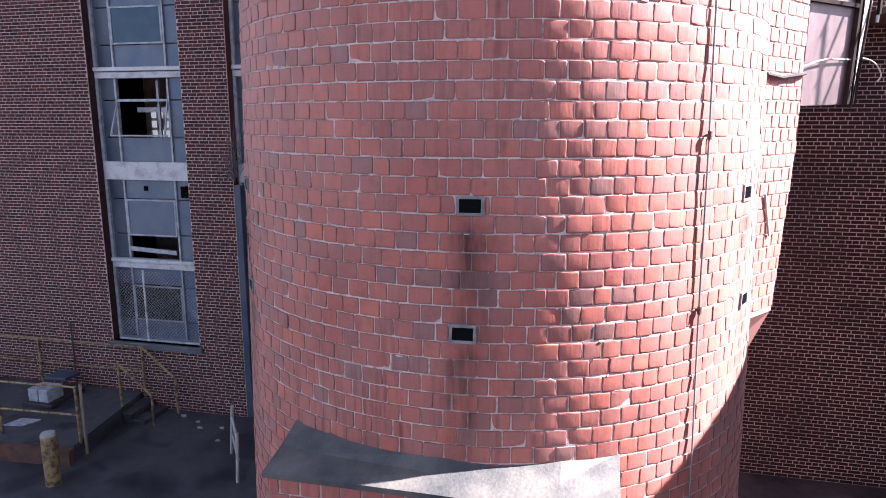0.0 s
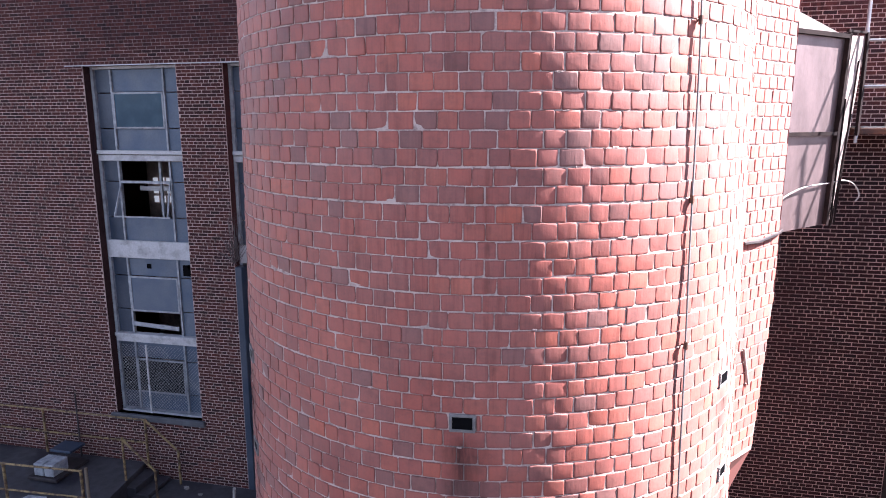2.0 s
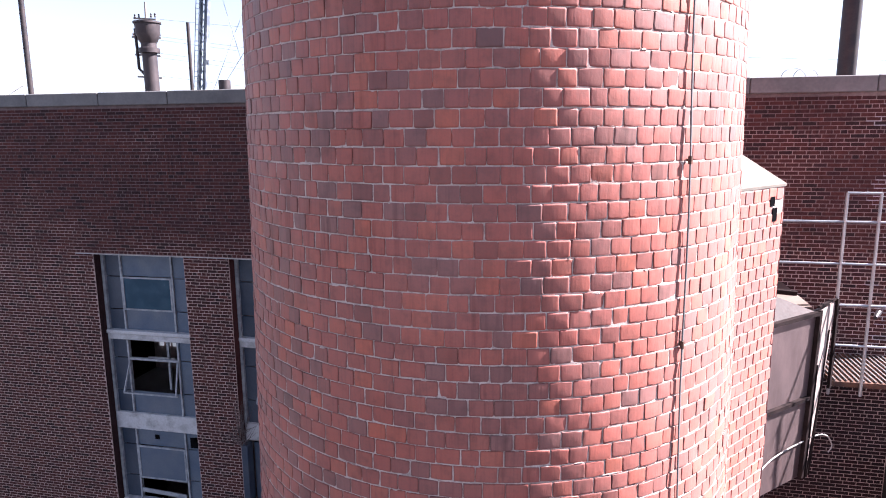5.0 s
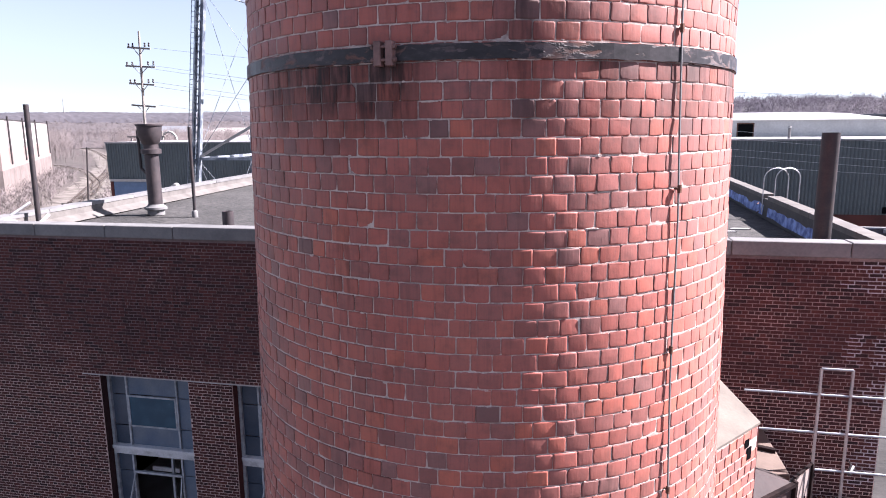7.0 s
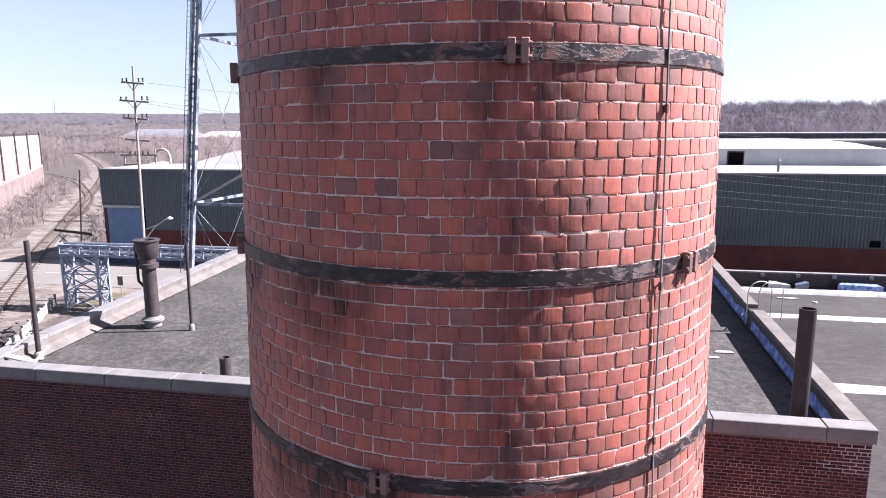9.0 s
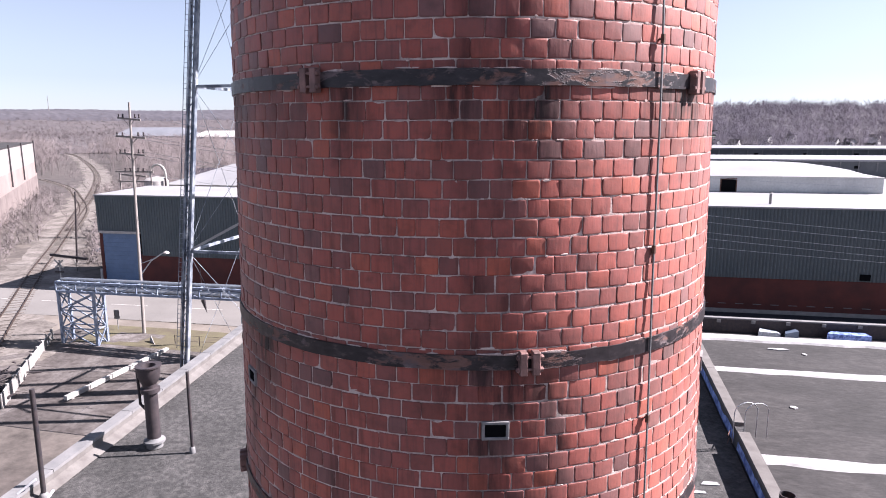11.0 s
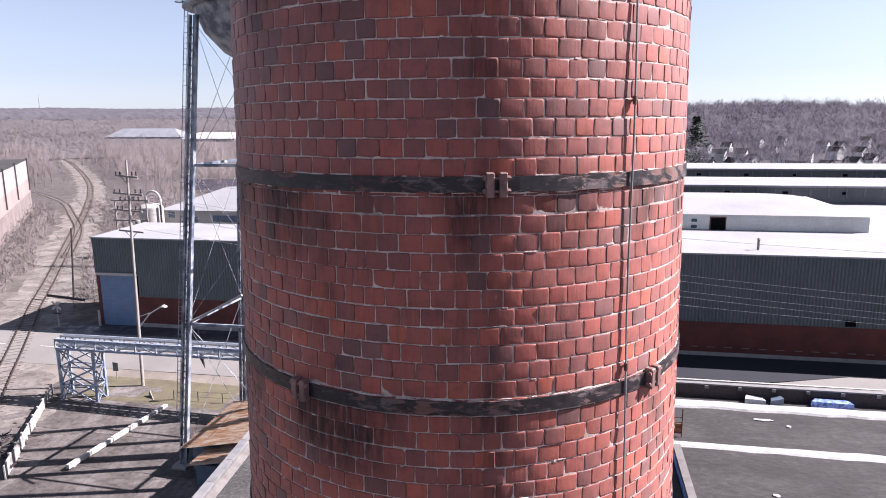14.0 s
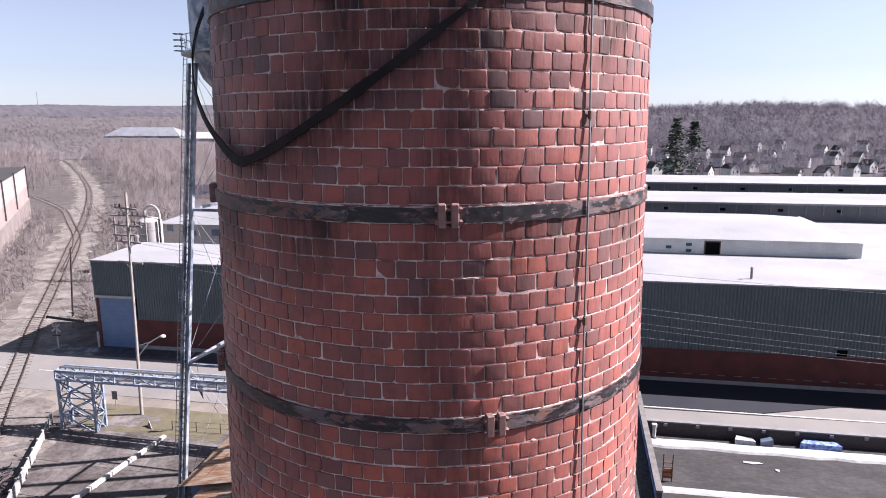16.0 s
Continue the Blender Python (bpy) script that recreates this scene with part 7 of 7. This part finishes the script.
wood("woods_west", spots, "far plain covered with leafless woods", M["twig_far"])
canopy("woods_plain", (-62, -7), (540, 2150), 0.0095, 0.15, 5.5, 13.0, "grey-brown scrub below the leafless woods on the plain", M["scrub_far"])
HOMES = []
home_rng = random.Random(12)
for i in range(52):
    HOMES.append((318 + 200 * (i / 52) + home_rng.uniform(-12, 12), 6 + 29 * ((i * 11) % 52) / 52 + home_rng.uniform(-0.4, 0.4)))


def before_home(d, deg):
    return any(-4 < h - d < 80 and abs(a - deg) < 0.8 for h, a in HOMES) and tree_rng.random() < 0.62


spots = []
while len(spots) < 4200:
    d, a = 320 + 720 * tree_rng.random() ** 0.9, math.radians(U(-6, 38))
    if before_home(d, math.degrees(a)):
        continue
    x, y = d * math.sin(a), d * math.cos(a)
    spots.append((x, y, U(10, 18), 7, 16, 0.05 + d * 0.00022, U(0.38, 0.52)))
for _ in range(26):                                # tall old trees standing in front of the slope
    d, a = U(255, 320), math.radians(U(4, 36))
    spots.append((d * math.sin(a), d * math.cos(a), U(16, 23), 13, 20, 0.11, U(0.36, 0.46)))
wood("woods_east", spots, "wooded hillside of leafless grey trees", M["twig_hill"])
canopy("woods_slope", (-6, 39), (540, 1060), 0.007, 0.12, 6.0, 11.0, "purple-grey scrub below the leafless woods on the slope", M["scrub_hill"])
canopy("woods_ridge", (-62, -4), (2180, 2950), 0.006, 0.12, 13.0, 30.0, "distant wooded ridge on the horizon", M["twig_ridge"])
solid("berm", Geo().add([(-142, 224, 1), (-62, 230, 1), (-62, 238, 5.5), (-142, 232, 5), (-142, 246, 1), (-62, 250, 1)], [(0, 1, 2, 3), (3, 2, 5, 4), (0, 3, 4), (1, 5, 2)]), M["twig_hill"], "brown earth bank across the field", "bank")


def conifer(x, y, h, seed):
    r = random.Random(seed)
    t = thing("pine_tree", "dark green pine standing among bare trees", "tree", "pines")
    z = rise(x, y)
    part("trunk", Geo().rod((x, y, z - 0.3), (x, y, z + h), 0.35, 0.06), M["wood"], t)
    g = Geo()
    for i in range(200):
        u = r.uniform(0.12, 1.0)
        a, L = r.uniform(0, 6.28), h * 0.3 * (1.08 - u) * r.uniform(0.6, 1.2) + 0.4
        p = Vector((x, y, z + h * u))
        q = p + Vector((math.cos(a), math.sin(a), r.uniform(-0.25, 0.2))) * L
        for k in range(4):
            m = p.lerp(q, 0.25 + 0.25 * k)
            for _ in range(2):
                e = m + Vector((r.uniform(-1, 1), r.uniform(-1, 1), r.uniform(-0.2, 0.5))) * 1.5
                s = Vector((r.uniform(-1, 1), r.uniform(-1, 1), r.uniform(-0.5, 0.5))) * 0.95
                g.add([m - s, m + s, e], [(0, 1, 2)])
    part("crown", g, M["pine"], t)


for x, y, h, s in ((53, 318, 28, 1), (66, 345, 27, 2), (176, 380, 18, 4)):
    conifer(x, y, h, s)


def house(w, d, h):
    t = thing("house", "small pale gabled house on the wooded slope", "house", "hillside houses")
    part("wall", Geo().box((-w / 2, -d / 2, -1), (w / 2, d / 2, h)).add([(-w / 2, -d / 2, h), (w / 2, -d / 2, h), (0, -d / 2, h + w * 0.42)], [(0, 1, 2)]), M["house_white"], t)
    part("roof", Geo().add([(-w / 2 - 0.4, -d / 2 - 0.3, h - 0.3), (0, -d / 2 - 0.3, h + w * 0.45), (0, d / 2, h + w * 0.45), (-w / 2 - 0.4, d / 2, h - 0.3), (w / 2 + 0.4, -d / 2 - 0.3, h - 0.3), (w / 2 + 0.4, d / 2, h - 0.3)],
         [(0, 1, 2, 3), (1, 4, 5, 2)]), M["low_roof"], t, "dark shingle roof")
    for x in (-w * 0.25, w * 0.22):
        part("window", Geo().box((x - 0.3, -d / 2 - 0.05, h * 0.45), (x + 0.3, -d / 2 - 0.01, h * 0.45 + 0.9)), M["dark"], t)
    return t


models = [house(5.0, 7, 4.0), house(6.0, 6, 2.8)]
hr2 = random.Random(13)
for i, (d, a) in enumerate(HOMES):
    a = math.radians(a)
    x, y = d * math.sin(a), d * math.cos(a)
    m = Matrix.Translation((x, y, rise(x, y) + 1.5)) @ Matrix.Rotation(hr2.uniform(0.35, 1.25), 4, "Z")
    if i < 2:
        models[i].matrix_basis = m
    else:
        copy_thing(models[i % 2], m)
lt = thing("radio_mast", "slender mast on the horizon", "mast")
part("mast", Geo().rod((-1650, 1900, 20), (-1650, 1900, 118), 1.6, 0.6, 6), M["vent"], lt)

# ---- bricks of the factory wall ----
def wall_block(w, h, rng, e=0.002):
    hw, hh = w / 2, h / 2
    p = rng.uniform(0.0035, 0.0065)
    return [(-hw, 0.0, -hh), (hw, 0.0, -hh), (hw, 0.0, hh), (-hw, 0.0, hh), (-hw + e, -p, -hh + e), (hw - e, -p, -hh + e), (hw - e, -p, hh - e), (-hw + e, -p, hh - e)]


WALL_FACES = [(0, 1, 5, 4), (1, 2, 6, 5), (2, 3, 7, 6), (3, 0, 4, 7), (4, 5, 6, 7)]
wr = random.Random(31)
wv, wf = [], []
wall_parts, wall_shapes = 0, {}
rows = int(12.13 / COURSE)
gap = 0.0125
shifts = {}
for row in range(rows):
    z = 0.01 + (row + 0.5) * COURSE
    header = row % 6 == 4
    pitch = LONG / 2 if header else LONG
    shift = (row % 2) * LONG / 2 + (0.25 * LONG if header else 0) + wr.uniform(-0.012, 0.012)
    shifts[row] = (pitch, 2.3 - pitch + shift % pitch)
    for start, end in (((-13.98 if z < 9.5 else left_x(FACE) + 0.02), -3.6), (2.3, RIGHT - 0.025)):
        x = start - pitch + shift % pitch
        while x < end:
            spans = [(max(x, start), min(x + pitch, end))]
            for a, b in ((WIN_L, WIN_R), (WIN2_L, WIN2_R)):
                if (SILL if a == WIN_L else 0.0) - 0.09 < z < HEAD + 0.02:
                    spans = [q for s in spans for q in ((s[0], min(s[1], a)), (max(s[0], b), s[1])) if q[1] > q[0]]
            for a, b in spans:
                if b - a > 0.035:
                    w = b - a - gap
                    cx = (a + b) / 2
                    if 3.3 < cx < 6.2 and 10.3 < z < 11.9 and wall_parts < 300 and abs(w - (pitch - gap)) < 1e-6:
                        key = (header, wr.randrange(4))
                        if key not in wall_shapes:
                            wall_shapes[key] = Geo().add(wall_block(w, COURSE - gap, wr), WALL_FACES).mesh("brick")
                        ob = part("brick", wall_shapes[key], M["wall_brick"], wall_front)
                        ob.location = (cx, B0, z)
                        wall_parts += 1
                        continue
                    k = len(wv)
                    wv += [(cx + p[0], B0 + p[1], z + p[2]) for p in wall_block(w, COURSE - gap, wr)]
                    wf += [tuple(i + k for i in f) for f in WALL_FACES]
            x += pitch
me = bpy.data.meshes.new("bricks")
me.from_pydata(wv, [], wf)
me.update()
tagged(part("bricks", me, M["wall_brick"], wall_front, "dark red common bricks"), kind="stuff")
# Joints whitened by salts near the corner.
g = Geo()


def salt(x, z):
    u = max(0.0, (z - 10.9) / 1.2)
    return 0.7 * noise.noise((x * 1.3, 0, z * 1.1)) + 0.45 * noise.noise((x * 5, 3, z * 4)) + 0.5 * noise.noise((x * 2.6, 8, z * 2.2)) + 0.45 * u + (x - 5.7) * 0.9 - 0.3


for row in range(rows - 62, rows):
    z = 0.01 + row * COURSE
    pitch, x0 = shifts[row]
    while x0 < RIGHT - 0.06:
        x1 = x0 + pitch
        if x0 > 4.2:
            if salt((x0 + x1) / 2, z) > 0:
                g.box((x0, B0 - 0.0075, z - 0.008), (min(RIGHT - 0.03, x1), B0 - 0.0005, z + wr.uniform(0.006, 0.011)))
            if salt(x0, z + 0.03) > 0.05:
                g.box((x0 - 0.009, B0 - 0.0075, z), (x0 + 0.008, B0 - 0.0005, z + COURSE))
            if salt(x0, z) > 0.75 and wr.random() < 0.25:
                g.box((x0 + 0.01, B0 - 0.0079, z), (min(RIGHT - 0.04, x0 + wr.uniform(0.06, 0.15)), B0 - 0.0005, z + COURSE * wr.uniform(0.5, 1.0)))
        x0 = x1
part("salt_bloom", g, M["white_mortar"], wall_front, "white salt bloom on the mortar")
